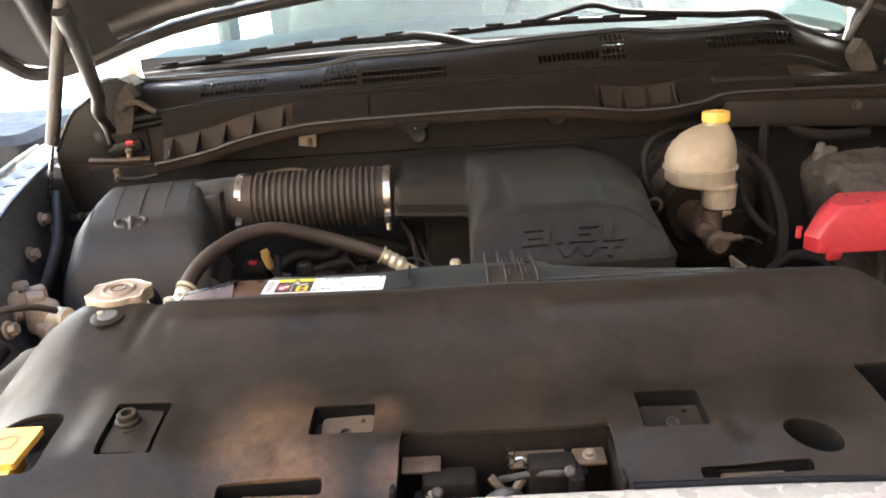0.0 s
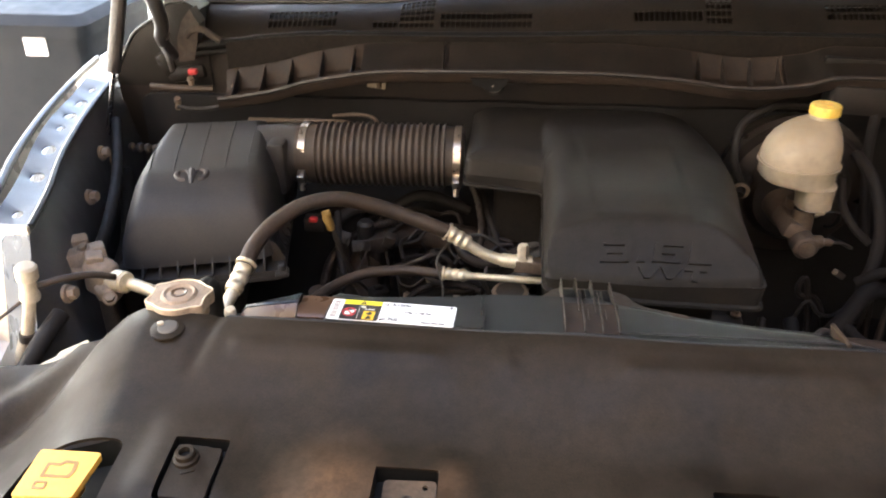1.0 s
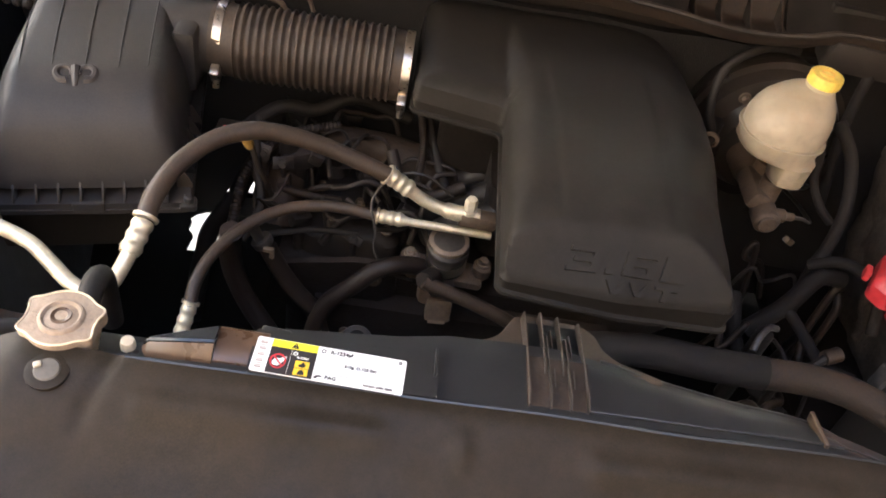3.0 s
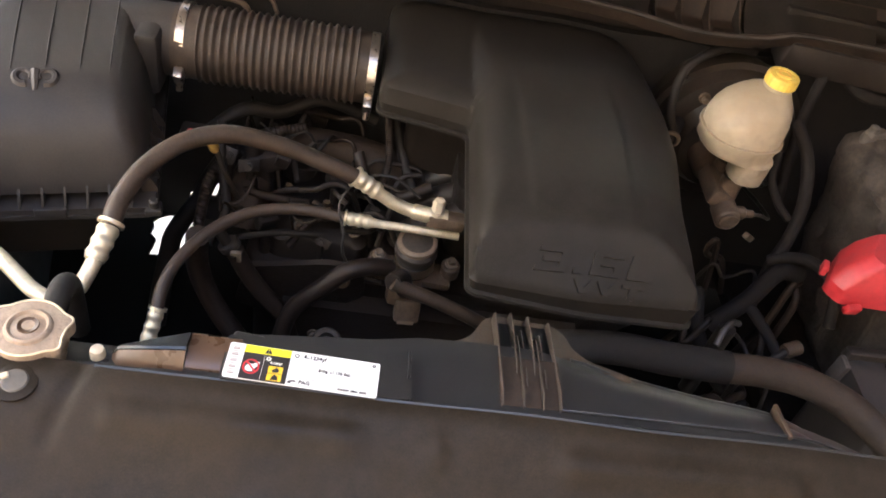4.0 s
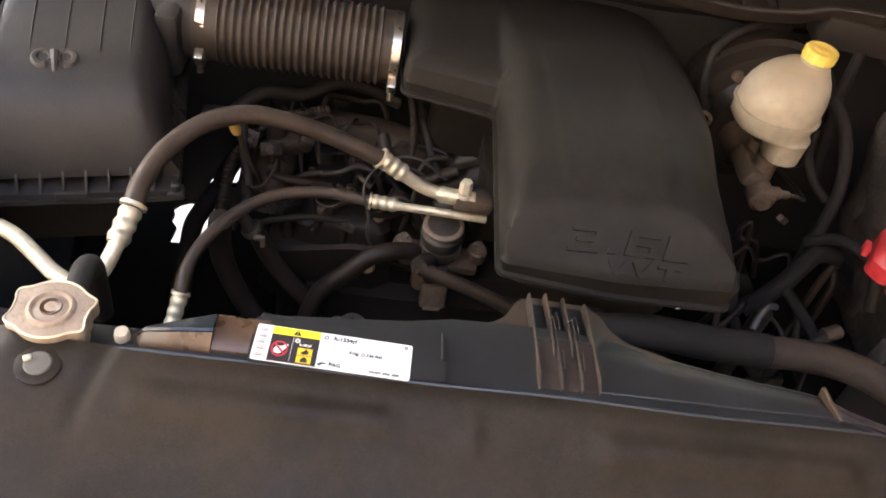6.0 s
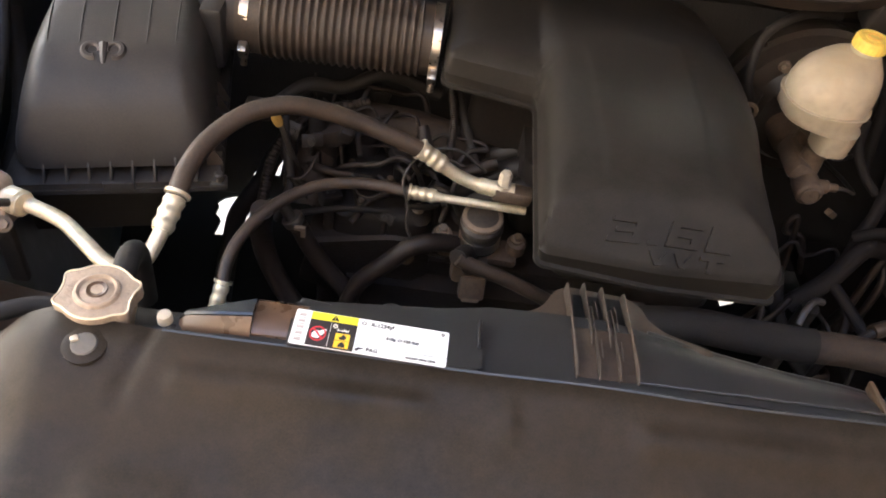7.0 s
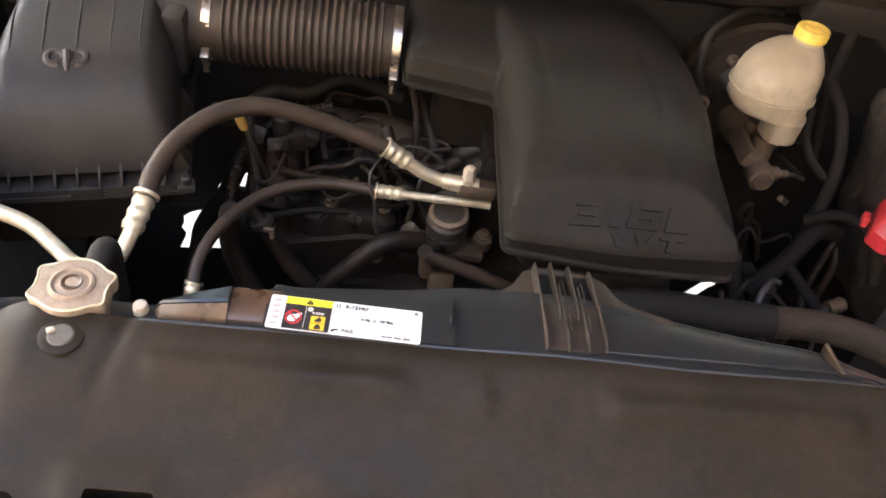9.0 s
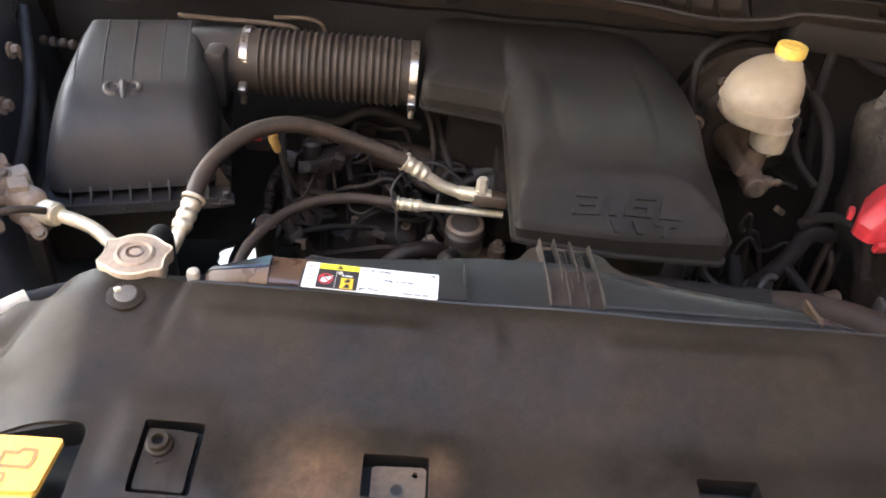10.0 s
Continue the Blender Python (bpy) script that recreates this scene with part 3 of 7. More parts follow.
def shelf(x, s):
    a = vent_panel(x, 1.0)
    return Vector((x, a.y + 0.004 + 0.085 * s, a.z - 0.012 * math.sin(s * math.pi) + (1.322 - cowl_end(x) * 0.5 - a.z) * s + 0.012 * ease(s)))


part("shelf", sheet(rect(-0.62, 0.78, 0.0, 1.0), shelf, 0.12, (), 0.003), material("matt_shelf_plastic", (0.0060, 0.0052, 0.0046), 0.8, spec=0.06, bump=0.05), cowl, "matt black shelf below the glass")
seam = [vent_panel(-0.60 + 1.36 * i / 34, 0.0) + Vector((0, -0.006, -0.003)) for i in range(35)]
part("seal", join(tube(seam, 0.0075, 10, 1, False), tube([q + Vector((0, -0.004, -0.0125)) for q in seam], 0.0045, 8, 1, False)), M_WIPER, cowl, "black rubber hood seal along the cowl")
part("seal_end", tube([(-0.600, 1.488, 1.262), (-0.590, 1.488, 1.273), (-0.569, 1.488, 1.275), (-0.553, 1.489, 1.264), (-0.540, 1.490, 1.256)], 0.0055, 10, 6), M_BATTERY, cowl, "pale dusty end of the seal")
# the ledge in front of it, with pockets
def ledge_z(x):
    return along(x, [(-0.60, 1.165), (-0.45, 1.185), (-0.37, 1.207), (-0.24, 1.226), (-0.10, 1.230), (0.10, 1.232), (0.22, 1.226), (0.34, 1.214), (0.43, 1.222), (0.48, 1.236), (0.80, 1.232)])


def ledge_ring(x):
    """Section of the ledge: lip, tray floor and inclined back wall, 3 mm thick."""
    z, top = ledge_z(x), seam_z(x) - 0.010
    h = min(0.036, top - ledge_z(x))
    face = [(1.428, z - 0.014), (1.427, z + 0.002), (1.433, z + 0.003), (1.438, z - 0.003), (1.470, z - 0.001), (1.475, z + 0.003), (1.485, z + h * 0.9), (1.489, z + h)]
    return [Vector((x, y, q)) for y, q in face] + [Vector((x, y + 0.003, q - 0.003)) for y, q in reversed(face)]


def ribbon(x0, x1, ring, n=60):
    return loft([ring(x0 + (x1 - x0) * i / n) for i in range(n + 1)])


part("ledge", ribbon(-0.535, 0.76, ledge_ring), M_POCKET, cowl, "dusty stained ledge with pockets", sharp=60)
part("under_wall", ribbon(-0.535, 0.76, lambda x: [Vector((x, 1.496, ledge_z(x) + 0.01)), Vector((x, 1.498, seam_z(x))), Vector((x, 1.504, seam_z(x))), Vector((x, 1.502, ledge_z(x) + 0.01))]), M_LATCH, cowl, "dark wall under the seal")
part("ledge_lip", tube([(x, 1.428, ledge_z(x) + 0.002) for x in [-0.535 + 1.295 * i / 44 for i in range(45)]], 0.0042, 8, 1, False), M_COWL_DUST, cowl)
# closed dark lengths between the pockets
for x0, x1 in ((-0.288, -0.150), (-0.142, 0.255), (0.402, 0.60)):
    part("pocket_cover", ribbon(x0, x1, lambda x: [Vector((x, 1.4375, ledge_z(x) + 0.001)), Vector((x, 1.452, ledge_z(x) + 0.010)), Vector((x, 1.484, ledge_z(x) + 0.036)), Vector((x, 1.4865, ledge_z(x) + 0.034)), Vector((x, 1.46, ledge_z(x) + 0.001))], 24), M_COWL, cowl, "smooth dark length of the ledge")
for x in (-0.515, -0.465, -0.415, -0.36, -0.305, 0.267, 0.307, 0.35, 0.395):
    z = ledge_z(x)
    part("rib", loft([[Vector((x + d, 1.430, z - 0.004)), Vector((x + d, 1.486, z - 0.002)), Vector((x + d * 0.6, 1.487, z + 0.035)), Vector((x + d * 0.6, 1.445, z + 0.008)), Vector((x + d, 1.430, z + 0.005))] for d in (-0.002, 0.002)]), M_COWL_DUST, cowl)

# flat black plate in place of a dark notch below the ledge
strip = thing("ledge_notch", (-0.07, 1.424, 1.195), "black plate standing in for a dark notch under the cowl ledge", "clip")
part("strip", loft([[Vector((x, y, z)) for x, z in ((-0.104, 1.222), (-0.098, 1.210), (-0.082, 1.207), (-0.074, 1.200), (-0.058, 1.202), (-0.048, 1.211), (-0.040, 1.222))] for y in (1.424, 1.427)]), M_WIPER, strip)
part("pin", lathe([(0.0016, 0), (0.0014, 0.002)], (-0.067, 1.424, 1.210), (0, -1, 0), 8), M_CREAM, strip, "tiny pale pin")

# lower dark rail on the driver's end of the cowl
rail = thing("cowl_brace", (0.64, 1.46, 1.15), "dark dusty steel brace between cowl and wing", "brace", kind="structure")
part("bar", box((0.66, 1.45, 1.195), (0.38, 0.05, 0.05), 0.008, (8, 3, 0)), M_FIREWALL, rail)
part("upper_bar", box((0.63, 1.475, 1.243), (0.34, 0.03, 0.025), 0.006, (0, 2, 0)), M_COWL, rail)
part("bolt", bolt((0.70, 1.42, 1.205), 0.006, 0.008, (0, -1, 0)), M_DARKSTEEL, rail)

corner = thing("cowl_corner", (0.86, 1.60, 1.15), "dark crumpled plastic corner where cowl meets wing", "corner panel", kind="structure")
part("panel", loft([[Vector((x, y, z)) for x, z in ((0.752, 1.13), (0.742, 1.20), (0.746, 1.268), (0.764, 1.318), (0.790, 1.372), (0.82, 1.43), (0.99, 1.43), (0.99, 1.13))] for y in (1.597, 1.60, 1.62)]), M_COWL, corner)
part("rolled_seal", tube([(0.715, 1.572, 1.272), (0.745, 1.574, 1.262), (0.765, 1.572, 1.246), (0.792, 1.576, 1.250), (0.815, 1.574, 1.226), (0.822, 1.572, 1.19), (0.842, 1.574, 1.16)], lambda q: 0.012 + 0.004 * math.sin(q * 19), 12, 8), M_GLOSS, corner, "glossy crumpled seal end")
part("trim", tube([(0.748, 1.592, 1.285), (0.772, 1.594, 1.328), (0.80, 1.595, 1.378), (0.83, 1.596, 1.43)], 0.0065, 10, 6), M_STRUT, corner, "grey trim strip")

# windshield, pillars
ws = thing("windshield", (CX, 1.66, 1.30), "greenish laminated windshield with dust along its lower edge", "windshield")
def glass_at(x, s):
    return Vector((x, 1.665 + 0.62 * s - 0.06 * (x - CX) ** 2, 1.322 + 0.46 * s - 0.05 * (x - CX) ** 2 * (1 - s)))


g = part("pane", sheet(rect(-0.70, 0.80, 0.0, 1.0), glass_at, 0.12, (), 0.005, down=(0, 0.6, -0.8)), M_GLASS, ws, "clear glass pane")
g.visible_shadow = False
part("lower_seal", tube([glass_at(-0.70 + 1.50 * i / 20, 0.0) for i in range(21)], 0.008, 8, 1, False), M_SEAL, ws, "black rubber seal")


def pillar(side):
    PX = 0.0725
    pts = [(PX + side * 0.6925, 1.60, 1.26), (PX + side * 0.7325, 1.66, 1.33), (PX + side * 0.7375, 1.75, 1.40), (PX + side * 0.7025, 2.28, 1.80)]
    secs = []
    for q in spline(pts, 6):
        secs.append([q + Vector((side * (0.055 if side < 0 else 0.038) * math.cos(a), 0.0, 0.035 * math.sin(a))) + Vector((0, 0.03 * math.cos(a), 0)) for a in (2 * math.pi * k / 14 for k in range(14))])
    p = loft(secs)
    return single("windshield_pillar", p, M_BODY, "champagne painted windshield pillar", "pillar", "windshield pillars", kind="structure")


pillar(-1), pillar(1)

# cab seen through the glass
single("roof", box((CX, 2.9, 1.83), (1.5, 1.3, 0.05), 0.02), M_BODY, "champagne painted cab roof", "roof", kind="structure")
dash = thing("dashboard", (CX, 1.95, 1.02), "grey vinyl dashboard behind the windshield", "dashboard")
part("top", loft([[Vector((x, 1.78, 1.02)), Vector((x, 1.78, 1.285)), Vector((x, 1.85, 1.318 + 0.02 * math.cos(x * 3))), Vector((x, 2.10, 1.325 + 0.025 * math.cos(x * 3))), Vector((x, 2.20, 1.24)), Vector((x, 2.18, 1.02))] for x in [-0.70 + 1.56 * i / 16 for i in range(17)]]), M_DASH, dash)


single("cab_floor", box((CX + 0.1, 2.6, 0.77), (1.0, 1.75, 0.06), 0.01), M_APRON, "dark cab floor", "floor", kind="structure")
cb = thing("cab_back", (CX, 3.46, 0.8), "dim grey cab back panel behind the seats", "panel", kind="structure")
part("panel", sheet(rect(-0.73, 0.77, 0.80, 1.82), lambda u, v: Vector((u, 3.46, v)), 0.12, (), 0.04, down=(0, 1, 0), fine=0.06), M_SEAT, cb)
for sx in (-1, 1):
    part("door_post", box((CX + sx * 0.74, 2.75, 1.32), (0.05, 0.14, 1.04), 0.02), M_SEAT, cb)
    part("door_panel", box((CX + sx * 0.75, 2.55, 1.02), (0.06, 1.7, 0.45), 0.02), M_SEAT, cb)
part("support", box((CX, 1.9, 0.91), (1.30, 0.06, 0.24), 0.01), M_DASH, dash)


def seat(x):
    s = thing("front_seat", (x, 2.62, 0.9), "grey cloth front seat back with headrest", "seat", "front seats")
    part("backrest", loft([superellipse(x, 2.62 + 0.05 * h, 0.9 + 0.52 * h, 0.23 * w, 0.075 * w, 3.2, 28) for h, w in ((0, 0.96), (0.3, 1.0), (0.7, 0.98), (0.9, 0.9), (0.97, 0.78), (1.0, 0.6))]), M_SEAT, s)
    part("base", box((x, 2.56, 0.85), (0.46, 0.30, 0.12), 0.03), M_SEAT, s)
    part("headrest", loft([superellipse(x, 2.66, 1.46 + 0.15 * h, 0.13 * w, 0.05 * w, 3.0, 24) for h, w in ((0, 0.8), (0.1, 0.97), (0.5, 1.0), (0.85, 0.94), (1.0, 0.7))]), M_SEAT, s)
    for dx in (-0.045, 0.045):
        part("post", lathe([(0.006, 0), (0.006, 0.1)], (x + dx, 2.66, 1.39), (0, 0, 1), 10), M_STEEL, s, "steel headrest post")


seat(-0.285), seat(0.325)
wheel = thing("steering_wheel", (0.34, 2.22, 1.22), "dark steering wheel behind the dashboard", "steering wheel")
wm = pose(0.34, 2.24, 1.28, 62, 0, 0)
part("rim", tube([wm @ Vector((0.185 * math.cos(a), 0.185 * math.sin(a), 0)) for a in (2 * math.pi * k / 40 for k in range(41))], 0.015, 10, 1, False), M_DASH, wheel)
part("hub", lathe([(0.06, -0.02), (0.075, 0), (0.06, 0.02), (0.02, 0.03)], wm.translation, wm.to_3x3() @ Vector((0, 0, 1)), 20), M_DASH, wheel)
for a in (0.15, math.pi - 0.15, -math.pi / 2):
    part("spoke", tube([wm @ Vector((0.06 * math.cos(a), 0.06 * math.sin(a), 0)), wm @ Vector((0.18 * math.cos(a), 0.18 * math.sin(a), 0))], 0.013, 8, 2), M_DASH, wheel)

# hood, standing open above
HX = 0.0725
hood = thing("hood", (HX, 1.5, 1.40), "open hood with ribbed dusty dark underside, propped on gas struts", "hood")


def hood_at(u, v):
    """u: across, v: 0 at the rear edge to 1 at the front edge."""
    w = (u - HX) / 0.9125
    y = 1.66 - 0.08 * w * w - 0.95 * v
    z = 1.455 - 0.155 * w * w - 0.02 * ease((abs(w) - 0.70) / 0.2) + (0.86 + 0.06 * w * w) * v
    return Vector((u, y, z))


part("skin", sheet(rounded(rect(HX - 0.9125, HX + 0.9125, 0.0, 1.0), 0.14, 6), lambda u, v: hood_at(u, v) + Vector((0, 0, 0.03)), 0.08, (), 0.004, fine=0.04), M_BODY, hood, "champagne painted outer skin")
part("inner_panel", sheet(rounded(rect(HX - 0.8875, HX + 0.8875, 0.02, 0.98), 0.12, 6), lambda u, v: hood_at(u, v) + Vector((0, 0, 0.012 - 0.014 * math.cos(v * 19) * math.cos((u - HX) * 9))), 0.035, (), 0.003, fine=0.04), M_HOODIN, hood, "dark brown pressed inner panel")
edge = [hood_at(HX + 0.8925 * s, v) + Vector((0, 0, 0.004)) for s, v in [(-1.0, 0.97), (-1.0, 0.6), (-1.0, 0.2), (-0.985, 0.06), (-0.9, 0.012), (-0.6, 0.0), (0, 0.0), (0.6, 0.0), (0.9, 0.012), (0.985, 0.06), (1.0, 0.2), (1.0, 0.6), (1.0, 0.97)]]
part("rolled_edge", tube(edge, 0.013, 8, 6), M_HOODIN, hood)
for u0, u1, v0, v1 in ((-0.62, -0.30, 0.05, 0.05), (-0.72, -0.62, 0.06, 0.75), (-0.45, -0.30, 0.10, 0.85), (0.80, 0.70, 0.06, 0.8), (0.44, 0.40, 0.1, 0.85), (-0.3, 0.3, 0.06, 0.06)):
    part("stiffener", tube([hood_at(u0 + (u1 - u0) * k / 4, v0 + (v1 - v0) * k / 4) + Vector((0, 0, -0.004)) for k in range(5)], 0.022, 10, 3), M_HOODIN, hood)


def hinge(side):
    x = HX + side * 0.7175
    h = part("hinge", tube([(x - side * 0.012, 1.505, 1.222), (x - side * 0.004, 1.48, 1.26), (x - side * 0.018, 1.46, 1.29), (x - side * 0.022, 1.44, 1.328), (x - side * 0.024, 1.415, 1.385), (x - side * 0.024, 1.38, 1.445)], lambda s: 0.009 + 0.009 * s, 10, 6), M_HOODIN, hood, "dark steel hinge arm")
    part("base", join(box((x - side * 0.02, 1.545, 1.185), (0.075, 0.05, 0.03), 0.01, (0, side * 10, 0)), box((x + side * 0.015, 1.54, 1.20), (0.03, 0.04, 0.05), 0.01, (0, side * 25, 0))), M_COWL, h)
    cheek = [(0.055, 1.307), (0.068, 1.282), (0.060, 1.250), (0.051, 1.219), (0.022, 1.215), (0.025, 1.257), (0.038, 1.287)]
    part("bracket", loft([[Vector((x - side * d, y, z)) for d, z in cheek] for y in (1.496, 1.499, 1.530)]), M_BATTERY, h, "pale worn hinge bracket")
    part("pivot", bolt((x - side * 0.012, 1.478, 1.268), 0.007, 0.010, (0, -1, 0)), M_DARKSTEEL, h)


hinge(-1), hinge(1)


def gas_strut(side, label):
    s = thing("gas_strut", (HX + side * 0.8125, 1.40, 1.06), label, "gas strut", "hood struts")
    a, b, c = Vector((HX + side * 0.8175, 1.40, 1.06)), Vector((HX + side * 0.7645, 1.40, 1.240)), Vector((HX + side * 0.6775, 1.395, 1.53))
    part("rod", tube([a, b], 0.0042, 10, 2), M_CHROME, s, "bright steel rod")
    part("cylinder", tube([b, b + (c - b) * 0.02, c], lambda t: 0.0085 if t < 0.01 else 0.0115, 14, 2), M_STRUT, s)
    part("end_ball", lathe([(0.004, -0.012), (0.011, -0.008), (0.012, 0.0), (0.008, 0.008), (0.004, 0.012)], a, b - a, 12), M_SEAL, s)


gas_strut(-1, "brownish gas strut with bright rod holding the hood")
gas_strut(1, "brownish gas strut with bright rod holding the hood")

# ---- front: cover over the radiator ----
def cover_z(x, y):
    z = along(y, [(0.50, 1.085), (0.56, 1.104), (0.60, 1.122), (0.66, 1.130), (0.70, 1.144), (0.735, 1.163), (0.758, 1.174), (0.772, 1.178), (0.80, 1.178)])
    z -= 0.085 * ease((-0.372 - x) / 0.15) * (0.45 + 0.55 * ease((y - 0.56) / 0.2)) + 0.05 * ease((x - 0.37) / 0.14)
    # long raised ribs, a small dart, dimples and raised pads
    z += 0.0042 * math.exp(-((y - 0.7415) / 0.0085) ** 4) * ease((x - 0.068) / 0.012) * ease((0.300 - x) / 0.02)
    z += 0.0038 * math.exp(-((y - 0.7445) / 0.0085) ** 4) * ease((x + 0.292) / 0.012) * ease((-0.075 - x) / 0.03)
    z += 0.0040 * math.exp(-(((x + 0.028) / 0.007) ** 2 + ((y - 0.742) / 0.012) ** 2))
    z -= 0.004 * math.exp(-((x + 0.318 - 0.25 * (y - 0.74)) / 0.006) ** 2) * ease((y - 0.715) / 0.02)
    for dx, dy in ((-0.155, 0.590), (0.214, 0.592)):
        q = ((x - dx) ** 2 + (y - dy) ** 2) / 0.010 ** 2
        z -= 0.0040 * math.exp(-q * q)
    for px, py, rx, ry in ((-0.125, 0.602, 0.075, 0.052), (0.165, 0.612, 0.055, 0.040), (-0.293, 0.640, 0.042, 0.042), (0.29, 0.605, 0.075, 0.052)):
        q = ((x - px) / rx) ** 6 + ((y - py) / ry) ** 6
        z += 0.0045 * math.exp(-q)
    f = (x + 0.46) * 0.65 - (y - 0.76) * 0.76
    z -= 0.010 * math.exp(-(f / 0.010) ** 2) * ease((-0.40 - x) / 0.05) - 0.006 * math.exp(-((f + 0.028) / 0.012) ** 2) * ease((-0.42 - x) / 0.05)
    return z + 0.0012 * math.sin(x * 23 + 1) * math.sin(y * 17)


cover_outline = rounded([(-0.62, 0.55), (-0.20, 0.548), (-0.062, 0.546), (-0.058, 0.607), (0.112, 0.606), (0.112, 0.544), (0.30, 0.548), (0.52, 0.55),
                         (0.50, 0.66), (0.435, 0.740), (0.375, 0.777), (0.05, 0.779), (-0.300, 0.782), (-0.335, 0.782), (-0.385, 0.792), (-0.445, 0.786), (-0.50, 0.797), (-0.56, 0.787), (-0.62, 0.76)], 0.004)
POCKET = rounded(rect(-0.448, -0.355, 0.586, 0.656), 0.012)
SQ_A, SQ_B, SQ_C = rounded(rect(-0.311, -0.263, 0.599, 0.660), 0.003), rounded(rect(-0.134, -0.081, 0.604, 0.642), 0.003), rounded(rect(0.138, 0.191, 0.594, 0.638), 0.003)
OVAL = [(0.2675 + 0.0215 * math.cos(a) + 0.001 * math.sin(a), 0.5825 + 0.0125 * math.sin(a) - 0.0065 * math.cos(a)) for a in (2 * math.pi * k / 28 for k in range(28))]
SLOTS = [rounded(rect(-0.203, -0.119, 0.556, 0.569), 0.004), rounded(rect(0.174, 0.259, 0.556, 0.565), 0.003)]
RIGHT_HOLE = rounded(rect(0.336, 0.395, 0.60, 0.666), 0.004)
rc = thing("radiator_cover", (CX, 0.66, 1.08), "dusty black plastic cover panel above the radiator", "cover panel")
part("panel", sheet(cover_outline, lambda x, y: Vector((x, y, cover_z(x, y))), 0.0062, [POCKET, SQ_A, SQ_B, SQ_C, OVAL, RIGHT_HOLE] + SLOTS, 0.0035, fine=0.006), M_COVER, rc, sharp=50)
lip = [Vector((x, 0.7805 - 0.0045 * (x + 0.30) / 0.67 + 0.0006 * math.sin(x * 30), cover_z(x, 0.782) - 0.001)) for x in [-0.30 + 0.67 * i / 40 for i in range(41)]]
part("rear_lip", tube(lip, 0.0019, 8, 1, False), M_SHROUD, rc, "thin glossy rolled edge")
part("rear_wall", loft([[Vector((q.x, q.y + 0.002, q.z - 0.001)), Vector((q.x, q.y, q.z - 0.001)), Vector((q.x, q.y, q.z - 0.03)), Vector((q.x, q.y + 0.002, q.z - 0.03))] for q in lip]), M_COVER, rc)


def pocket(outline, depth, mat=M_RECESS_SHADE):
    """Walls and floor of a recess below a hole in the cover, their shade put into the colour."""
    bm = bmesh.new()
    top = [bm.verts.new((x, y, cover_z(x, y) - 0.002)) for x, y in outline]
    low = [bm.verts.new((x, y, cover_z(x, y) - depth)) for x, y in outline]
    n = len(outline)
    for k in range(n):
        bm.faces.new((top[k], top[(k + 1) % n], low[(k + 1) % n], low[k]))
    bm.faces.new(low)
    return part("recess", bm, mat, rc, "recess blackened to hold its shade")


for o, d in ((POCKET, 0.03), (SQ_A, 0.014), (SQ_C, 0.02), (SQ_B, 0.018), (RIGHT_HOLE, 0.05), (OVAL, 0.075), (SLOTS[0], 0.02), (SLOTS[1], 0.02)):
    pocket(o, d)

for y, z in ((0.565, 1.075), (0.575, 1.070), (0.585, 1.072)):
    part("slat", box((0.262, y, z), (0.05, 0.003, 0.01), 0.001, (20, 0, -4)), M_STRUT, rc, "dim slat below the oval hole")

# pushpin in the left square hole
pin = thing("retaining_pin", (-0.293, 0.64, 1.115), "black plastic retaining pin in a square recess of the cover", "fastener")
PLATE_A = rounded(rect(-0.3075, -0.2690, 0.6030, 0.6545), 0.003)
part("plate", sheet(PLATE_A, lambda u, v: Vector((u, v, cover_z(u, v) - 0.0045 + 0.0012 * ease((-0.2785 - u) / 0.004))), 0.005, [disc(-0.2955, 0.6400, 0.0052, 16)], 0.005, fine=0.003), M_COVER, pin, "dusty plate in the recess")
part("boss", lathe([(0.0112, -0.004), (0.0108, 0.0035), (0.0088, 0.0048), (0.0084, 0.0090), (0.0076, 0.0098), (0.0050, 0.0098), (0.0046, 0.0090), (0.0046, -0.003)], (-0.2955, 0.6400, cover_z(-0.2955, 0.64) - 0.0036), (0, -0.10, 1), 24), M_COVER, pin, "round dusty boss with a dark bore")
part("bore", lathe([(0.0046, 0), (0.0046, 0.0040), (0.001, 0.0040)], (-0.2955, 0.6400, cover_z(-0.2955, 0.64) - 0.0036), (0, -0.10, 1), 16), M_RECESS_SHADE, pin)
part("tongue", box((-0.2900, 0.6270, cover_z(-0.29, 0.627) - 0.0028), (0.012, 0.003, 0.0015), 0.0006, (9, 0, 25)), M_COVER, pin)


def bracket(cx, cy, z, sx, sy, mat, label, second=()):
    """A flat steel tab with one bolt hole, and a smaller second hole at an offset."""
    b = thing("mounting_bracket", (cx, cy, z), label, "bracket", "brackets below the cover")
    hx, hy = (cx - 0.001, cy - 0.003) if second else (cx, cy)
    holes = [disc(hx, hy, 0.0042, 14)] + ([disc(cx + second[0], cy + second[1], 0.0026, 12)] if second else [])
    part("plate", sheet(rounded(rect(cx - sx / 2, cx + sx / 2, cy - sy / 2, cy + sy / 2), 0.004), lambda u, v: Vector((u, v, z + 0.0008 * math.sin(u * 60) + 0.18 * (v - cy))), 0.008, holes, 0.003, fine=0.004), mat, b)
    part("nut", lathe([(0.0072, -0.008), (0.0072, -0.0035), (0.0045, -0.0032), (0.0042, -0.008)], (hx, hy, z), (0, 0, 1), 16), M_DARKSTEEL, b)
    part("hole_rim", lathe([(0.0056, -0.0012), (0.0054, 0.0004), (0.0044, 0.0004), (0.0043, -0.0012)], (hx, hy, z), (0, -0.18, 1), 16), M_DARKSTEEL, b)


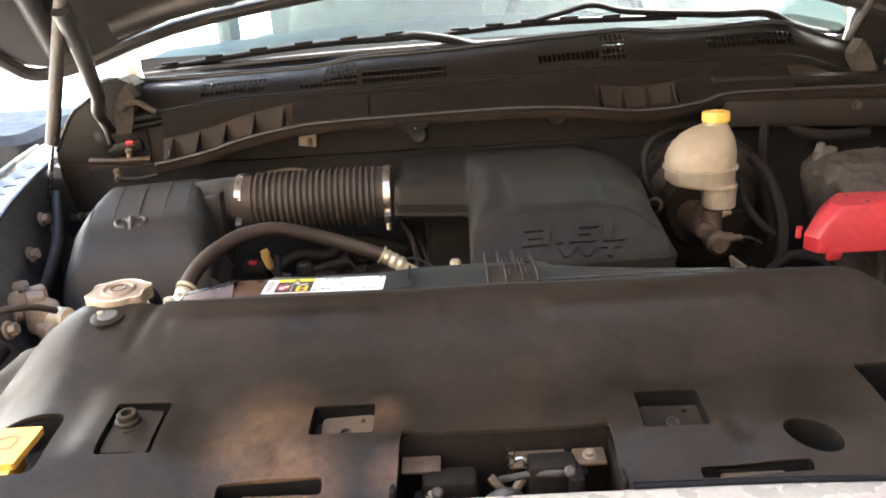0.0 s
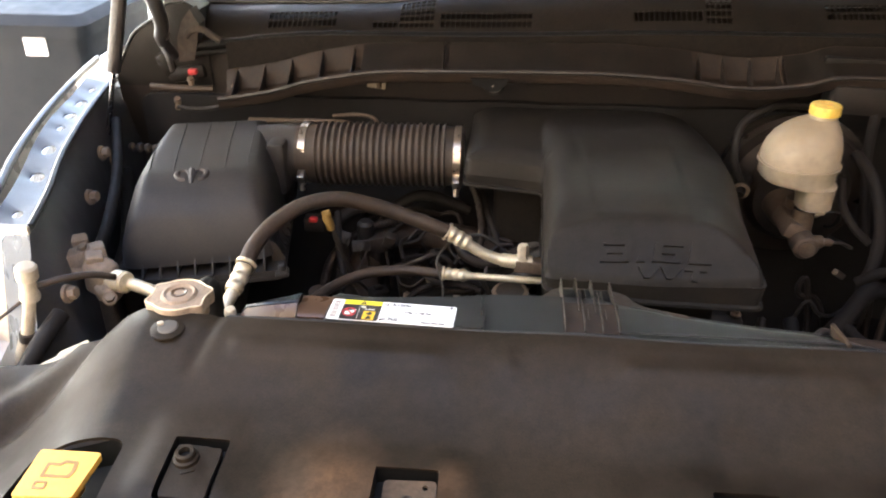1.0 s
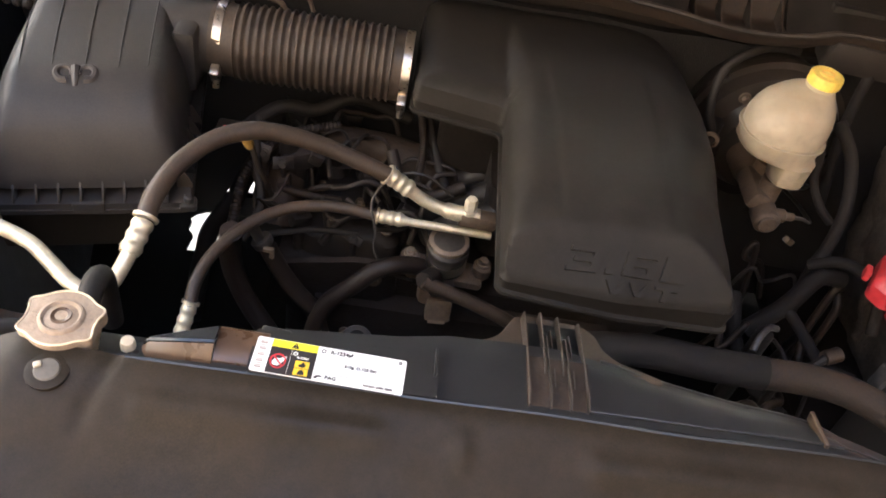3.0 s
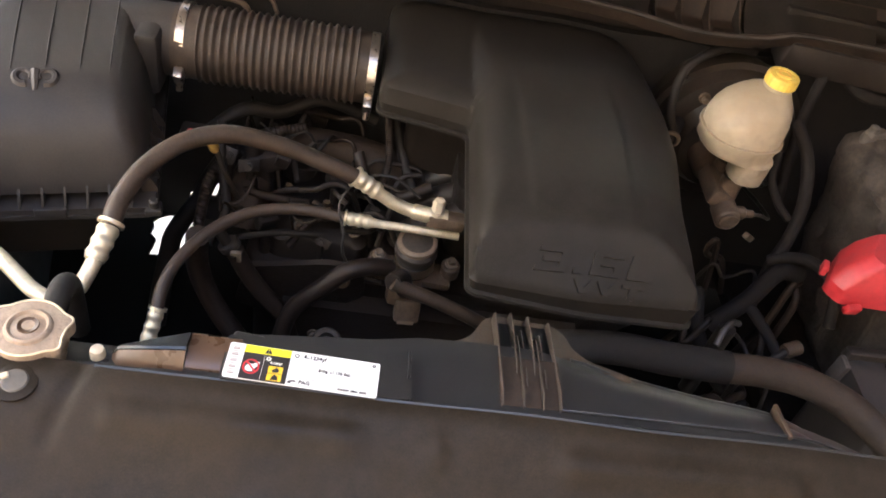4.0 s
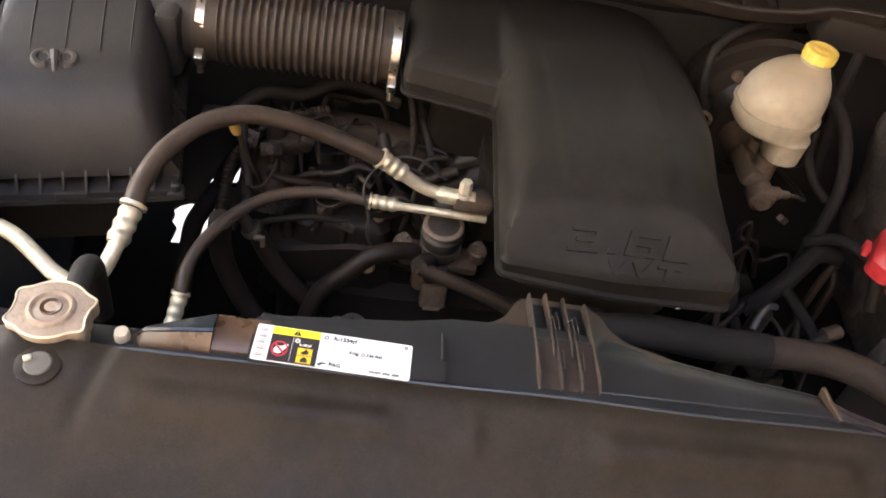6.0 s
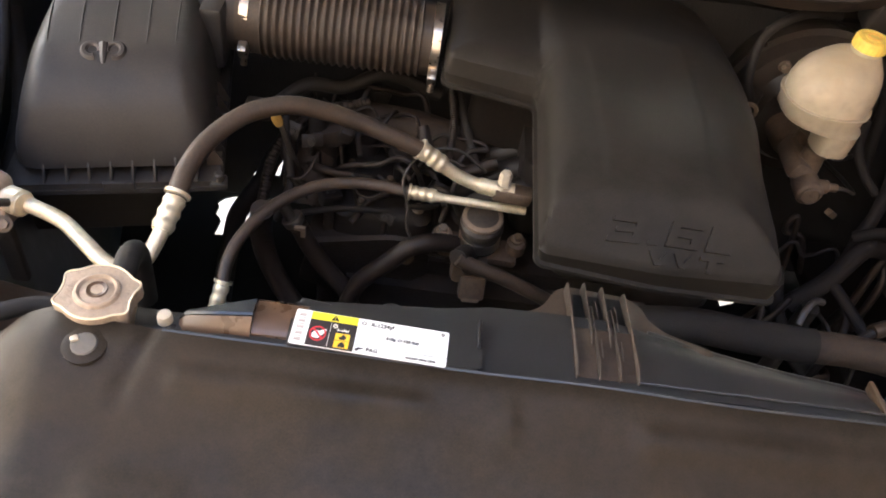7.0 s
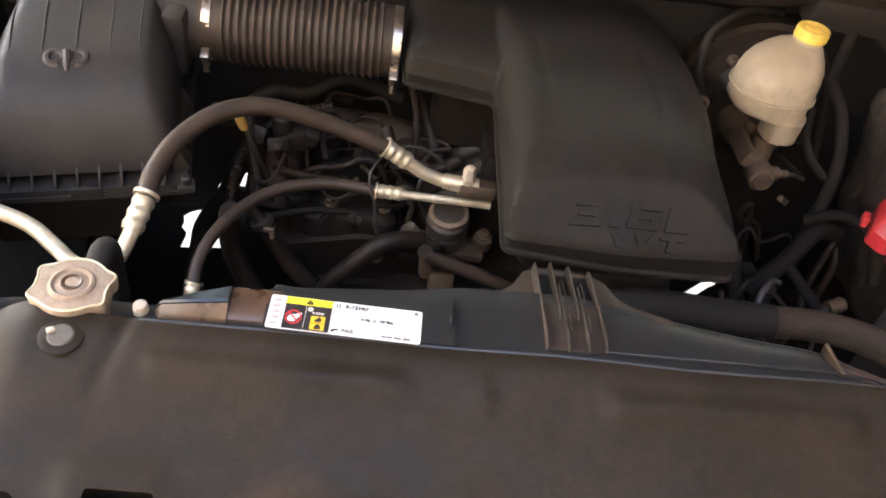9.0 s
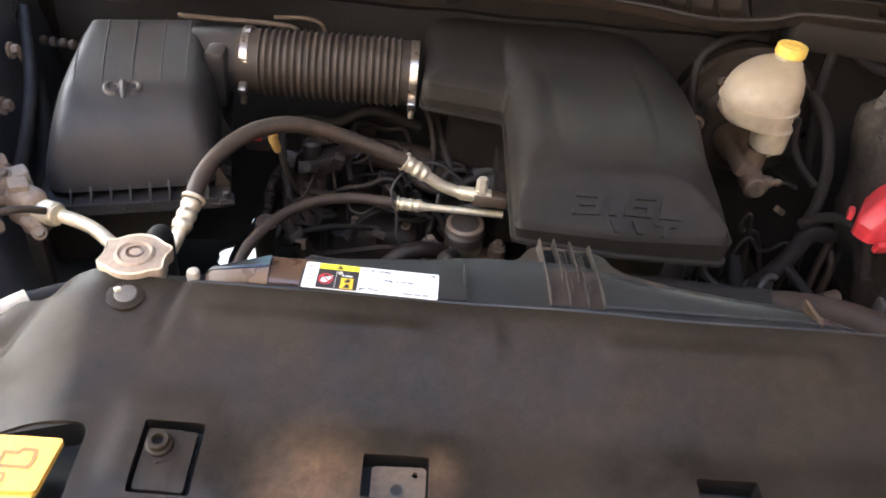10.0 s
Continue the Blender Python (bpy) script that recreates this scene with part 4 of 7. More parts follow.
bracket(-0.1045, 0.621, 1.1195, 0.044, 0.033, M_TAN, "dusty dark brown steel bracket with two bolt holes", (0.013, 0.010))
bracket(0.1655, 0.612, 1.1195, 0.048, 0.034, M_COVER, "dark brown steel bracket with two bolt holes", (0.012, 0.010))
bracket(0.365, 0.630, 1.085, 0.05, 0.05, M_DARKSTEEL, "dark steel bracket seen through the cover")
for x in (-0.16, 0.215):
    single("spacer_block", box((x, 0.562, 1.094), (0.05, 0.009, 0.012), 0.003), M_TAN, "tan steel tab in a slot of the cover", "tab", "slot tabs")

# yellow hood release lever
lev = thing("hood_release_lever", (-0.40, 0.615, 1.09), "yellow plastic hood release lever with a raised hood symbol", "lever")


def lever_at(u, v):
    s = (v - 0.596) / 0.046
    return Vector((u, v, 1.1185 + 0.0075 * s + 0.0012 * math.sin(u * 30)))


part("plate", sheet(rounded([(-0.429, 0.596), (-0.377, 0.597), (-0.3705, 0.641), (-0.4255, 0.642)], 0.003), lever_at, 0.006, (), 0.006, fine=0.004), M_AMBER, lev)
part("front_lip", sheet(rounded([(-0.421, 0.589), (-0.384, 0.590), (-0.379, 0.600), (-0.424, 0.600)], 0.003), lambda u, v: lever_at(u, v) - Vector((0, 0, 0.005 + 0.6 * max(0.0, 0.598 - v))), 0.006, (), 0.005, fine=0.004), M_YELLOW, lev, "paler front lip")
CAR = [(-0.4135, 0.6145), (-0.3875, 0.6145), (-0.3850, 0.6215), (-0.3862, 0.6310), (-0.3975, 0.6318), (-0.4010, 0.6285), (-0.4125, 0.6290)]
CAR_IN = [(-0.4105, 0.6172), (-0.3902, 0.6172), (-0.3882, 0.6215), (-0.3892, 0.6286), (-0.3968, 0.6290), (-0.4000, 0.6260), (-0.4100, 0.6262)]
part("symbol", sheet(rounded(CAR, 0.0015), lambda u, v: lever_at(u, v) + Vector((0, 0, 0.0006)), 0.004, [rounded(CAR_IN, 0.001)], 0.001, fine=0.002), M_EMBOSS, lev, "embossed hood outline symbol")
part("small_symbol", sheet(rounded(rect(-0.4150, -0.4035, 0.6030, 0.6110), 0.002), lambda u, v: lever_at(u, v) + Vector((0, 0, 0.0006)), 0.003, [rounded(rect(-0.4130, -0.4055, 0.6052, 0.6090), 0.001)], 0.001, fine=0.002), M_EMBOSS, lev)
part("stem", box((-0.40, 0.615, 1.105), (0.03, 0.03, 0.02), 0.003), M_AMBER, lev)

# hood latch in the opening
latch = thing("hood_latch", (0.025, 0.57, 1.03), "dark greasy hood latch mechanism in the cover's opening", "latch")
part("base_plate", box((0.025, 0.585, 1.045), (0.165, 0.075, 0.006), 0.002), M_DARKSTEEL, latch)
part("back_plate", box((0.025, 0.611, 1.075), (0.175, 0.005, 0.09), 0.002), M_LATCH, latch)
for sx in (-1, 1):
    part("side_plate", box((0.025 + sx * 0.089, 0.58, 1.065), (0.005, 0.06, 0.085), 0.002), M_LATCH, latch)
part("left_housing", join(box((-0.020, 0.582, 1.078), (0.045, 0.026, 0.042), 0.006), box((-0.040, 0.575, 1.07), (0.02, 0.02, 0.03), 0.005)), M_LATCH, latch)
part("right_housing", join(box((0.062, 0.586, 1.084), (0.040, 0.024, 0.044), 0.005), box((0.080, 0.580, 1.075), (0.012, 0.03, 0.05), 0.003)), M_LATCH, latch)
for x, w in ((-0.043, 0.032), (0.052, 0.046), (0.094, 0.026)):
    part("top_plate", box((x, 0.596, 1.099), (w, 0.019, 0.003), 0.001, (6, 0, 0)), M_TAN, latch, "rusty brown steel plate")
part("plate_bolt", bolt((0.094, 0.595, 1.1005), 0.004, 0.005, (0, -0.1, 1)), M_STEEL, latch)
part("tie_bolt", bolt((-0.034, 0.572, 1.088), 0.004, 0.006, (0, -0.7, 0.7)), M_STEEL, latch)
part("fork", join(tube([(0.012, 0.585, 1.092), (0.020, 0.580, 1.085), (0.026, 0.578, 1.070), (0.026, 0.577, 1.05)], 0.004, 8, 5), tube([(0.042, 0.585, 1.092), (0.034, 0.580, 1.085), (0.028, 0.578, 1.072)], 0.004, 8, 5)), M_TAN, latch, "rusty forked catch")
part("catch", tube([(0.005, 0.575, 1.055), (0.012, 0.570, 1.078), (0.024, 0.568, 1.086), (0.034, 0.572, 1.076), (0.036, 0.575, 1.055)], 0.007, 10, 6), M_DARKSTEEL, latch)
part("hook", box((0.045, 0.566, 1.068), (0.024, 0.008, 0.035), 0.004, (0, 18, 0)), M_DARKSTEEL, latch)
part("spring", tube([(0.030 + 0.003 * math.cos(a), 0.590 + 0.004 * math.sin(a), 1.088 + 0.0012 * a) for a in (0.6 * k for k in range(40))], 0.0007, 6, 1, False), M_LATCH, latch)
part("hook_end", tube([(0.032, 0.585, 1.105), (0.036, 0.583, 1.110), (0.041, 0.583, 1.108), (0.041, 0.584, 1.101)], 0.0018, 8, 5), M_CHROME, latch, "small bright wire hook")
part("cable", tube([(0.09, 0.59, 1.09), (0.07, 0.575, 1.10), (0.045, 0.578, 1.098), (0.02, 0.59, 1.085)], 0.003, 8, 6), M_SEAL, latch)
for x, y, z in ((-0.03, 0.568, 1.092), (0.075, 0.572, 1.103), (0.012, 0.560, 1.06), (0.06, 0.558, 1.05)):
    part("rivet", lathe([(0.005, 0), (0.0048, 0.002), (0.003, 0.0035)], (x, y, z), (0, -0.7, 0.7), 12), M_DARKSTEEL, latch)
part("lower_roller", lathe([(0.012, -0.02), (0.013, -0.018), (0.013, 0.018), (0.012, 0.02)], (-0.005, 0.553, 1.06), (1, 0, 0.1), 18), M_LATCH, latch)

# painted strip of the grille in front, and what stands below it
gr = thing("grille_header", (CX, 0.52, 0.95), "champagne painted front header above the grille", "grille")
part("top", loft([[Vector((x, 0.548, 1.094 - s)), Vector((x, 0.545, 1.104 - s)), Vector((x, 0.535, 1.110 - s)), Vector((x, 0.49, 1.108 - s)), Vector((x, 0.46, 1.093 - s)), Vector((x, 0.455, 0.95)), Vector((x, 0.548, 0.95))] for x, s in [(CX + 0.66 * k / 12, 0.05 * abs(k / 12) ** 3) for k in range(-12, 13)]]), M_BODY, gr)
part("seal", tube([(0.12 + 0.35 * k / 10, 0.5505, 1.101 - 0.012 * (k / 10) ** 2) for k in range(11)], 0.004, 8, 2), M_WIPER, gr, "worn black rubber strip")
rad = thing("radiator", (CX, 0.72, 0.55), "black radiator with plastic tanks below the cover", "radiator")
part("core", box((CX, 0.73, 0.84), (0.80, 0.045, 0.55), 0.004), M_ENGINE_DARK, rad)
part("top_tank", box((-0.33, 0.80, 1.12), (0.14, 0.06, 0.05), 0.012), M_ENGINE_DARK, rad)

# ---- fan shroud ----
sh = thing("fan_shroud", (CX, 0.83, 0.60), "glossy black plastic fan shroud with a ribbed bracket", "fan shroud")
SHROUD_REAR = [(-0.30, 0.802), (-0.236, 0.818), (-0.205, 0.826), (-0.19, 0.832), (-0.086, 0.842), (-0.045, 0.850), (0.0, 0.852), (0.09, 0.852), (0.14, 0.840), (0.216, 0.826), (0.28, 0.818), (0.36, 0.789)]


def shroud_z(x, y):
    r = along(x, SHROUD_REAR)
    z = 1.1745 - 0.010 * ease((x - 0.25) / 0.15) - 0.006 * ease((-0.245 - x) / 0.05)
    return z - (0.0015 + 0.0085 * ease((x - 0.05) / 0.05)) * ease((y - r + 0.030) / 0.030) ** 2


part("top", sheet([(-0.30, 0.7840)] + [(x, y) for x, y in SHROUD_REAR] + [(0.36, 0.7800)], lambda x, y: Vector((x, y, shroud_z(x, y))), 0.006, (), 0.004, fine=0.005), M_SHROUD, sh, "glossy black top face")
wall = []
for k in range(41):
    x = -0.30 + 0.66 * k / 40
    y, z = along(x, SHROUD_REAR), shroud_z(x, along(x, SHROUD_REAR))
    wall.append([Vector((x, y - 0.003, z - 0.001)), Vector((x, y + 0.002, z - 0.004)), Vector((x, y + 0.012, z - 0.05)), Vector((x, y + 0.02, 0.62)), Vector((x, y + 0.010, 0.62)), Vector((x, y - 0.004, z - 0.02))])
part("rear_wall", loft(wall), M_SHROUD, sh)
part("front_bead", tube([(x, 0.7885, shroud_z(x, 0.788) + 0.0025) for x in [0.075 + 0.28 * i / 20 for i in range(21)]], 0.0012, 8, 1, False), M_SHROUD, sh, "thin glossy bead")
part("rear_bead", tube([(x, along(x, SHROUD_REAR) - 0.0005, shroud_z(x, along(x, SHROUD_REAR)) - 0.0046) for x in [0.095 + 0.25 * i / 30 for i in range(31)]], 0.0052, 16, 1, False), M_SHROUD, sh, "glossy rolled rear edge")
part("step", loft([[Vector((x, y, z)) for y, z in ((0.7870, 1.170), (0.7885, 1.1765), (0.7925, 1.1795), (0.8180, 1.1815), (0.8215, 1.1790), (0.8225, 1.170))] for x in (-0.2345, -0.2325, -0.196, -0.194)]), M_COPPER, sh, "dusty brown raised step")
part("step_ear", box((-0.190, 0.8235, 1.1755), (0.026, 0.010, 0.009), 0.003, (0, 0, -6), 3), M_SHROUD, sh, "small dark ear behind the label")
WEDGE = ((-0.293, 0.801, 1.170), (-0.287, 0.804, 1.177), (-0.26, 0.811, 1.182), (-0.235, 0.817, 1.186))
part("wedge", loft([[Vector((x, 0.7985, z - 0.003)), Vector((x, 0.7985, z + 0.0008)), Vector((x, 0.8005, z + 0.002)), Vector((x, y, z - 0.001)), Vector((x, y, z - 0.008))] for x, y, z in WEDGE]), M_GLOSS, sh, "glossy black wedge")
# the copper colour stands for a warm reflection on the wedge's front
part("wedge_front", loft([[Vector((x, 0.7858, z - 0.012)), Vector((x, 0.7866, z - 0.009)), Vector((x, 0.7980, z - 0.0002)), Vector((x, 0.7985, z - 0.004)), Vector((x, 0.788, z - 0.014))] for x, y, z in WEDGE]), M_COPPER, sh, "sloping front, its warm reflection coloured copper-brown")
part("label_pad", sheet(rounded(rect(-0.206, -0.052, 0.779, 0.824), 0.004), lambda u, v: Vector((u, v, 1.1805 - 0.05 * max(0.0, v - 0.812))), 0.01, (), 0.006, fine=0.006), M_SHROUD, sh)
part("ridge", box((-0.055, 0.812, 1.183), (0.0022, 0.026, 0.006), 0.0006), M_SHROUD, sh)
br = part("fin_bracket", sheet(rounded([(-0.085, 0.840), (-0.05, 0.853), (-0.008, 0.862), (0.004, 0.872), (0.018, 0.898), (0.030, 0.905), (0.084, 0.900), (0.096, 0.888), (0.100, 0.870), (0.112, 0.856), (0.15, 0.840), (0.15, 0.832), (-0.085, 0.832)], 0.006), lambda u, v: Vector((u, v, 1.1665 - 0.21 * (v - 0.835) - 0.010 * ease((-0.01 - u) / 0.05))), 0.008, (), 0.004, fine=0.006), M_BROWN, sh, "dusty brown bracket plate")
part("bracket_base", box((0.0515, 0.814, 1.1712), (0.056, 0.052, 0.008), 0.002), M_DUCT, sh, "rust-brown base between the ribs")
# shade between the ribs, put in as a black bed
part("fin_bed", box((0.0515, 0.862, 1.1615), (0.052, 0.060, 0.006), 0.002, (-12, 0, 0)), M_RECESS_SHADE, sh, "black bed that holds the shade between the ribs")
for x, y0, y1, h in ((0.0255, 0.787, 0.897, 0.0), (0.0405, 0.822, 0.899, 0.0), (0.0440, 0.787, 0.870, -0.001), (0.0490, 0.805, 0.880, -0.004), (0.0565, 0.822, 0.896, 0.0), (0.0610, 0.787, 0.868, -0.001), (0.0660, 0.805, 0.876, -0.004), (0.0760, 0.787, 0.891, 0.0)):
    def top(y):
        return 1.1835 + h - 0.125 * max(0.0, y - 0.795)
    ys = [y0, y0 + 0.012, (y0 + y1) / 2, y1 - 0.010, y1 - 0.003, y1]
    zs = [top(y0) - 0.004, top(ys[1]), top(ys[2]), top(ys[3]), top(ys[4]) - 0.001, top(y1) - 0.006]
    fin = loft([[Vector((x - 0.0007, y, z - 0.030)), Vector((x + 0.0007, y, z - 0.030)), Vector((x + 0.0005, y, z)), Vector((x - 0.0005, y, z))] for y, z in zip(ys, zs)])
    part("fin", fin, M_FIN, sh, "thin upright rib")
part("end_flange", box((0.283, 0.803, 1.172), (0.004, 0.034, 0.014), 0.001, (0, -14, 8)), M_BROWN, sh, "dusty brown flange")
ring = [Vector((0.03 + 0.30 * math.cos(a), 0.895, 0.75 + 0.30 * math.sin(a))) for a in (math.pi * k / 40 for k in range(41))]
part("fan_ring", tube(ring, 0.020, 10, 1, False), M_BROWN, sh, "dusty brown fan ring")
part("right_slope", loft([[Vector((x, 0.784, z + 0.003)), Vector((x, y - 0.006, z + 0.001)), Vector((x, y, z - 0.002)), Vector((x, y + 0.004, z - 0.03)), Vector((x, 0.784, z - 0.03))] for x, y, z in ((0.286, 0.812, 1.168), (0.32, 0.808, 1.161), (0.355, 0.805, 1.151), (0.394, 0.806, 1.133), (0.43, 0.80, 1.108))]), M_BELLOWS, sh, "dusty grey end of the shroud")
# fan seen dimly behind the shroud
fan = thing("cooling_fan", (0.03, 0.93, 0.5), "black plastic cooling fan behind the shroud", "fan")
part("hub", lathe([(0.05, -0.02), (0.06, -0.01), (0.06, 0.02), (0.03, 0.035)], (0.03, 0.92, 0.79), (0, 1, 0), 24), M_ENGINE_DARK, fan)
for k in range(7):
    a = 2 * math.pi * k / 7
    part("blade", loft([[Vector((0.03 + r * math.cos(a + t) , 0.92 + d, 0.79 + r * math.sin(a + t))) for t, d in ((-0.22, -0.012), (0.22, 0.012), (0.22, 0.015), (-0.22, -0.009))] for r in (0.055, 0.16, 0.29)]), M_ENGINE_DARK, fan)

# ---- refrigerant label ----
lab = thing("refrigerant_label", (-0.142, 0.796, 1.1795), "white yellow and black printed refrigerant label on the fan shroud", "label")
LX, LY = -0.204, 0.7812
LM = Matrix.Translation((LX, LY, 1.1812)) @ Euler((radians(0.6), 0, radians(-2.3))).to_matrix().to_4x4()
LW, LH = 0.1235, 0.034


def on_label(outline, lift, mat, name, step=0.02, holes=(), label="", thick=0.0002):
    bm = sheet(outline, lambda u, v: LM @ Vector((u, v, lift)), step, holes, thick)
    return part(name, bm, mat, lab, label)


on_label(rounded(rect(0, LW, 0, LH), 0.0022), 0.0, M_WHITE, "paper", thick=0.0006)
on_label(rect(0.0125, 0.0500, 0.0005, 0.0262), 0.0003, M_INK, "black_field")
on_label(rect(0.0125, 0.0500, 0.0262, 0.0335), 0.0003, M_LABEL_YELLOW, "yellow_band")
on_label([(0.0285, 0.0272), (0.0350, 0.0272), (0.03175, 0.0330)], 0.0006, M_INK, "warning_triangle")
part("warning_mark", lettering("!", 0.0052, LM @ pose(0.0311, 0.0277, 0.0009), 0.0001), M_LABEL_YELLOW, lab)
on_label(rect(0.0294, 0.0297, 0.002, 0.0248), 0.0006, M_WHITE, "divider_line")
for k in range(14):
    on_label(rect(0.0030, 0.0088, 0.0035 + k * 0.0020, 0.0035 + k * 0.0020 + (0.0008 if k % 3 else 0.0014)), 0.0003, M_GREYBAR, "bar")
ringo = [(0.0205 + 0.0066 * math.cos(a), 0.0125 + 0.0072 * math.sin(a)) for a in (2 * math.pi * k / 28 for k in range(28))]
ringi = [(0.0205 + 0.0054 * math.cos(a), 0.0125 + 0.0060 * math.sin(a)) for a in (2 * math.pi * k / 28 for k in range(28))]
on_label(ringo, 0.0007, M_LABEL_RED, "prohibition_ring", 0.004, [ringi])
on_label([(0.0160, 0.0165), (0.0170, 0.0175), (0.0252, 0.0085), (0.0242, 0.0075)], 0.0008, M_LABEL_RED, "prohibition_bar")
on_label(rounded([(0.0165, 0.0085), (0.0215, 0.0080), (0.0235, 0.0110), (0.0270, 0.0165), (0.0262, 0.0182), (0.0215, 0.0150), (0.0185, 0.0155), (0.0160, 0.0120)], 0.0015), 0.0005, M_WHITE, "can_symbol")
for y0 in (0.0020, 0.0092):
    on_label(rect(0.0345, 0.0460, y0, y0 + 0.0066), 0.0005, M_LABEL_ORANGE, "orange_square")
on_label(rounded([(0.0380, 0.0098), (0.0425, 0.0098), (0.0435, 0.0125), (0.0405, 0.0152), (0.0395, 0.0128), (0.0372, 0.0120)], 0.0008), 0.0008, M_INK, "flame_symbol")
on_label(rounded([(0.0375, 0.0026), (0.0435, 0.0026), (0.0430, 0.0058), (0.0405, 0.0080), (0.0385, 0.0058)], 0.0008), 0.0008, M_INK, "wrench_symbol")


def star(cx, cy, r):
    return [(cx + r * (1 if k % 2 else 0.68) * math.cos(math.pi * k / 6), cy + r * (1 if k % 2 else 0.68) * math.sin(math.pi * k / 6)) for k in range(12)]


on_label(star(0.0330, 0.0222, 0.0024), 0.0006, M_WHITE, "snowflake_symbol", 0.004, [disc(0.0330, 0.0222, 0.0010, 8)])
on_label(star(0.0548, 0.0295, 0.0024), 0.0004, M_INK, "snowflake_symbol", 0.004, [disc(0.0548, 0.0295, 0.0012, 8)])
on_label(rounded([(0.0515, 0.0025), (0.0535, 0.0020), (0.0545, 0.0038), (0.0580, 0.0045), (0.0575, 0.0055), (0.0540, 0.0055), (0.0515, 0.0040)], 0.0005), 0.0004, M_INK, "oil_can_symbol")
on_label(disc(0.1185, 0.0305, 0.0016, 14), 0.0004, M_INK, "dot", 0.004, [disc(0.1185, 0.0305, 0.0006, 8)])
on_label(rect(0.0508, 0.1228, 0.0078, 0.0081), 0.0004, M_INK, "rule_line")
for text, size, x, y, mat in (("R-1234yf", 0.0052, 0.0605, 0.0275, M_INK), ("510g  (1.125 lbs)", 0.0040, 0.0740, 0.0165, M_INK), ("PAG", 0.0050, 0.0600, 0.0025, M_INK),
                              ("SAE J639  J2842  J2845", 0.0026, 0.0915, 0.0020, M_INK), ("R-1234yf", 0.0026, 0.0350, 0.0178, M_WHITE)):
    part("printed_text", lettering(text, size, LM @ pose(x, y, 0.0007), 0.0001, 0.98, bold=0.00013), mat, lab, "printed words " + text)

# ---- radiator cap and its neck ----
cap = thing("radiator_filler", (-0.356, 0.800, 1.135), "radiator filler neck with dusty tan lobed metal cap", "filler neck")
part("neck", lathe([(0.022, 0), (0.022, 0.025), (0.026, 0.027), (0.026, 0.032), (0.024, 0.034)], (-0.3565, 0.805, 1.135), (0, 0, 1), 24), M_CAST, cap)


EARS = [radians(a) for a in (22, 153, 206, 329)]


def lobes(a, i):
    if i not in (1, 2, 3, 4, 5):
        return 1.0
    return 1.0 + sum(0.19 * math.exp(-(math.remainder(a - e, 2 * math.pi) / 0.20) ** 2) for e in EARS)


part("lid", lathe([(0.0232, 0.0), (0.0270, 0.001), (0.0276, 0.004), (0.0278, 0.0125), (0.0271, 0.0146), (0.0254, 0.0152), (0.0180, 0.0148), (0.0168, 0.0172), (0.0150, 0.0180), (0.0139, 0.0172), (0.0130, 0.0156), (0.0110, 0.0158), (0.0094, 0.0168), (0.003, 0.0170)], (-0.3565, 0.804, 1.170), (0.0, -0.02, 1), 96, lobes), M_CAP, cap, "lid with four ears")
edge = []
for k in range(97):
    a = 2 * math.pi * k / 96
    r = 0.0272 * lobes(a, 2)
    edge.append((-0.3565 + r * math.cos(a), 0.804 - 0.0003 + r * math.sin(a), 1.1848 + 0.02 * r * math.sin(a)))
part("worn_edge", tube(edge, 0.0009, 6, 1, False), M_ALU, cap, "bright worn edge")
part("center_rivet", lathe([(0.0085, 0), (0.0078, 0.0012), (0.0050, 0.0004), (0.0045, 0.0002)], (-0.3565, 0.804, 1.1866), (0, 0, 1), 18), M_COPPER, cap, "rusty centre rivet")
part("overflow_elbow", tube([(-0.360, 0.832, 1.128), (-0.361, 0.855, 1.142), (-0.361, 0.874, 1.148), (-0.362, 0.890, 1.138), (-0.364, 0.897, 1.115), (-0.366, 0.90, 1.06)], 0.0108, 14, 6), M_RUBBER_DARK, cap, "black rubber overflow hose")
stud = thing("cover_stud", (-0.356, 0.765, 1.155), "dull grey plastic push stud in the cover's edge", "fastener")
part("washer", lathe([(0.0165, 0), (0.0165, 0.002), (0.0130, 0.003)], (-0.352, 0.760, cover_z(-0.352, 0.760) - 0.001), (0, -0.12, 1), 24), M_COVER, stud)
part("head", lathe([(0.0105, 0), (0.0105, 0.0024), (0.0090, 0.0040), (0.004, 0.0046)], (-0.352, 0.760, cover_z(-0.352, 0.760) - 0.001), (0, -0.12, 1), 20), M_STUD, stud, "weathered pale head")
part("burr", box((-0.3595, 0.7615, cover_z(-0.352, 0.760) + 0.0045), (0.006, 0.005, 0.003), 0.0012, (0, 0, 30)), M_CREAM, stud, "white chipped burr")
nub = single("bleeder_nub", lathe([(0.006, 0), (0.006, 0.008), (0.0052, 0.0115), (0.002, 0.0125)], (-0.304, 0.797, 1.164), (0, 0, 1), 16), M_CREAM, "small cream plastic nub on the radiator tank", "fitting")
single("tank_ridge", box((-0.318, 0.790, 1.160), (0.05, 0.006, 0.01), 0.002, (0, -8, 6)), M_ENGINE_DARK, "black plastic ridge on the radiator tank", "bracket")

# ---- air intake ----
def swell(d, r):
    return math.sqrt(max(0.0, 1 - (1 - min(d, r) / r) ** 2))


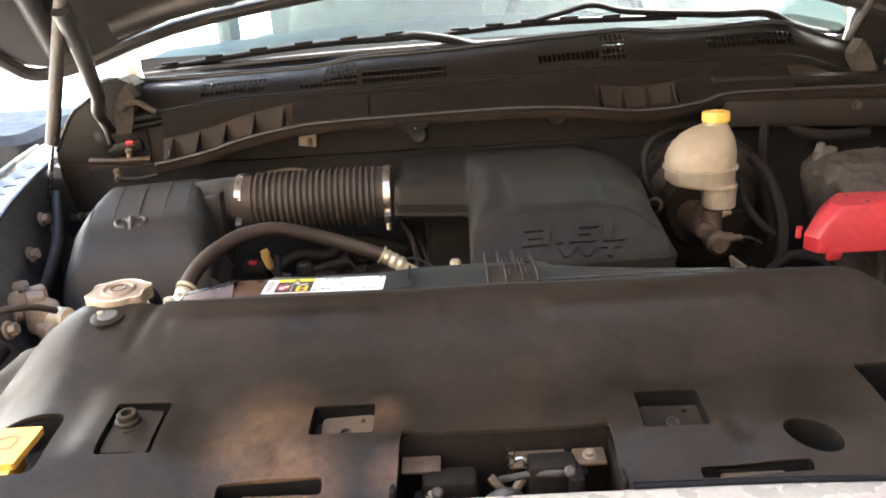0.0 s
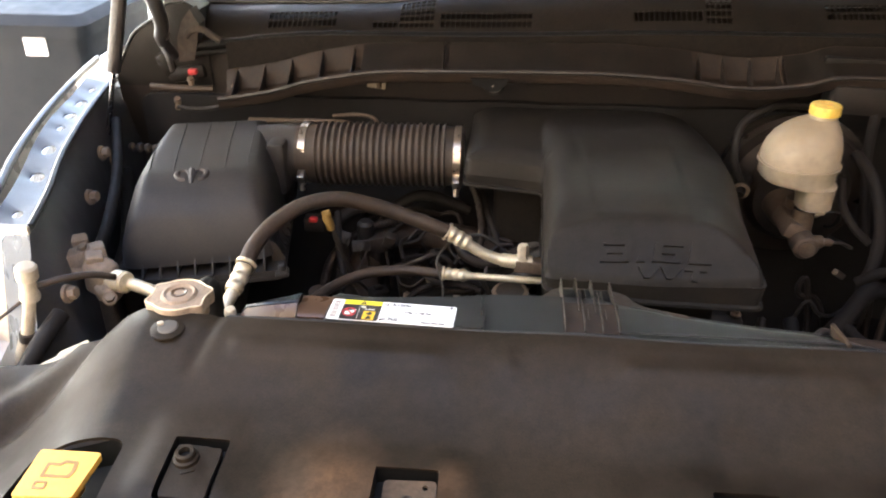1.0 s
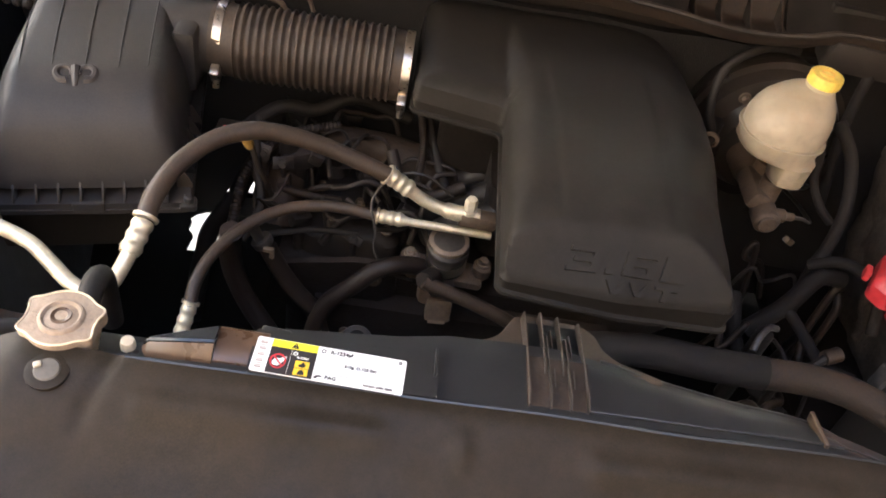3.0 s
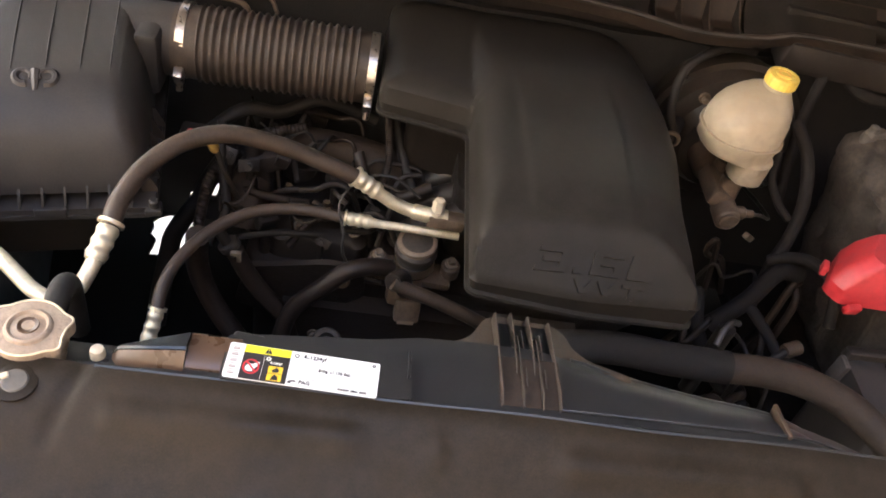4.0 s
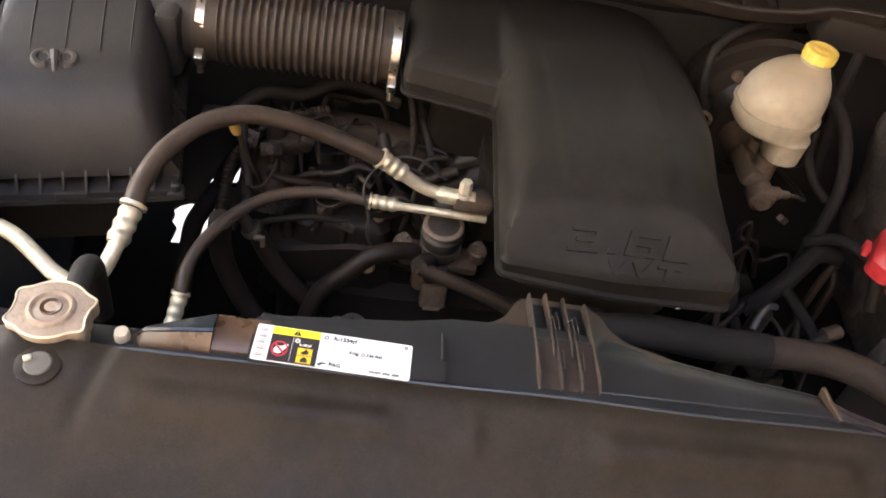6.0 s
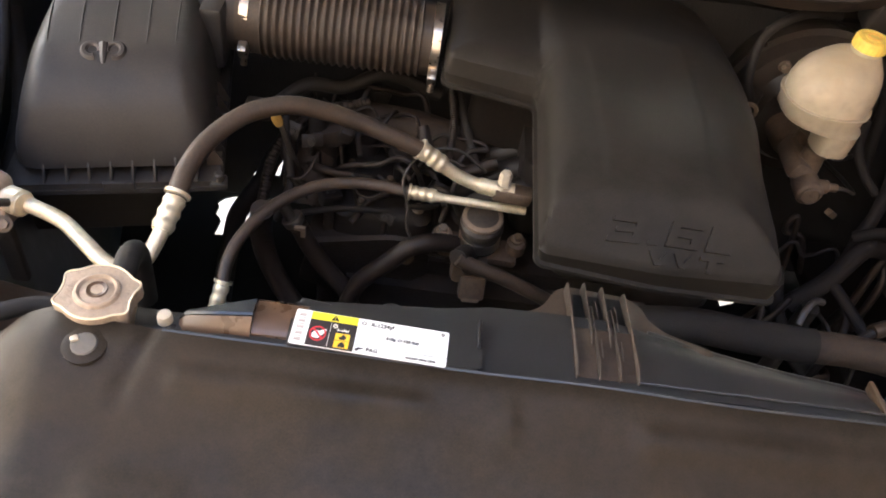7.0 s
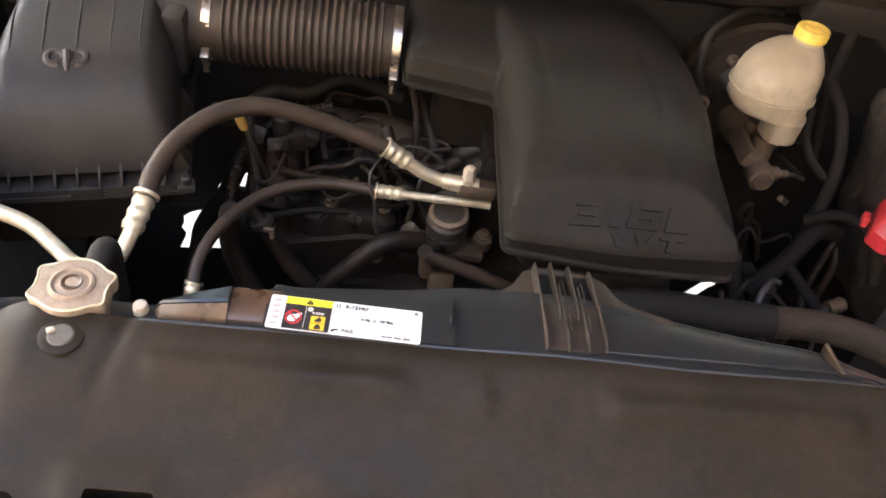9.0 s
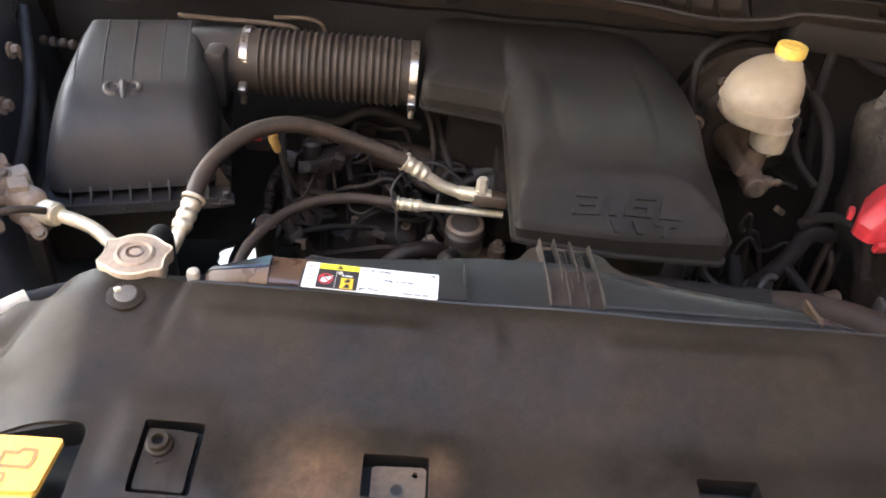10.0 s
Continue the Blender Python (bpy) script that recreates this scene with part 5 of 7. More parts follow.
BACK = 1.528
MAIN = rounded([(0.012, 0.978), (0.14, 0.970), (0.273, 0.978), (0.281, 1.10), (0.300, 1.30), (0.298, 1.42), (0.275, BACK + 0.05), (-0.02, BACK + 0.05), (0.0, 1.43), (0.015, 1.26)], 0.014, 5)
NECK = rounded([(-0.104, 1.276), (0.017, 1.250), (0.15, 1.25), (0.15, BACK + 0.03), (-0.07, BACK + 0.03), (-0.104, 1.49)], 0.012, 5)
BOTH = rounded([(0.012, 0.978), (0.14, 0.970), (0.273, 0.978), (0.281, 1.10), (0.300, 1.30), (0.295, 1.42), (0.280, 1.48), (0.235, BACK), (-0.06, BACK), (-0.103, 1.49), (-0.104, 1.276), (0.017, 1.252)], 0.012, 5)
RIM = 1.118


def intake_z(x, y):
    d = edge_distance((x, y), MAIN) if inside((x, y), MAIN) else 0.0
    n = edge_distance((x, y), NECK) if inside((x, y), NECK) else 0.0
    top = along(y, [(0.97, 0.052), (1.03, 0.056), (1.10, 0.064), (1.18, 0.066), (1.30, 0.058), (1.42, 0.043), (1.50, 0.031), (1.53, 0.022)])
    # steep sides with a rounded shoulder, a slanting front below an arched brow
    h = top * (0.30 * min(1.0, d / 0.003) + 0.70 * swell(d, 0.012 + 0.021 * ease((y - 1.02) / 0.07))) - (0.55 + 2.0 * (1 - ease((y - 0.99) / 0.10))) * max(0.0, abs(x - 0.145) - 0.05) ** 2
    h -= (5.0 - 2.4 * ease((y - 1.10) / 0.12)) * max(0.0, x - 0.195) ** 2
    q = abs(x - 0.142)
    u = y - 0.970 - 0.0615 * q
    front = 0.006 * min(1.0, max(0.0, u / 0.0015)) + (0.84 + 0.30 * (q / 0.13) ** 2) * max(0.0, u - 0.0015)
    if y < 1.06:
        k = 0.0018
        t = max(0.0, min(1.0, 0.5 + 0.5 * (h - front) / k))
        h = h * (1 - t) + front * t - k * t * (1 - t) if front < h + k else h
    px, py = abs(x - 0.131) / (0.062 + 0.03 * (y - 1.11)), (1.125 - y) / 0.088
    h += 0.0020 * ease((1.0 - max(px, py)) / 0.06) * ease((1.40 - y) / 0.16)
    hn = along(y, [(1.25, 0.036), (1.40, 0.037), (1.50, 0.030), (1.53, 0.020)]) * (0.35 * min(1.0, n / 0.003) + 0.65 * swell(n, 0.04))
    o = edge_distance((x, y), BOTH)
    return RIM + max(h, hn, 0.0) * min(1.0, o / 0.0025)


ic = thing("intake_resonator", (0.14, 1.2, 1.05), "large dark grey plastic air intake resonator over the engine", "air intake")
part("shell", sheet(BOTH, lambda x, y: Vector((x, y, intake_z(x, y))), 0.005, (), 0.0, fine=0.005, offsets=(0.0015, 0.0035, 0.007, 0.012, 0.018)), M_INTAKE, ic, sharp=36)
b_out = dense(BOTH, 0.006)
out_n = []
for k, p in enumerate(b_out):
    e = (Vector(b_out[(k + 1) % len(b_out)]) - Vector(b_out[k - 1])).normalized()
    out_n.append(Vector((e.y, -e.x)))
skirt = bmesh.new()
def rim_drop(p):
    return 0.013 * max(0.0, min(1.0, (p[0] - 0.012) / 0.26))


rings = [[skirt.verts.new((p[0] + q.x * o, p[1] + q.y * o, z - (rim_drop(p) if z < 1.105 else 0.0))) for p, q in zip(b_out, out_n)] for o, z in ((0.0, RIM), (-0.0035, 1.1035), (0.0012, 1.1022), (0.0014, 1.0985), (-0.005, 1.0985), (-0.005, 1.1055))]
for ra, rb in zip(rings, rings[1:]):
    for k in range(len(ra)):
        skirt.faces.new((ra[k], ra[(k + 1) % len(ra)], rb[(k + 1) % len(ra)], rb[k]))
part("skirt", skirt, M_INTAKE, ic, "lower rim")
under = rounded([(0.06, 1.08), (0.25, 1.08), (0.27, 1.40), (-0.05, 1.42), (-0.06, 1.33), (0.06, 1.30)], 0.02)
part("underside", loft([[Vector((x, y, z)) for x, y in under] for z in (1.112, 1.03, 0.98)]), M_LATCH, ic)


# block letters, each an outline in a unit square
THREE = [(0, 0), (1, 0), (1, 1), (0, 1), (0, 0.78), (0.74, 0.78), (0.74, 0.61), (0.18, 0.61), (0.18, 0.39), (0.74, 0.39), (0.74, 0.22), (0, 0.22)]
SIX = [(0, 0), (1, 0), (1, 0.61), (0.28, 0.61), (0.28, 0.78), (1, 0.78), (1, 1), (0, 1)]
ELL = [(0, 0), (1, 0), (1, 0.24), (0.38, 0.24), (0.38, 1), (0, 1)]
VEE = [(0.38, 0), (0.64, 0), (1, 1), (0.72, 1), (0.51, 0.34), (0.28, 1), (0, 1)]
TEE = [(0.36, 0), (0.66, 0), (0.66, 0.74), (1, 0.74), (1, 1), (0, 1), (0, 0.74), (0.36, 0.74)]


def raised_letter(shape, x0, wide, y0, high, hole=()):
    def at(p):
        return x0 + p[0] * wide + 0.30 * p[1] * high, y0 + p[1] * high + 0.012 * (x0 + p[0] * wide - 0.08)
    return sheet(rounded([at(p) for p in shape], 0.0009, 3), lambda x, y: Vector((x, y - 0.0018, intake_z(x, y) + 0.0031)), 0.0035, [[at(p) for p in h] for h in hole], 0.0045, fine=0.0025, down=(0, 0.55, -0.83))


big_row = [raised_letter(THREE, 0.077, 0.034, 0.9890, 0.0205), raised_letter([(0, 0), (1, 0), (1, 1), (0, 1)], 0.1195, 0.010, 0.9890, 0.0050),
           raised_letter(SIX, 0.1375, 0.034, 0.9890, 0.0205, [[(0.28, 0.2), (0.74, 0.2), (0.74, 0.41), (0.28, 0.41)]]), raised_letter(ELL, 0.1795, 0.028, 0.9890, 0.0205)]
part("raised_text", join(*big_row), M_INTAKE, ic, "raised lettering 3.6L", sharp=30)
small_row = [raised_letter(VEE, 0.1185, 0.0265, 0.9735, 0.0115), raised_letter(VEE, 0.1440, 0.0265, 0.9735, 0.0115), raised_letter(TEE, 0.1730, 0.0260, 0.9735, 0.0115)]
part("raised_text", join(*small_row), M_INTAKE, ic, "raised lettering VVT", sharp=30)

# bellows
bl = thing("intake_hose", (-0.245, 1.347, 1.05), "dusty ribbed rubber intake hose between air box and resonator", "intake hose")
A0, A1 = Vector((-0.378, 1.354, 1.111)), Vector((-0.112, 1.360, 1.112))


def bellow_r(s):
    if s < 0.12 or s > 0.90:
        return 0.0485
    return 0.0502 + 0.0022 * math.cos((s - 0.12) / 0.78 * 2 * math.pi * 20)


part("bellows", tube([A0 + (A1 - A0) * k / 200 for k in range(201)], bellow_r, 40, 1, False), M_BELLOWS, bl, sharp=80)


def hose_clamp(x, parent):
    c = part("clamp", lathe([(0.0488, -0.006), (0.0507, -0.0055), (0.0507, 0.0055), (0.0488, 0.006)], (x, 1.357, 1.1115), (1, 0, 0), 48), M_CLAMP, parent, "bright steel hose clamp")
    part("screw_housing", box((x, 1.306, 1.088), (0.012, 0.016, 0.022), 0.002, (30, 0, 0)), M_CLAMP, c)
    part("screw", lathe([(0.0045, 0), (0.0045, 0.028), (0.003, 0.03)], (x, 1.304, 1.066), (0, 0.2, 1), 8), M_CLAMP, c)


hose_clamp(-0.366, bl)
hose_clamp(-0.117, bl)

# air box
ab = thing("air_box", (-0.475, 1.22, 0.85), "black plastic air filter box with ribbed lid", "air box")
ROT = Matrix.Translation((-0.472, 1.215, 0)) @ Matrix.Rotation(radians(13.5), 4, 'Z')
LID = rounded([(-0.134, -0.114), (0.086, -0.109), (0.096, 0.192), (-0.106, 0.200)], 0.035, 6)


def lid_z(u, v):
    d = edge_distance((u, v), LID)
    top = along(v, [(-0.125, 0.018), (-0.09, 0.060), (-0.055, 0.090), (-0.015, 0.107), (0.05, 0.113), (0.12, 0.114), (0.21, 0.112)])
    h = top * swell(d, 0.034)
    return 1.040 + h


part("lid", sheet(LID, lambda u, v: ROT @ Vector((u, v, lid_z(u, v))), 0.0075, (), 0.0, fine=0.0075, offsets=(0.0015, 0.004, 0.009, 0.016, 0.026)), M_BOX, ab, "black lid with shallow ribs", sharp=60)
big_rim = rounded([(-0.146, -0.127), (0.094, -0.125), (0.108, 0.205), (-0.118, 0.210)], 0.012)
bmf = loft([[ROT @ Vector((u, v, z)) for u, v in big_rim] for z in (1.020, 1.028)])
part("flange", bmf, M_BOX, ab)
part("lower_body", loft([[ROT @ Vector((u * k - o, v * k + o, z)) for u, v in big_rim] for k, o, z in ((0.70, 0.06, 0.86), (0.78, 0.045, 0.98), (0.96, 0.0, 1.012), (1.02, 0.0, 1.014), (1.02, 0.0, 1.020))]), M_BOX, ab)
for k in range(8):
    part("rib", loft([[ROT @ Vector((-0.100 + 0.0240 * k + a, v, z)) for a, z in ((-0.0012, 1.026), (0.0012, 1.026), (0.0012, zt), (-0.0012, zt))] for v, zt in ((-0.124, 1.030), (-0.107, 1.052), (-0.097, 1.056))]), M_BOX, ab)
for k in range(6):
    part("rib", loft([[ROT @ Vector((u + 0.0015 * k, -0.095 + 0.026 * k + a, z)) for a, z in ((-0.0012, 1.026), (0.0012, 1.026), (0.0012, zt), (-0.0012, zt))] for u, zt in ((0.097, 1.032), (0.086, 1.056), (0.078, 1.062))]), M_BELLOWS, ab)
part("corner_tab", join(box(ROT @ Vector((0.092, -0.121, 1.022)), (0.02, 0.02, 0.010), 0.003, (0, 0, 13)), lathe([(0.006, 0), (0.006, 0.012), (0.004, 0.014)], ROT @ Vector((0.093, -0.122, 1.024)), (0, 0, 1), 12)), M_BOX, ab)
part("latch", box(ROT @ Vector((-0.02, -0.127, 1.024)), (0.035, 0.006, 0.014), 0.002, (0, 0, 13.5)), M_BOX, ab)
part("outlet", tube([(-0.44, 1.350, 1.105), (-0.40, 1.353, 1.110), (-0.372, 1.354, 1.111)], lambda s: 0.050 - 0.003 * s, 32, 6), M_BOX, ab, "round outlet neck")
part("outlet_collar", box((-0.402, 1.335, 1.105), (0.030, 0.09, 0.088), 0.008), M_BOX, ab)
# badge on the lid, as a plain two-lobed shape
def on_lid(u, v, h):
    return ROT @ Vector((u, v, lid_z(u, v) + h))


for u in (-0.092, -0.056, -0.018, 0.020, 0.054):
    part("lid_rib", tube([on_lid(u + 0.05 * (v - 0.08) * (u + 0.02) / 0.1, v, 0.0004) for v in [-0.018 + 0.20 * i / 20 for i in range(21)]], lambda s: 0.0003 + 0.0006 * min(1.0, s * 9), 6, 1, False), M_BOX, ab, "thin raised rib")
horns = [tube([on_lid(-0.028 + sx * (0.0125 + 0.0085 * math.cos(a)), -0.027 + 0.0085 * math.sin(a), -0.0016 + 0.0003 * a) for a in (0.55 * q - 1.9 for q in range(11))], lambda s: 0.0055 - 0.0028 * s, 8, 3) for sx in (-1, 1)]
part("badge", join(*horns, tube([on_lid(-0.028, -0.020, -0.0012), on_lid(-0.028, -0.030, -0.0008), on_lid(-0.028, -0.043, -0.0020)], lambda s: 0.0065 - 0.0035 * s, 8, 3)), M_BADGE, ab, "worn dull two-lobed badge")

# ---- brakes ----
bo = thing("brake_booster", (0.453, 1.50, 0.92), "black round brake booster on the firewall", "brake booster")
part("shell", lathe([(0.05, -0.085), (0.075, -0.080), (0.088, -0.060), (0.112, -0.052), (0.118, -0.030), (0.128, -0.028), (0.128, -0.016), (0.118, -0.010), (0.112, 0.04)], (0.453, 1.492, 1.035), (0, 1, 0), 48), material("booster_enamel", (0.021, 0.0165, 0.0135), 0.28, spec=0.6, dust=0.25, dust_col=(0.085, 0.056, 0.036), patch=6.0, vary=0.15, rvar=0.04, bump=0.03), bo)
part("check_valve", tube([(0.365, 1.43, 1.06), (0.352, 1.40, 1.058), (0.345, 1.385, 1.05)], lambda s: 0.012 - 0.004 * s, 12, 5), M_ENGINE_DARK, bo)
part("valve_ring", lathe([(0.0125, 0), (0.0135, 0.001), (0.0135, 0.006), (0.0095, 0.007), (0.0090, 0.002)], (0.350, 1.393, 1.056), (-0.35, -0.9, -0.1), 20), M_STEEL, bo, "worn grey valve ring")
part("vacuum_hose", tube([(0.352, 1.40, 1.06), (0.335, 1.41, 1.10), (0.345, 1.44, 1.15), (0.40, 1.47, 1.175), (0.46, 1.49, 1.17)], 0.007, 10, 8), M_RUBBER_DARK, bo)
part("stud", bolt((0.385, 1.425, 1.115), 0.006, 0.012, (0, -1, 0)), M_STEEL, bo)
mc = thing("master_cylinder", (0.425, 1.34, 0.99), "dusty cast aluminium brake master cylinder", "master cylinder")
part("barrel", lathe([(0.010, -0.102), (0.017, -0.1), (0.0185, -0.098), (0.0185, -0.07), (0.0165, -0.065), (0.018, 0.0), (0.026, 0.02), (0.03, 0.08)], (0.420, 1.352, 1.026), (0.02, 1, 0.01), 24), M_MASTER, mc)
part("end_plug", join(lathe([(0.0135, 0), (0.0135, 0.003), (0.0118, 0.004), (0.0112, 0.0025)], (0.418, 1.2505, 1.0255), (0, -1, 0), 24), box((0.4185, 1.2475, 1.0255), (0.009, 0.002, 0.0025), 0.0006, (0, 35, 0))), M_MASTER, mc)
part("port_boss", lathe([(0.010, 0), (0.010, 0.016), (0.008, 0.018), (0.006, 0.019), (0.006, 0.032), (0.003, 0.034)], (0.428, 1.268, 1.030), (1, 0.1, -0.05), 12), M_MASTER, mc)
part("filler_boss", join(lathe([(0.017, 0), (0.016, 0.035)], (0.418, 1.295, 1.035), (0.05, 0.1, 1), 18), lathe([(0.015, 0), (0.015, 0.03)], (0.420, 1.34, 1.04), (0, 0, 1), 18), box((0.405, 1.31, 1.040), (0.03, 0.07, 0.03), 0.008, (0, 20, 0))), M_MASTER, mc)
part("brake_line", tube([(0.458, 1.270, 1.029), (0.475, 1.272, 1.027), (0.50, 1.29, 1.01), (0.52, 1.36, 0.98), (0.53, 1.44, 0.95)], 0.0028, 8, 8), M_SEAL, mc)
part("second_fitting", lathe([(0.006, 0), (0.006, 0.010), (0.004, 0.012), (0.004, 0.020)], (0.432, 1.300, 1.060), (1, 0.2, 0.1), 12), M_ALU, mc, "bright line fitting")
part("second_line", tube([(0.452, 1.304, 1.062), (0.475, 1.310, 1.06), (0.49, 1.33, 1.04), (0.50, 1.38, 1.0), (0.51, 1.45, 0.97)], 0.0026, 8, 8), M_SEAL, mc, "thin black brake line")
part("sensor_clip", box((0.503, 1.311, 0.950), (0.026, 0.010, 0.010), 0.002, (0, 35, 30)), M_STEEL, mc)
rs = thing("brake_fluid_reservoir", (0.405, 1.31, 1.065), "cream translucent brake fluid reservoir with yellow cap", "reservoir")
prof = [(0.426, 1.290, 1.078, 0.022, 0.022), (0.426, 1.290, 1.081, 0.0255, 0.026), (0.425, 1.292, 1.1125, 0.0275, 0.0285), (0.414, 1.300, 1.1145, 0.042, 0.040), (0.402, 1.308, 1.1180, 0.0520, 0.047), (0.399, 1.310, 1.1230, 0.0545, 0.050), (0.399, 1.310, 1.1405, 0.0545, 0.050),
        (0.399, 1.310, 1.1410, 0.0585, 0.054), (0.399, 1.310, 1.1450, 0.0585, 0.054), (0.399, 1.310, 1.1455, 0.0545, 0.050), (0.399, 1.311, 1.158, 0.0550, 0.050), (0.401, 1.312, 1.171, 0.0530, 0.048), (0.405, 1.315, 1.183, 0.0480, 0.044), (0.410, 1.318, 1.193, 0.0405, 0.038),
        (0.416, 1.322, 1.2005, 0.0310, 0.031), (0.423, 1.325, 1.2055, 0.0225, 0.0225), (0.425, 1.327, 1.2075, 0.0192, 0.0192), (0.426, 1.327, 1.216, 0.0188, 0.0188)]
def ribbed(ring, x, y, k):
    """Shallow upright flutes round a ring."""
    return [Vector((x + (q.x - x) * f, y + (q.y - y) * f, q.z)) for q, f in ((q, 1.0 + k * math.cos(13 * math.atan2(q.y - y, q.x - x))) for q in ring)]


part("tank", loft([ribbed(superellipse(x, y, z, rx, ry, 2.3, 80), x, y, 0.007 if 1.12 < z < 1.19 and rx < 0.056 else 0.0) for x, y, z, rx, ry in prof]), M_RESERVOIR, rs, "cream translucent tank", sharp=50)


def knurl(a, i):
    return 1.0 + (0.018 * math.cos(24 * a) if i in (1, 2, 3) else 0.0)


part("cap", lathe([(0.0200, 0), (0.0216, 0.001), (0.0216, 0.013), (0.0206, 0.0150), (0.0155, 0.0158), (0.0150, 0.0148), (0.0112, 0.0148), (0.0107, 0.0158), (0.003, 0.016)], (0.426, 1.327, 1.212), (0, 0, 1), 72, knurl), M_YELLOW, rs, "yellow ribbed screw cap")
part("cap_ring", lathe([(0.0085, 0), (0.0085, 0.0009), (0.0070, 0.0009), (0.0068, 0.0)], (0.426, 1.327, 1.2277), (0, 0, 1), 24), M_AMBER, rs)

# ---- air conditioning lines ----
def ferrule(a, b, r, parent, mat=M_ALU, n=3):
    """A crimped sleeve from a to b."""
    a, b = Vector(a), Vector(b)
    return part("ferrule", tube([a + (b - a) * k / 48 for k in range(49)], lambda s: r * (1.0 + (0.16 if s < 0.1 else 0.0) - 0.13 * (0.5 + 0.5 * math.cos(2 * math.pi * n * (s - 0.1) / 0.9)) * (1 if s > 0.1 else 0)), 20, 1, False), mat, parent, "crimped bright sleeve", sharp=70)


big = thing("suction_hose", (-0.26, 1.1, 1.02), "thick dusty black air conditioning hose with crimped aluminium ends", "hose")
part("hose", tube([(-0.3650, 1.006, 1.096), (-0.362, 1.040, 1.108), (-0.347, 1.082, 1.120), (-0.316, 1.120, 1.130), (-0.276, 1.146, 1.130), (-0.236, 1.162, 1.117), (-0.195, 1.172, 1.100), (-0.150, 1.175, 1.082), (-0.118, 1.176, 1.068)], 0.0108, 20, 10), M_RUBBER, big)
ferrule((-0.364, 1.013, 1.099), (-0.372, 0.974, 1.080), 0.0120, big)
ferrule((-0.121, 1.177, 1.070), (-0.088, 1.176, 1.050), 0.0120, big)
part("lower_tube", tube([(-0.371, 0.978, 1.081), (-0.376, 0.961, 1.071), (-0.384, 0.947, 1.060), (-0.400, 0.938, 1.053), (-0.424, 0.944, 1.056), (-0.448, 0.960, 1.063), (-0.478, 0.980, 1.069), (-0.523, 0.996, 1.072)], 0.0082, 16, 8), M_ALU, big, "bent aluminium pipe")
part("upper_tube", tube([(-0.09, 1.176, 1.050), (-0.068, 1.175, 1.037), (-0.045, 1.174, 1.029), (-0.02, 1.172, 1.027), (0.005, 1.172, 1.026)], lambda s: 0.0085 if s < 0.55 else 0.0105, 16, 8), M_ALU, big, "bent aluminium pipe")
part("clamp_block", box((0.004, 1.172, 1.022), (0.05, 0.022, 0.020), 0.004, (0, 4, 0)), M_MASTER, big)
part("mount_bolt", join(lathe([(0.0095, 0), (0.0095, 0.006)], (-0.009, 1.171, 1.032), (0, 0, 1), 18), lathe([(0.0082, 0.005), (0.0085, 0.020), (0.007, 0.024), (0.003, 0.025)], (-0.009, 1.171, 1.032), (0, 0, 1), 6)), M_CREAM, big, "cream capped bolt")

thin = thing("discharge_hose", (-0.22, 1.12, 0.93), "thin dusty black air conditioning hose with crimped aluminium ends", "hose")
part("hose", tube([(-0.327, 1.008, 0.962), (-0.326, 1.035, 0.978), (-0.314, 1.075, 0.990), (-0.285, 1.120, 0.999), (-0.245, 1.156, 1.002), (-0.200, 1.174, 1.001), (-0.160, 1.177, 1.000), (-0.123, 1.174, 0.999)], 0.0078, 18, 10), M_RUBBER, thin)
ferrule((-0.127, 1.174, 0.9995), (-0.091, 1.173, 0.9985), 0.0098, thin)
part("outlet_tube", tube([(-0.094, 1.173, 0.998), (-0.05, 1.173, 0.997), (0.027, 1.173, 0.995)], lambda s: 0.0056 if s > 0.06 else 0.007, 14, 8), M_ALU, thin, "straight bright pipe")
ferrule((-0.326, 1.014, 0.967), (-0.333, 0.985, 0.936), 0.0095, thin)
part("inlet_tube", tube([(-0.332, 0.988, 0.939), (-0.338, 0.965, 0.915), (-0.345, 0.945, 0.88), (-0.35, 0.93, 0.82)], 0.0062, 12, 6), M_ALU, thin)

blk = thing("line_manifold", (-0.56, 1.0, 1.03), "dull cast aluminium refrigerant line block with fittings", "manifold")
part("block", join(box((-0.559, 1.006, 1.072), (0.042, 0.034, 0.050), 0.011, (0, 6, -24), 4), box((-0.545, 0.990, 1.060), (0.030, 0.026, 0.026), 0.008, (10, 0, -20), 4)), M_CAST, blk)
part("arm", join(box((-0.585, 1.024, 1.092), (0.050, 0.030, 0.024), 0.005, (-6, -4, 35)), box((-0.618, 1.048, 1.094), (0.045, 0.024, 0.020), 0.005, (4, 2, 36)), box((-0.566, 1.010, 1.099), (0.022, 0.026, 0.010), 0.003, (0, 8, 30))), M_CAST, blk)
part("plug_bolt", bolt((-0.584, 1.020, 1.103), 0.006, 0.008, (-0.1, -0.3, 1)), M_STEEL, blk)
part("lobe", lathe([(0.014, 0), (0.0145, 0.012), (0.010, 0.016), (0.006, 0.0165)], (-0.637, 1.063, 1.095), (0, 0, 1), 20), M_CAST, blk)
part("boss", lathe([(0.010, 0), (0.011, 0.004), (0.011, 0.02), (0.008, 0.022)], (-0.585, 1.018, 1.075), (-0.5, -0.6, 0.1), 16), M_CAST, blk)
part("union", tube([(-0.548, 0.999, 1.075), (-0.530, 0.994, 1.074), (-0.516, 0.988, 1.076)], lambda s: 0.0145 if 0.3 < s < 0.9 else 0.012, 18, 8), M_ALU, blk, "threaded union")
part("bolt", bolt((-0.533, 0.970, 1.062), 0.006, 0.010, (0.3, -0.6, 0.7)), M_STEEL, blk)
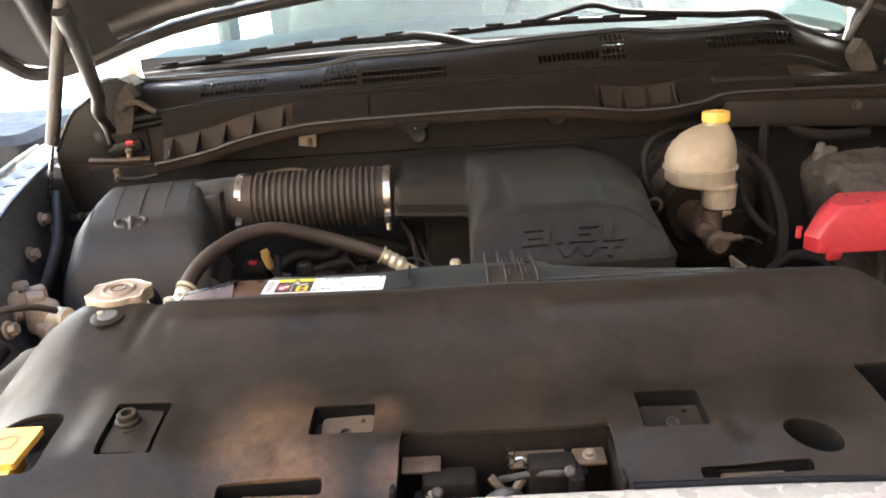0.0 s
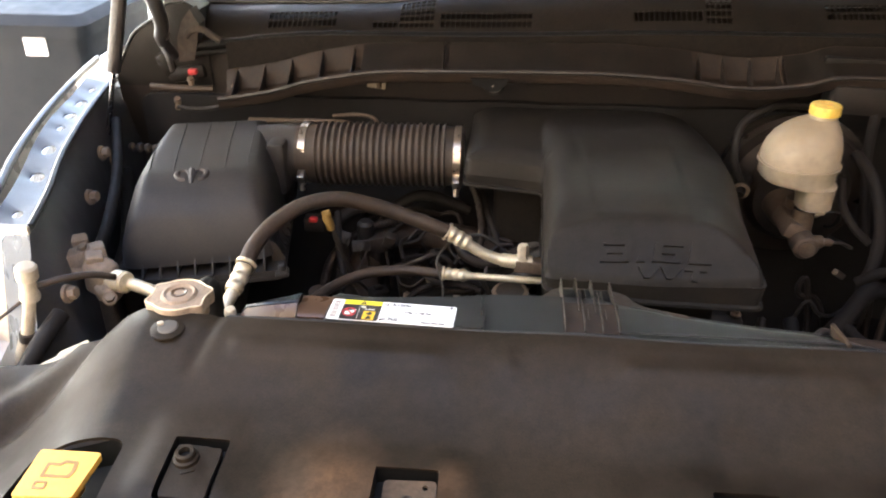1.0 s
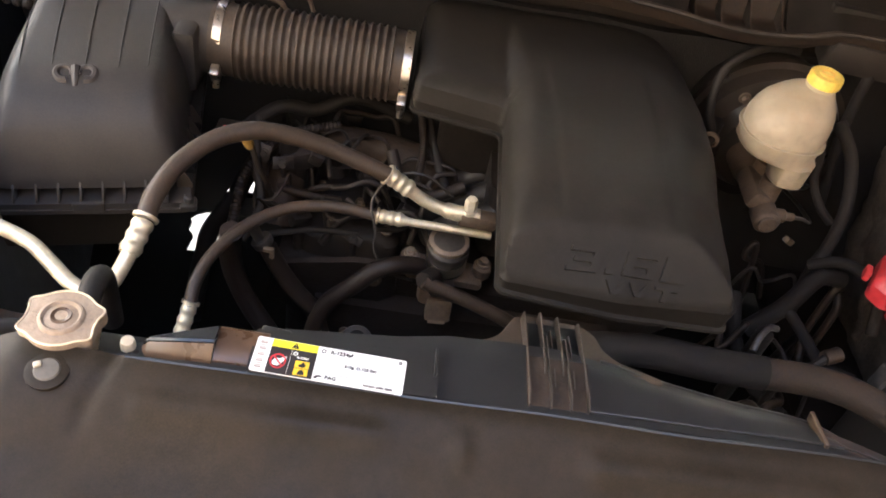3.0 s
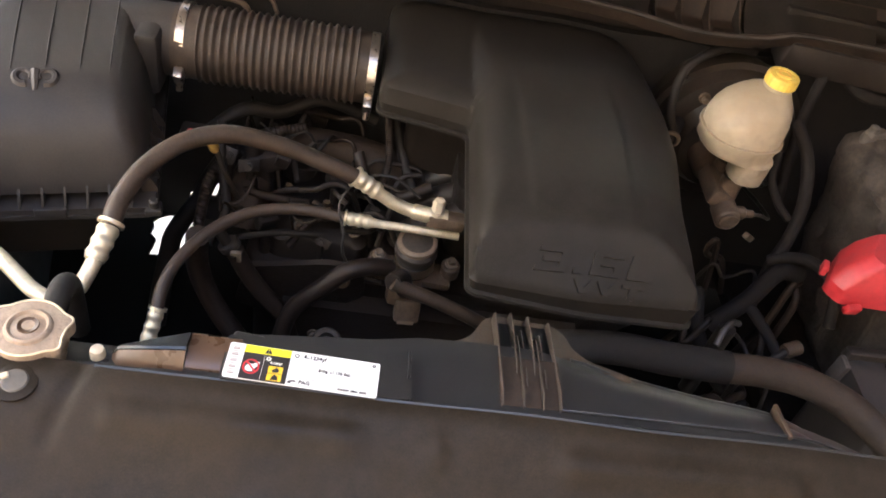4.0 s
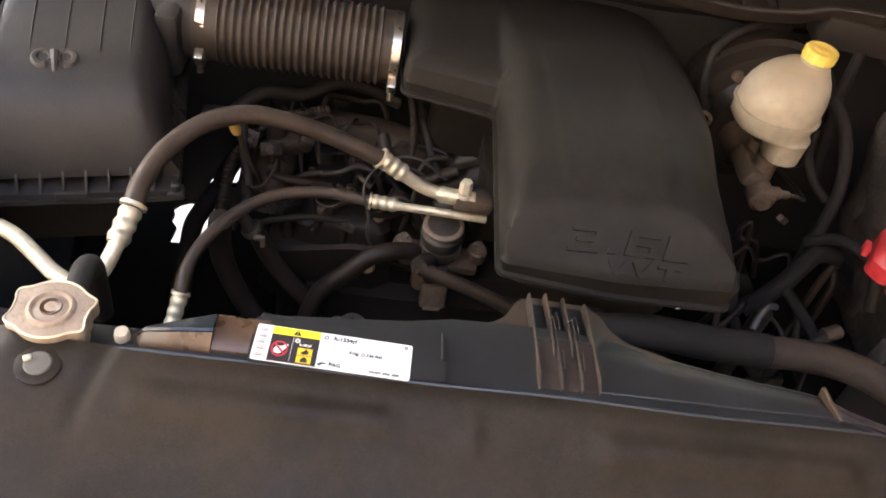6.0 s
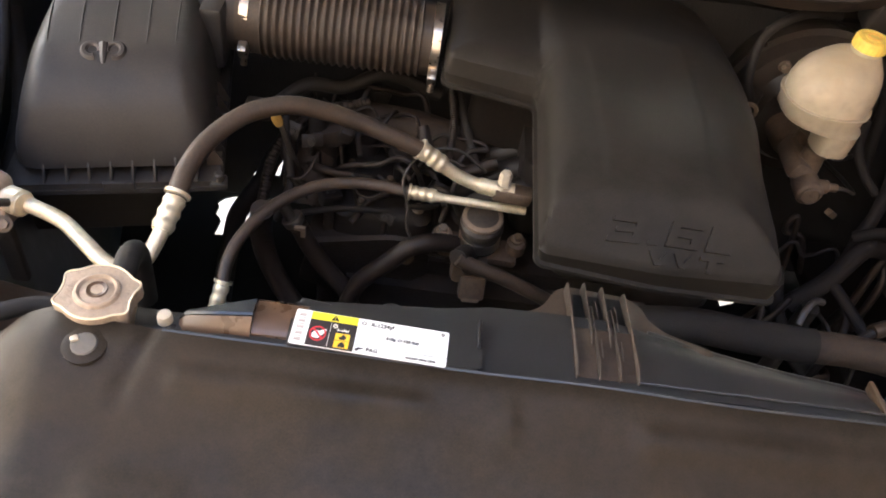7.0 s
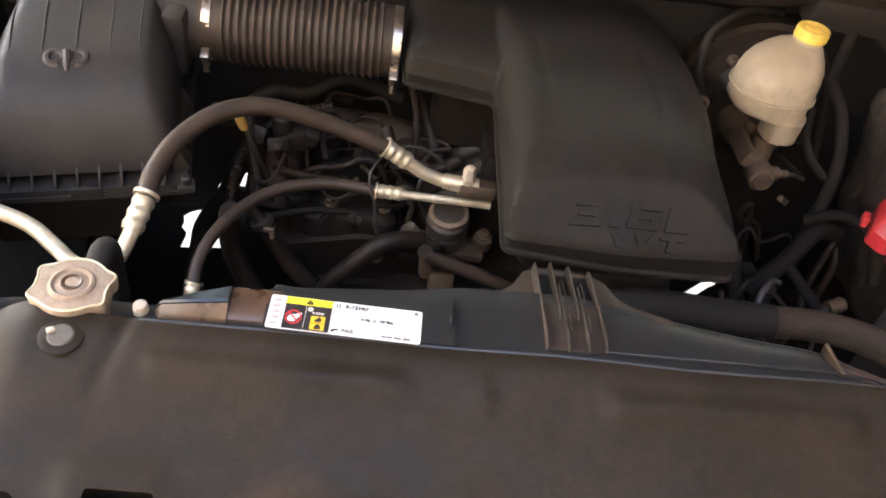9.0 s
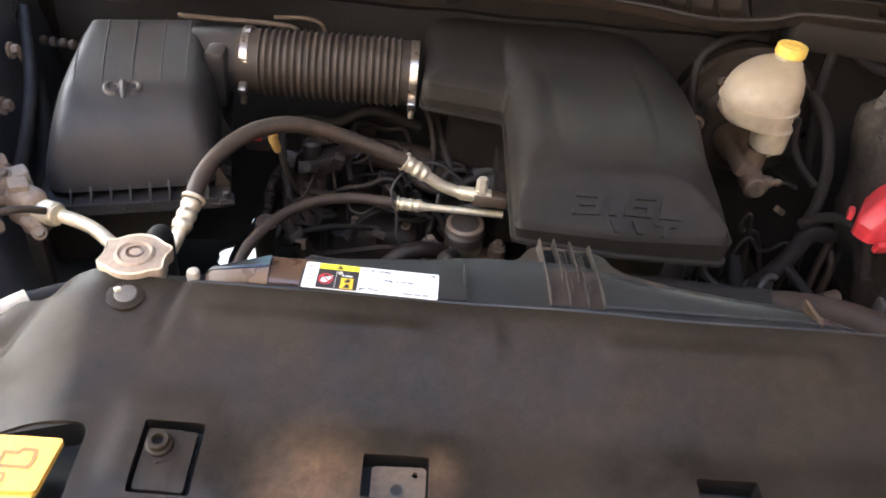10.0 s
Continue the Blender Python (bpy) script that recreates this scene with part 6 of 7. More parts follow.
part("bracket_leg", box((-0.556, 1.0, 0.99), (0.02, 0.012, 0.1), 0.003), M_DARKSTEEL, blk)
sv = thing("service_valve", (-0.60, 0.9, 1.0), "cream capped refrigerant service valve on a pale pipe", "valve")
part("pipe", tube([(-0.592, 0.905, 1.105), (-0.603, 0.900, 1.06), (-0.618, 0.893, 1.02), (-0.63, 0.885, 0.95)], 0.0075, 14, 6), M_CREAM, sv)
part("collar", lathe([(0.011, 0), (0.012, 0.004), (0.010, 0.012), (0.0085, 0.03)], (-0.592, 0.905, 1.100), (0.1, 0, 1), 18), M_CREAM, sv)
part("cap", lathe([(0.0115, 0), (0.0125, 0.002), (0.0125, 0.016), (0.010, 0.019), (0.004, 0.02)], (-0.588, 0.905, 1.128), (0.1, 0, 1), 18), M_CREAM, sv)
part("clip_band", lathe([(0.0095, 0), (0.010, 0.002), (0.010, 0.009), (0.0095, 0.011)], (-0.606, 0.898, 1.045), (0.2, 0, 1), 16), M_DARKSTEEL, sv)
part("wire", tube([(-0.585, 0.91, 1.115), (-0.56, 0.925, 1.118), (-0.535, 0.95, 1.11), (-0.52, 0.97, 1.095)], 0.0045, 10, 6), M_RUBBER, sv)
part("thin_wire", tube([(-0.60, 0.90, 1.10), (-0.625, 0.87, 1.085), (-0.65, 0.83, 1.08)], 0.002, 8, 6), M_RUBBER, sv)
cn = thing("overflow_line", (-0.48, 0.83, 1.05), "black rubber line with a cream plastic tip", "hose")
part("hose", tube([(-0.395, 0.862, 1.060), (-0.425, 0.868, 1.072), (-0.455, 0.860, 1.080), (-0.490, 0.838, 1.082)], 0.0085, 14, 8), M_RUBBER_DARK, cn)
part("tip", tube([(-0.488, 0.839, 1.083), (-0.503, 0.826, 1.081), (-0.525, 0.808, 1.076), (-0.54, 0.797, 1.070)], lambda s: 0.0110 if s < 0.45 else 0.0080, 16, 6), M_CREAM, cn, "cream plastic sleeve")
cv = thing("drain_hose", (-0.59, 0.86, 0.95), "dark curved rubber hose beside the radiator", "hose")
part("hose", tube([(-0.57, 0.92, 1.07), (-0.575, 0.89, 1.06), (-0.59, 0.855, 1.03), (-0.61, 0.835, 0.98), (-0.62, 0.83, 0.90)], 0.011, 12, 8), M_RUBBER_DARK, cv)

rsup = thing("radiator_support", (-0.5, 0.9, 0.6), "rusty brown steel radiator support panel", "panel", kind="structure")
part("panel", sheet(rounded([(-0.66, 0.70), (-0.36, 0.72), (-0.36, 0.86), (-0.42, 0.95), (-0.64, 0.99)], 0.02), lambda u, v: Vector((u, v, 0.985 - 0.10 * (v - 0.8) - 0.12 * max(0.0, -0.5 - u) + 0.004 * math.sin(u * 40))), 0.02, (), 0.004), M_BROWN, rsup)
part("post", box((-0.52, 0.84, 0.77), (0.10, 0.06, 0.42), 0.01), M_APRON, rsup)

# ---- engine ----
eng = thing("engine", (0.0, 1.3, 0.5), "dark oily engine with pipes and castings", "engine")
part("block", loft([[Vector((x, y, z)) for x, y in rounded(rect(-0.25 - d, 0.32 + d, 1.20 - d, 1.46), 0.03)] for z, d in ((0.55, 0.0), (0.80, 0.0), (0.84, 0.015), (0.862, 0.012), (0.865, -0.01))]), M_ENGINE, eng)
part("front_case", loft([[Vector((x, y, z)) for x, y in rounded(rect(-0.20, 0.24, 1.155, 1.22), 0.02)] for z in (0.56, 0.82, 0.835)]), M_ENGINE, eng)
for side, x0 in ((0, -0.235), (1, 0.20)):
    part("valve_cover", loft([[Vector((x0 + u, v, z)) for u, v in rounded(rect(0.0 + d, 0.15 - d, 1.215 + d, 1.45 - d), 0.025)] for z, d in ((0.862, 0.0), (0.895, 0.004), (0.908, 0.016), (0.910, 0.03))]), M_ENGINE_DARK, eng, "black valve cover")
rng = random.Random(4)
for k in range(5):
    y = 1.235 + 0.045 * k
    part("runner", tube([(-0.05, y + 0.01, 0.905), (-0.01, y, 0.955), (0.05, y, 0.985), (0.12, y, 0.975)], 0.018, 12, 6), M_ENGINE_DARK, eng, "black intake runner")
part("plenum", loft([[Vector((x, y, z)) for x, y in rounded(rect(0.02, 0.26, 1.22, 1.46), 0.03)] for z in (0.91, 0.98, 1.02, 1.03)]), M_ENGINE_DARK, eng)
for x, y, z, ax in ((-0.19, 1.235, 0.912, (0, 0, 1)), (-0.11, 1.235, 0.912, (0, 0, 1)), (-0.215, 1.31, 0.912, (0, 0, 1)), (-0.10, 1.32, 0.912, (0, 0, 1)), (-0.23, 1.19, 0.82, (0, -1, 0.2)), (-0.15, 1.15, 0.78, (0, -1, 0.2)),
                    (-0.06, 1.15, 0.74, (0, -1, 0.2)), (0.11, 1.15, 0.80, (0, -1, 0.2)), (0.22, 1.235, 0.912, (0, 0, 1)), (0.33, 1.235, 0.912, (0, 0, 1)), (-0.155, 1.27, 0.925, (0, 0, 1))):
    part("bolt", bolt((x, y, z), 0.0055, 0.011, ax), M_STEEL, eng)
part("oil_filler", lathe([(0.026, 0), (0.026, 0.018), (0.022, 0.024), (0.008, 0.025)], (-0.205, 1.36, 0.908), (0, 0, 1), 12), M_ENGINE_DARK, eng)
# tensioner plate, pulley and belt in front
part("bracket_plate", sheet(rounded([(-0.27, 0.80), (-0.25, 0.905), (-0.14, 0.94), (-0.09, 0.935), (-0.085, 0.86), (-0.14, 0.80), (-0.20, 0.765)], 0.012), lambda u, v: Vector((u, 1.165 - 0.25 * (v - 0.85), v)), 0.02, [disc(-0.118, 0.905, 0.010), disc(-0.23, 0.85, 0.008)], 0.010, down=(0, 1, 0), fine=0.01), M_ENGINE, eng, "cast accessory bracket")
part("plate_bolt", bolt((-0.118, 1.148, 0.905), 0.007, 0.010, (0, -1, 0.25)), M_STEEL, eng)
for x, z, r in ((-0.205, 0.74, 0.045), (-0.06, 0.70, 0.065), (0.14, 0.74, 0.05)):
    pu = part("pulley", lathe([(r * 0.3, -0.012), (r * 0.85, -0.012), (r, -0.010), (r * 0.96, -0.004), (r, 0.0), (r * 0.96, 0.004), (r, 0.010), (r * 0.85, 0.012), (r * 0.3, 0.012)], (x, 1.10, z), (0, 1, 0), 30), M_DARKSTEEL, eng)
    part("pulley_bolt", bolt((x, 1.088, z), 0.008, 0.01, (0, -1, 0)), M_STEEL, pu)
part("belt", tube([(-0.255, 1.10, 0.745), (-0.20, 1.10, 0.79), (-0.06, 1.10, 0.768), (0.14, 1.10, 0.793), (0.195, 1.10, 0.74)], 0.005, 8, 6), M_SEAL, eng)
TRAY_HOLES = [rounded([(-0.484, 1.459), (-0.396, 1.467), (-0.404, 1.50), (-0.410, 1.535), (-0.424, 1.574), (-0.470, 1.572), (-0.488, 1.562), (-0.498, 1.548), (-0.492, 1.535), (-0.494, 1.515), (-0.480, 1.500)], 0.004), rounded([(-0.415, 1.615), (-0.400, 1.615), (-0.388, 1.70), (-0.406, 1.70)], 0.002), rounded([(-0.468, 1.605), (-0.434, 1.605), (-0.430, 1.69), (-0.462, 1.69)], 0.002),
              [(0.506, 1.443), (0.534, 1.455), (0.568, 1.482), (0.592, 1.497), (0.594, 1.509), (0.560, 1.501), (0.524, 1.472), (0.505, 1.459)]]
part("undertray", sheet(rect(-0.72, 0.76, 0.60, 1.90), lambda u, v: Vector((u, v, 0.57 + 0.004 * math.sin(u * 9) * math.sin(v * 8))), 0.05, TRAY_HOLES, 0.006, fine=0.02), material("matt_undertray_plastic", (0.008, 0.0072, 0.0065), 0.9, spec=0.03, bump=0.1), eng, "black plastic undertray with openings")

duct = thing("coolant_duct", (-0.16, 1.37, 0.9), "brown dusty thick rubber duct over the engine", "hose")
part("hose", tube([(-0.268, 1.225, 0.905), (-0.266, 1.25, 0.930), (-0.262, 1.30, 0.946), (-0.240, 1.35, 0.952), (-0.205, 1.379, 0.952), (-0.145, 1.379, 0.950), (-0.10, 1.368, 0.948), (-0.05, 1.352, 0.942), (-0.01, 1.34, 0.93)], lambda s: 0.0265 + 0.003 * math.sin(s * 9), 16, 8), M_DUCT, duct)


def hose(name, pts, r, mat, label, cat="hose", n=8, group=""):
    return single(name, tube(pts, r, 12, n), mat, label, cat, group)


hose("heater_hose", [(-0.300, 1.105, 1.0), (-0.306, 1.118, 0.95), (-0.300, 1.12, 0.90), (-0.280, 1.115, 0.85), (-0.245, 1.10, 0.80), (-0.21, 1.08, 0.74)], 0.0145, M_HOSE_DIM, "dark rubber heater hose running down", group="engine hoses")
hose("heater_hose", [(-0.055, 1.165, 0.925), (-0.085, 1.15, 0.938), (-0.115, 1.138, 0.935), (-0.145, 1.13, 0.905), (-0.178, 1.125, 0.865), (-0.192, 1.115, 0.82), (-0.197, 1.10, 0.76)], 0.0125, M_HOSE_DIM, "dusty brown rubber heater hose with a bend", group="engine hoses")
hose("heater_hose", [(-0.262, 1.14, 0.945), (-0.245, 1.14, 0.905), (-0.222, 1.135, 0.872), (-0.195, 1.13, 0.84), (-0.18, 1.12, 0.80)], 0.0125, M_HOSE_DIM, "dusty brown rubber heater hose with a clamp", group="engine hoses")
hose("heater_hose", [(-0.345, 1.495, 0.80), (-0.376, 1.497, 0.74), (-0.394, 1.497, 0.69), (-0.414, 1.468, 0.668), (-0.427, 1.430, 0.655), (-0.426, 1.392, 0.645), (-0.424, 1.34, 0.63), (-0.42, 1.27, 0.60)], 0.0168, M_RUBBER_DARK, "thick dark heater hose beside the air box", group="engine hoses")
sc = thing("spring_clamp", (-0.268, 1.138, 0.945), "dull steel spring clamp on a heater hose", "clamp")
part("band", lathe([(0.0135, 0), (0.0142, 0.001), (0.0142, 0.010), (0.0135, 0.011)], (-0.266, 1.14, 0.950), (-0.5, 0, 0.8), 20), M_DARKSTEEL, sc)
part("ears", join(box((-0.258, 1.126, 0.955), (0.014, 0.006, 0.006), 0.001), box((-0.254, 1.127, 0.946), (0.006, 0.006, 0.012), 0.001)), M_STEEL, sc)
part("pipe_stub", tube([(-0.271, 1.14, 0.955), (-0.286, 1.142, 0.985)], 0.0075, 14, 4), M_DARKSTEEL, sc)
hose("coolant_pipe", [(-0.052, 1.120, 0.945), (-0.03, 1.119, 0.936), (0.01, 1.116, 0.924), (0.055, 1.113, 0.906), (0.10, 1.11, 0.885)], 0.0098, M_RUBBER, "dusty brown coolant pipe below the resonator", group="engine hoses")
hose("vacuum_line", [(-0.315, 1.30, 0.93), (-0.29, 1.27, 0.905), (-0.255, 1.26, 0.925), (-0.215, 1.26, 0.955), (-0.17, 1.26, 0.965)], 0.0048, M_HOSE_DIM, "thin dusty vacuum line over the engine", group="engine hoses")
hose("sensor_wire", [(-0.125, 1.16, 0.985), (-0.135, 1.18, 1.02), (-0.11, 1.21, 1.04), (-0.07, 1.215, 1.045), (-0.03, 1.21, 1.02)], 0.0019, M_SEAL, "thin black sensor wire looping past the hose", "wire", group="engine wires")
hose("sensor_wire", [(-0.125, 1.16, 0.985), (-0.122, 1.15, 0.955), (-0.10, 1.145, 0.925), (-0.065, 1.16, 0.90)], 0.0019, M_SEAL, "thin black sensor wire looping past the pump", "wire", group="engine wires")
hose("wiring_harness", [(-0.34, 1.33, 0.98), (-0.29, 1.36, 1.01), (-0.24, 1.38, 1.0), (-0.18, 1.40, 1.02), (-0.10, 1.41, 0.99)], 0.010, M_RUBBER_DARK, "taped black wiring harness below the intake hose", "wiring", group="wiring")
hose("wiring_harness", [(-0.08, 1.40, 1.03), (-0.06, 1.34, 1.0), (-0.04, 1.30, 0.97), (-0.02, 1.27, 0.95)], 0.007, M_RUBBER_DARK, "taped black wiring harness beside the resonator", "wiring", group="wiring")
hose("wiring_harness", [(-0.30, 1.16, 0.93), (-0.285, 1.20, 0.96), (-0.30, 1.25, 1.0), (-0.31, 1.30, 1.03)], 0.006, M_RUBBER_DARK, "taped black wiring harness beside the air box", "wiring", group="wiring")

# coil pack and connectors under the intake hose
coil = thing("ignition_coil", (-0.245, 1.28, 0.95), "dusty brown ignition coil with a bolt", "ignition coil")
part("body", box((-0.250, 1.285, 0.985), (0.045, 0.032, 0.03), 0.006, (0, -10, 15)), M_ENGINE, coil)
part("tower", lathe([(0.014, 0), (0.014, 0.03), (0.010, 0.035)], (-0.262, 1.285, 0.99), (0, 0, 1), 16), M_ENGINE_DARK, coil)
part("connector", box((-0.222, 1.278, 0.995), (0.02, 0.018, 0.022), 0.004, (10, 20, 0)), M_ENGINE, coil)
part("stem", lathe([(0.016, 0), (0.016, 0.1)], (-0.25, 1.285, 0.88), (0, 0, 1), 14), M_ENGINE_DARK, coil)
dip = thing("yellow_dipstick", (-0.306, 1.222, 1.03), "small yellow plastic dipstick handle", "dipstick")
part("handle", join(lathe([(0.0055, 0), (0.007, 0.006), (0.007, 0.022), (0.005, 0.027)], (-0.302, 1.222, 1.040), (-0.35, 0, 1), 14), box((-0.309, 1.222, 1.067), (0.014, 0.006, 0.012), 0.003, (0, -20, 0))), M_DULL_YELLOW, dip)
part("tube", tube([(-0.301, 1.222, 1.045), (-0.29, 1.225, 1.0), (-0.27, 1.24, 0.93)], 0.004, 10, 5), M_DARKSTEEL, dip)
red = thing("red_connector_lock", (-0.335, 1.25, 1.03), "small red connector lock below the intake hose", "connector")
part("lock", box((-0.338, 1.251, 1.041), (0.014, 0.010, 0.007), 0.002), M_RED, red)
part("body", box((-0.338, 1.262, 1.030), (0.034, 0.024, 0.024), 0.004), M_ENGINE_DARK, red)
part("lead", tube([(-0.338, 1.272, 1.03), (-0.335, 1.30, 1.01), (-0.33, 1.33, 0.98)], 0.006, 8, 5), M_RUBBER_DARK, red)

# compressor-side housing with bolts, below the two pipes
tp = thing("oil_pump_housing", (-0.03, 1.18, 0.86), "dusty aluminium pump housing with two cream capped bolts", "housing")
part("drum", lathe([(0.022, 0), (0.027, 0.004), (0.027, 0.03), (0.029, 0.034), (0.029, 0.046), (0.025, 0.050), (0.025, 0.058), (0.012, 0.060)], (-0.022, 1.182, 0.915), (-0.05, -0.1, 1), 28), M_DARKSTEEL, tp)
part("rim", lathe([(0.0255, 0.0505), (0.0275, 0.052), (0.0275, 0.0575), (0.0245, 0.0595), (0.0215, 0.0595), (0.0215, 0.054)], (-0.022, 1.182, 0.915), (-0.05, -0.1, 1), 28), M_STEEL, tp, "worn machined rim")
part("dark_band", lathe([(0.0292, 0.035), (0.0296, 0.036), (0.0296, 0.045), (0.0292, 0.046)], (-0.022, 1.182, 0.915), (-0.05, -0.1, 1), 28), M_DARKSTEEL, tp, "dark stamped band")
part("band", lathe([(0.0278, 0.008), (0.0284, 0.009), (0.0284, 0.024), (0.0278, 0.025)], (-0.022, 1.182, 0.915), (-0.05, -0.1, 1), 28), M_CLAMP, tp, "bright band")
part("flange", join(box((-0.022, 1.182, 0.905), (0.11, 0.04, 0.016), 0.006, (6, 4, 0)), box((-0.03, 1.165, 0.885), (0.05, 0.03, 0.05), 0.010)), M_MASTER, tp)
for x, y, z in ((-0.073, 1.188, 0.905), (0.030, 1.186, 0.908)):
    bb = part("bolt_boss", lathe([(0.0135, 0), (0.0135, 0.018), (0.011, 0.020)], (x, y, z), (0, -0.1, 1), 18), M_MASTER, tp, "pale dusty bolt boss")
    part("bolt", bolt((x, y, z + 0.02), 0.0062, 0.009, (0, -0.1, 1)), M_STEEL, bb)
part("plug", box((-0.022, 1.150, 0.862), (0.036, 0.022, 0.036), 0.004, (-20, 0, 3)), M_MASTER, tp, "grey sensor plug")
part("plug_tag", box((-0.022, 1.138, 0.856), (0.024, 0.003, 0.022), 0.001, (-20, 0, 3)), M_STEEL, tp)
part("neck", tube([(-0.03, 1.16, 0.89), (-0.04, 1.14, 0.935), (-0.052, 1.12, 0.945)], 0.013, 12, 5), M_ENGINE, tp)
cup = thing("filler_ring", (-0.128, 1.05, 0.87), "small dusty steel ring behind the shroud", "ring")
part("ring", lathe([(0.020, 0), (0.020, 0.026), (0.017, 0.03), (0.011, 0.03), (0.010, 0.02)], (-0.128, 1.05, 0.878), (0, -0.3, 1), 20), M_ENGINE, cup)
part("stalk", lathe([(0.012, 0), (0.012, 0.12)], (-0.128, 1.05, 0.76), (0, 0, 1), 12), M_ENGINE_DARK, cup)

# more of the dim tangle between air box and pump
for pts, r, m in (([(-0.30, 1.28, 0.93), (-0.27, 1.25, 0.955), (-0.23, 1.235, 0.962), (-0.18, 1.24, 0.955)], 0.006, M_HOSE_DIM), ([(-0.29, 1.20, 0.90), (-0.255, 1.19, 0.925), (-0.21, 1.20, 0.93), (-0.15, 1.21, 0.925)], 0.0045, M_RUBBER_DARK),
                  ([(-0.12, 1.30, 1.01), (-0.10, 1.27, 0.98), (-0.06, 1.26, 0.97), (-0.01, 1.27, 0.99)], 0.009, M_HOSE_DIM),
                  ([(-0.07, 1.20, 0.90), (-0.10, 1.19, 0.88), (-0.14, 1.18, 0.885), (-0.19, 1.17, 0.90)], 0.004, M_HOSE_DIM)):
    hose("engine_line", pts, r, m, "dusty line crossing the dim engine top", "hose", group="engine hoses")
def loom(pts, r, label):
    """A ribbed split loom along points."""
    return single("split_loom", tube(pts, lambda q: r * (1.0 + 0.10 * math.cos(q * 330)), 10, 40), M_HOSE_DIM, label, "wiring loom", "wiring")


loom([(-0.33, 1.19, 0.86), (-0.325, 1.22, 0.92), (-0.315, 1.27, 0.965), (-0.27, 1.33, 0.985), (-0.20, 1.36, 0.995)], 0.0075, "dusty ribbed wiring loom beside the engine")
loom([(-0.20, 1.20, 0.905), (-0.17, 1.225, 0.935), (-0.12, 1.235, 0.945), (-0.07, 1.225, 0.94)], 0.0055, "dusty ribbed wiring loom over the valve cover")
loom([(-0.10, 1.42, 1.04), (-0.085, 1.37, 1.03), (-0.075, 1.32, 1.0), (-0.08, 1.27, 0.965)], 0.006, "dusty ribbed wiring loom beside the resonator")
for x, y, z, sx_, sz_, rz_ in ((-0.265, 1.255, 0.995, 0.030, 0.018, 25), (-0.292, 1.262, 1.002, 0.018, 0.024, -10), (-0.06, 1.335, 0.985, 0.028, 0.02, 40), (-0.155, 1.205, 0.92, 0.03, 0.014, -25)):
    tab = thing("engine_bracket", (x, y, z), "small dusty steel bracket on the engine", "bracket", "engine brackets")
    part("plate", box((x, y, z), (sx_, 0.004, sz_), 0.0015, (-30, 8, rz_)), M_ENGINE, tab)
    part("bolt", bolt((x, y - 0.003, z + 0.001), 0.0045, 0.007, (0, -1, 0.6)), M_ENGINE, tab)
    part("foot", box((x, y + 0.008, z - 0.03), (0.008, 0.008, 0.06), 0.002, (0, 0, rz_)), M_ENGINE, tab)
for x, y, z, rz_ in ((-0.145, 1.30, 0.955, 20), (-0.085, 1.255, 0.935, -15), (-0.235, 1.225, 0.925, 40), (-0.19, 1.42, 0.97, 10)):
    cnr = thing("plug_connector", (x, y, z), "small dark wiring plug on the engine", "connector", "engine connectors")
    part("body", box((x, y, z), (0.032, 0.022, 0.020), 0.004, (8, 12, rz_)), M_ENGINE_DARK, cnr)
    part("latch", box((x, y, z + 0.012), (0.014, 0.010, 0.005), 0.0015, (8, 12, rz_)), M_ENGINE, cnr)
    part("stem", lathe([(0.008, 0), (0.008, 0.06)], (x, y, z - 0.06), (0, 0, 1), 10), M_ENGINE, cnr)

rng = random.Random(11)
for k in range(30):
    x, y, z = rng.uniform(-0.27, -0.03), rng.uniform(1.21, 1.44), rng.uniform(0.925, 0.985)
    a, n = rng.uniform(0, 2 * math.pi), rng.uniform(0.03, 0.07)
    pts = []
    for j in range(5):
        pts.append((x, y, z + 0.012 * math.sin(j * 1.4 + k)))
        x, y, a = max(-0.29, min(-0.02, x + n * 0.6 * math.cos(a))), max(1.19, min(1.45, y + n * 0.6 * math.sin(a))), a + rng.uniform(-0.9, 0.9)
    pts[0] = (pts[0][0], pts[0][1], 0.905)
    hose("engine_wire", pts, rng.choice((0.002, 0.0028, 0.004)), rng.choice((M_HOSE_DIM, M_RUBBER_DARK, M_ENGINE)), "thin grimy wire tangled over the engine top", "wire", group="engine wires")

rng = random.Random(23)
for k in range(10):
    x, y, z = rng.uniform(0.40, 0.53), rng.uniform(1.03, 1.27), rng.uniform(0.86, 0.95)
    a, n = rng.uniform(0, 2 * math.pi), rng.uniform(0.03, 0.06)
    pts = []
    for j in range(6):
        pts.append((x, y, z + 0.016 * math.sin(j * 1.3 + k)))
        x, y, a = max(0.37, min(0.55, x + n * 0.6 * math.cos(a))), max(1.02, min(1.29, y + n * 0.6 * math.sin(a))), a + rng.uniform(-0.9, 0.9)
    pts[0] = (pts[0][0], pts[0][1], 0.80)
    pts[-1] = (pts[-1][0], pts[-1][1], 0.84)
    hose("engine_wire", pts, rng.choice((0.003, 0.0045, 0.006)), rng.choice((M_HOSE_DIM, M_RUBBER_DARK, M_ENGINE)), "thin dusty wire tangled beside the battery", "wire", group="engine wires")

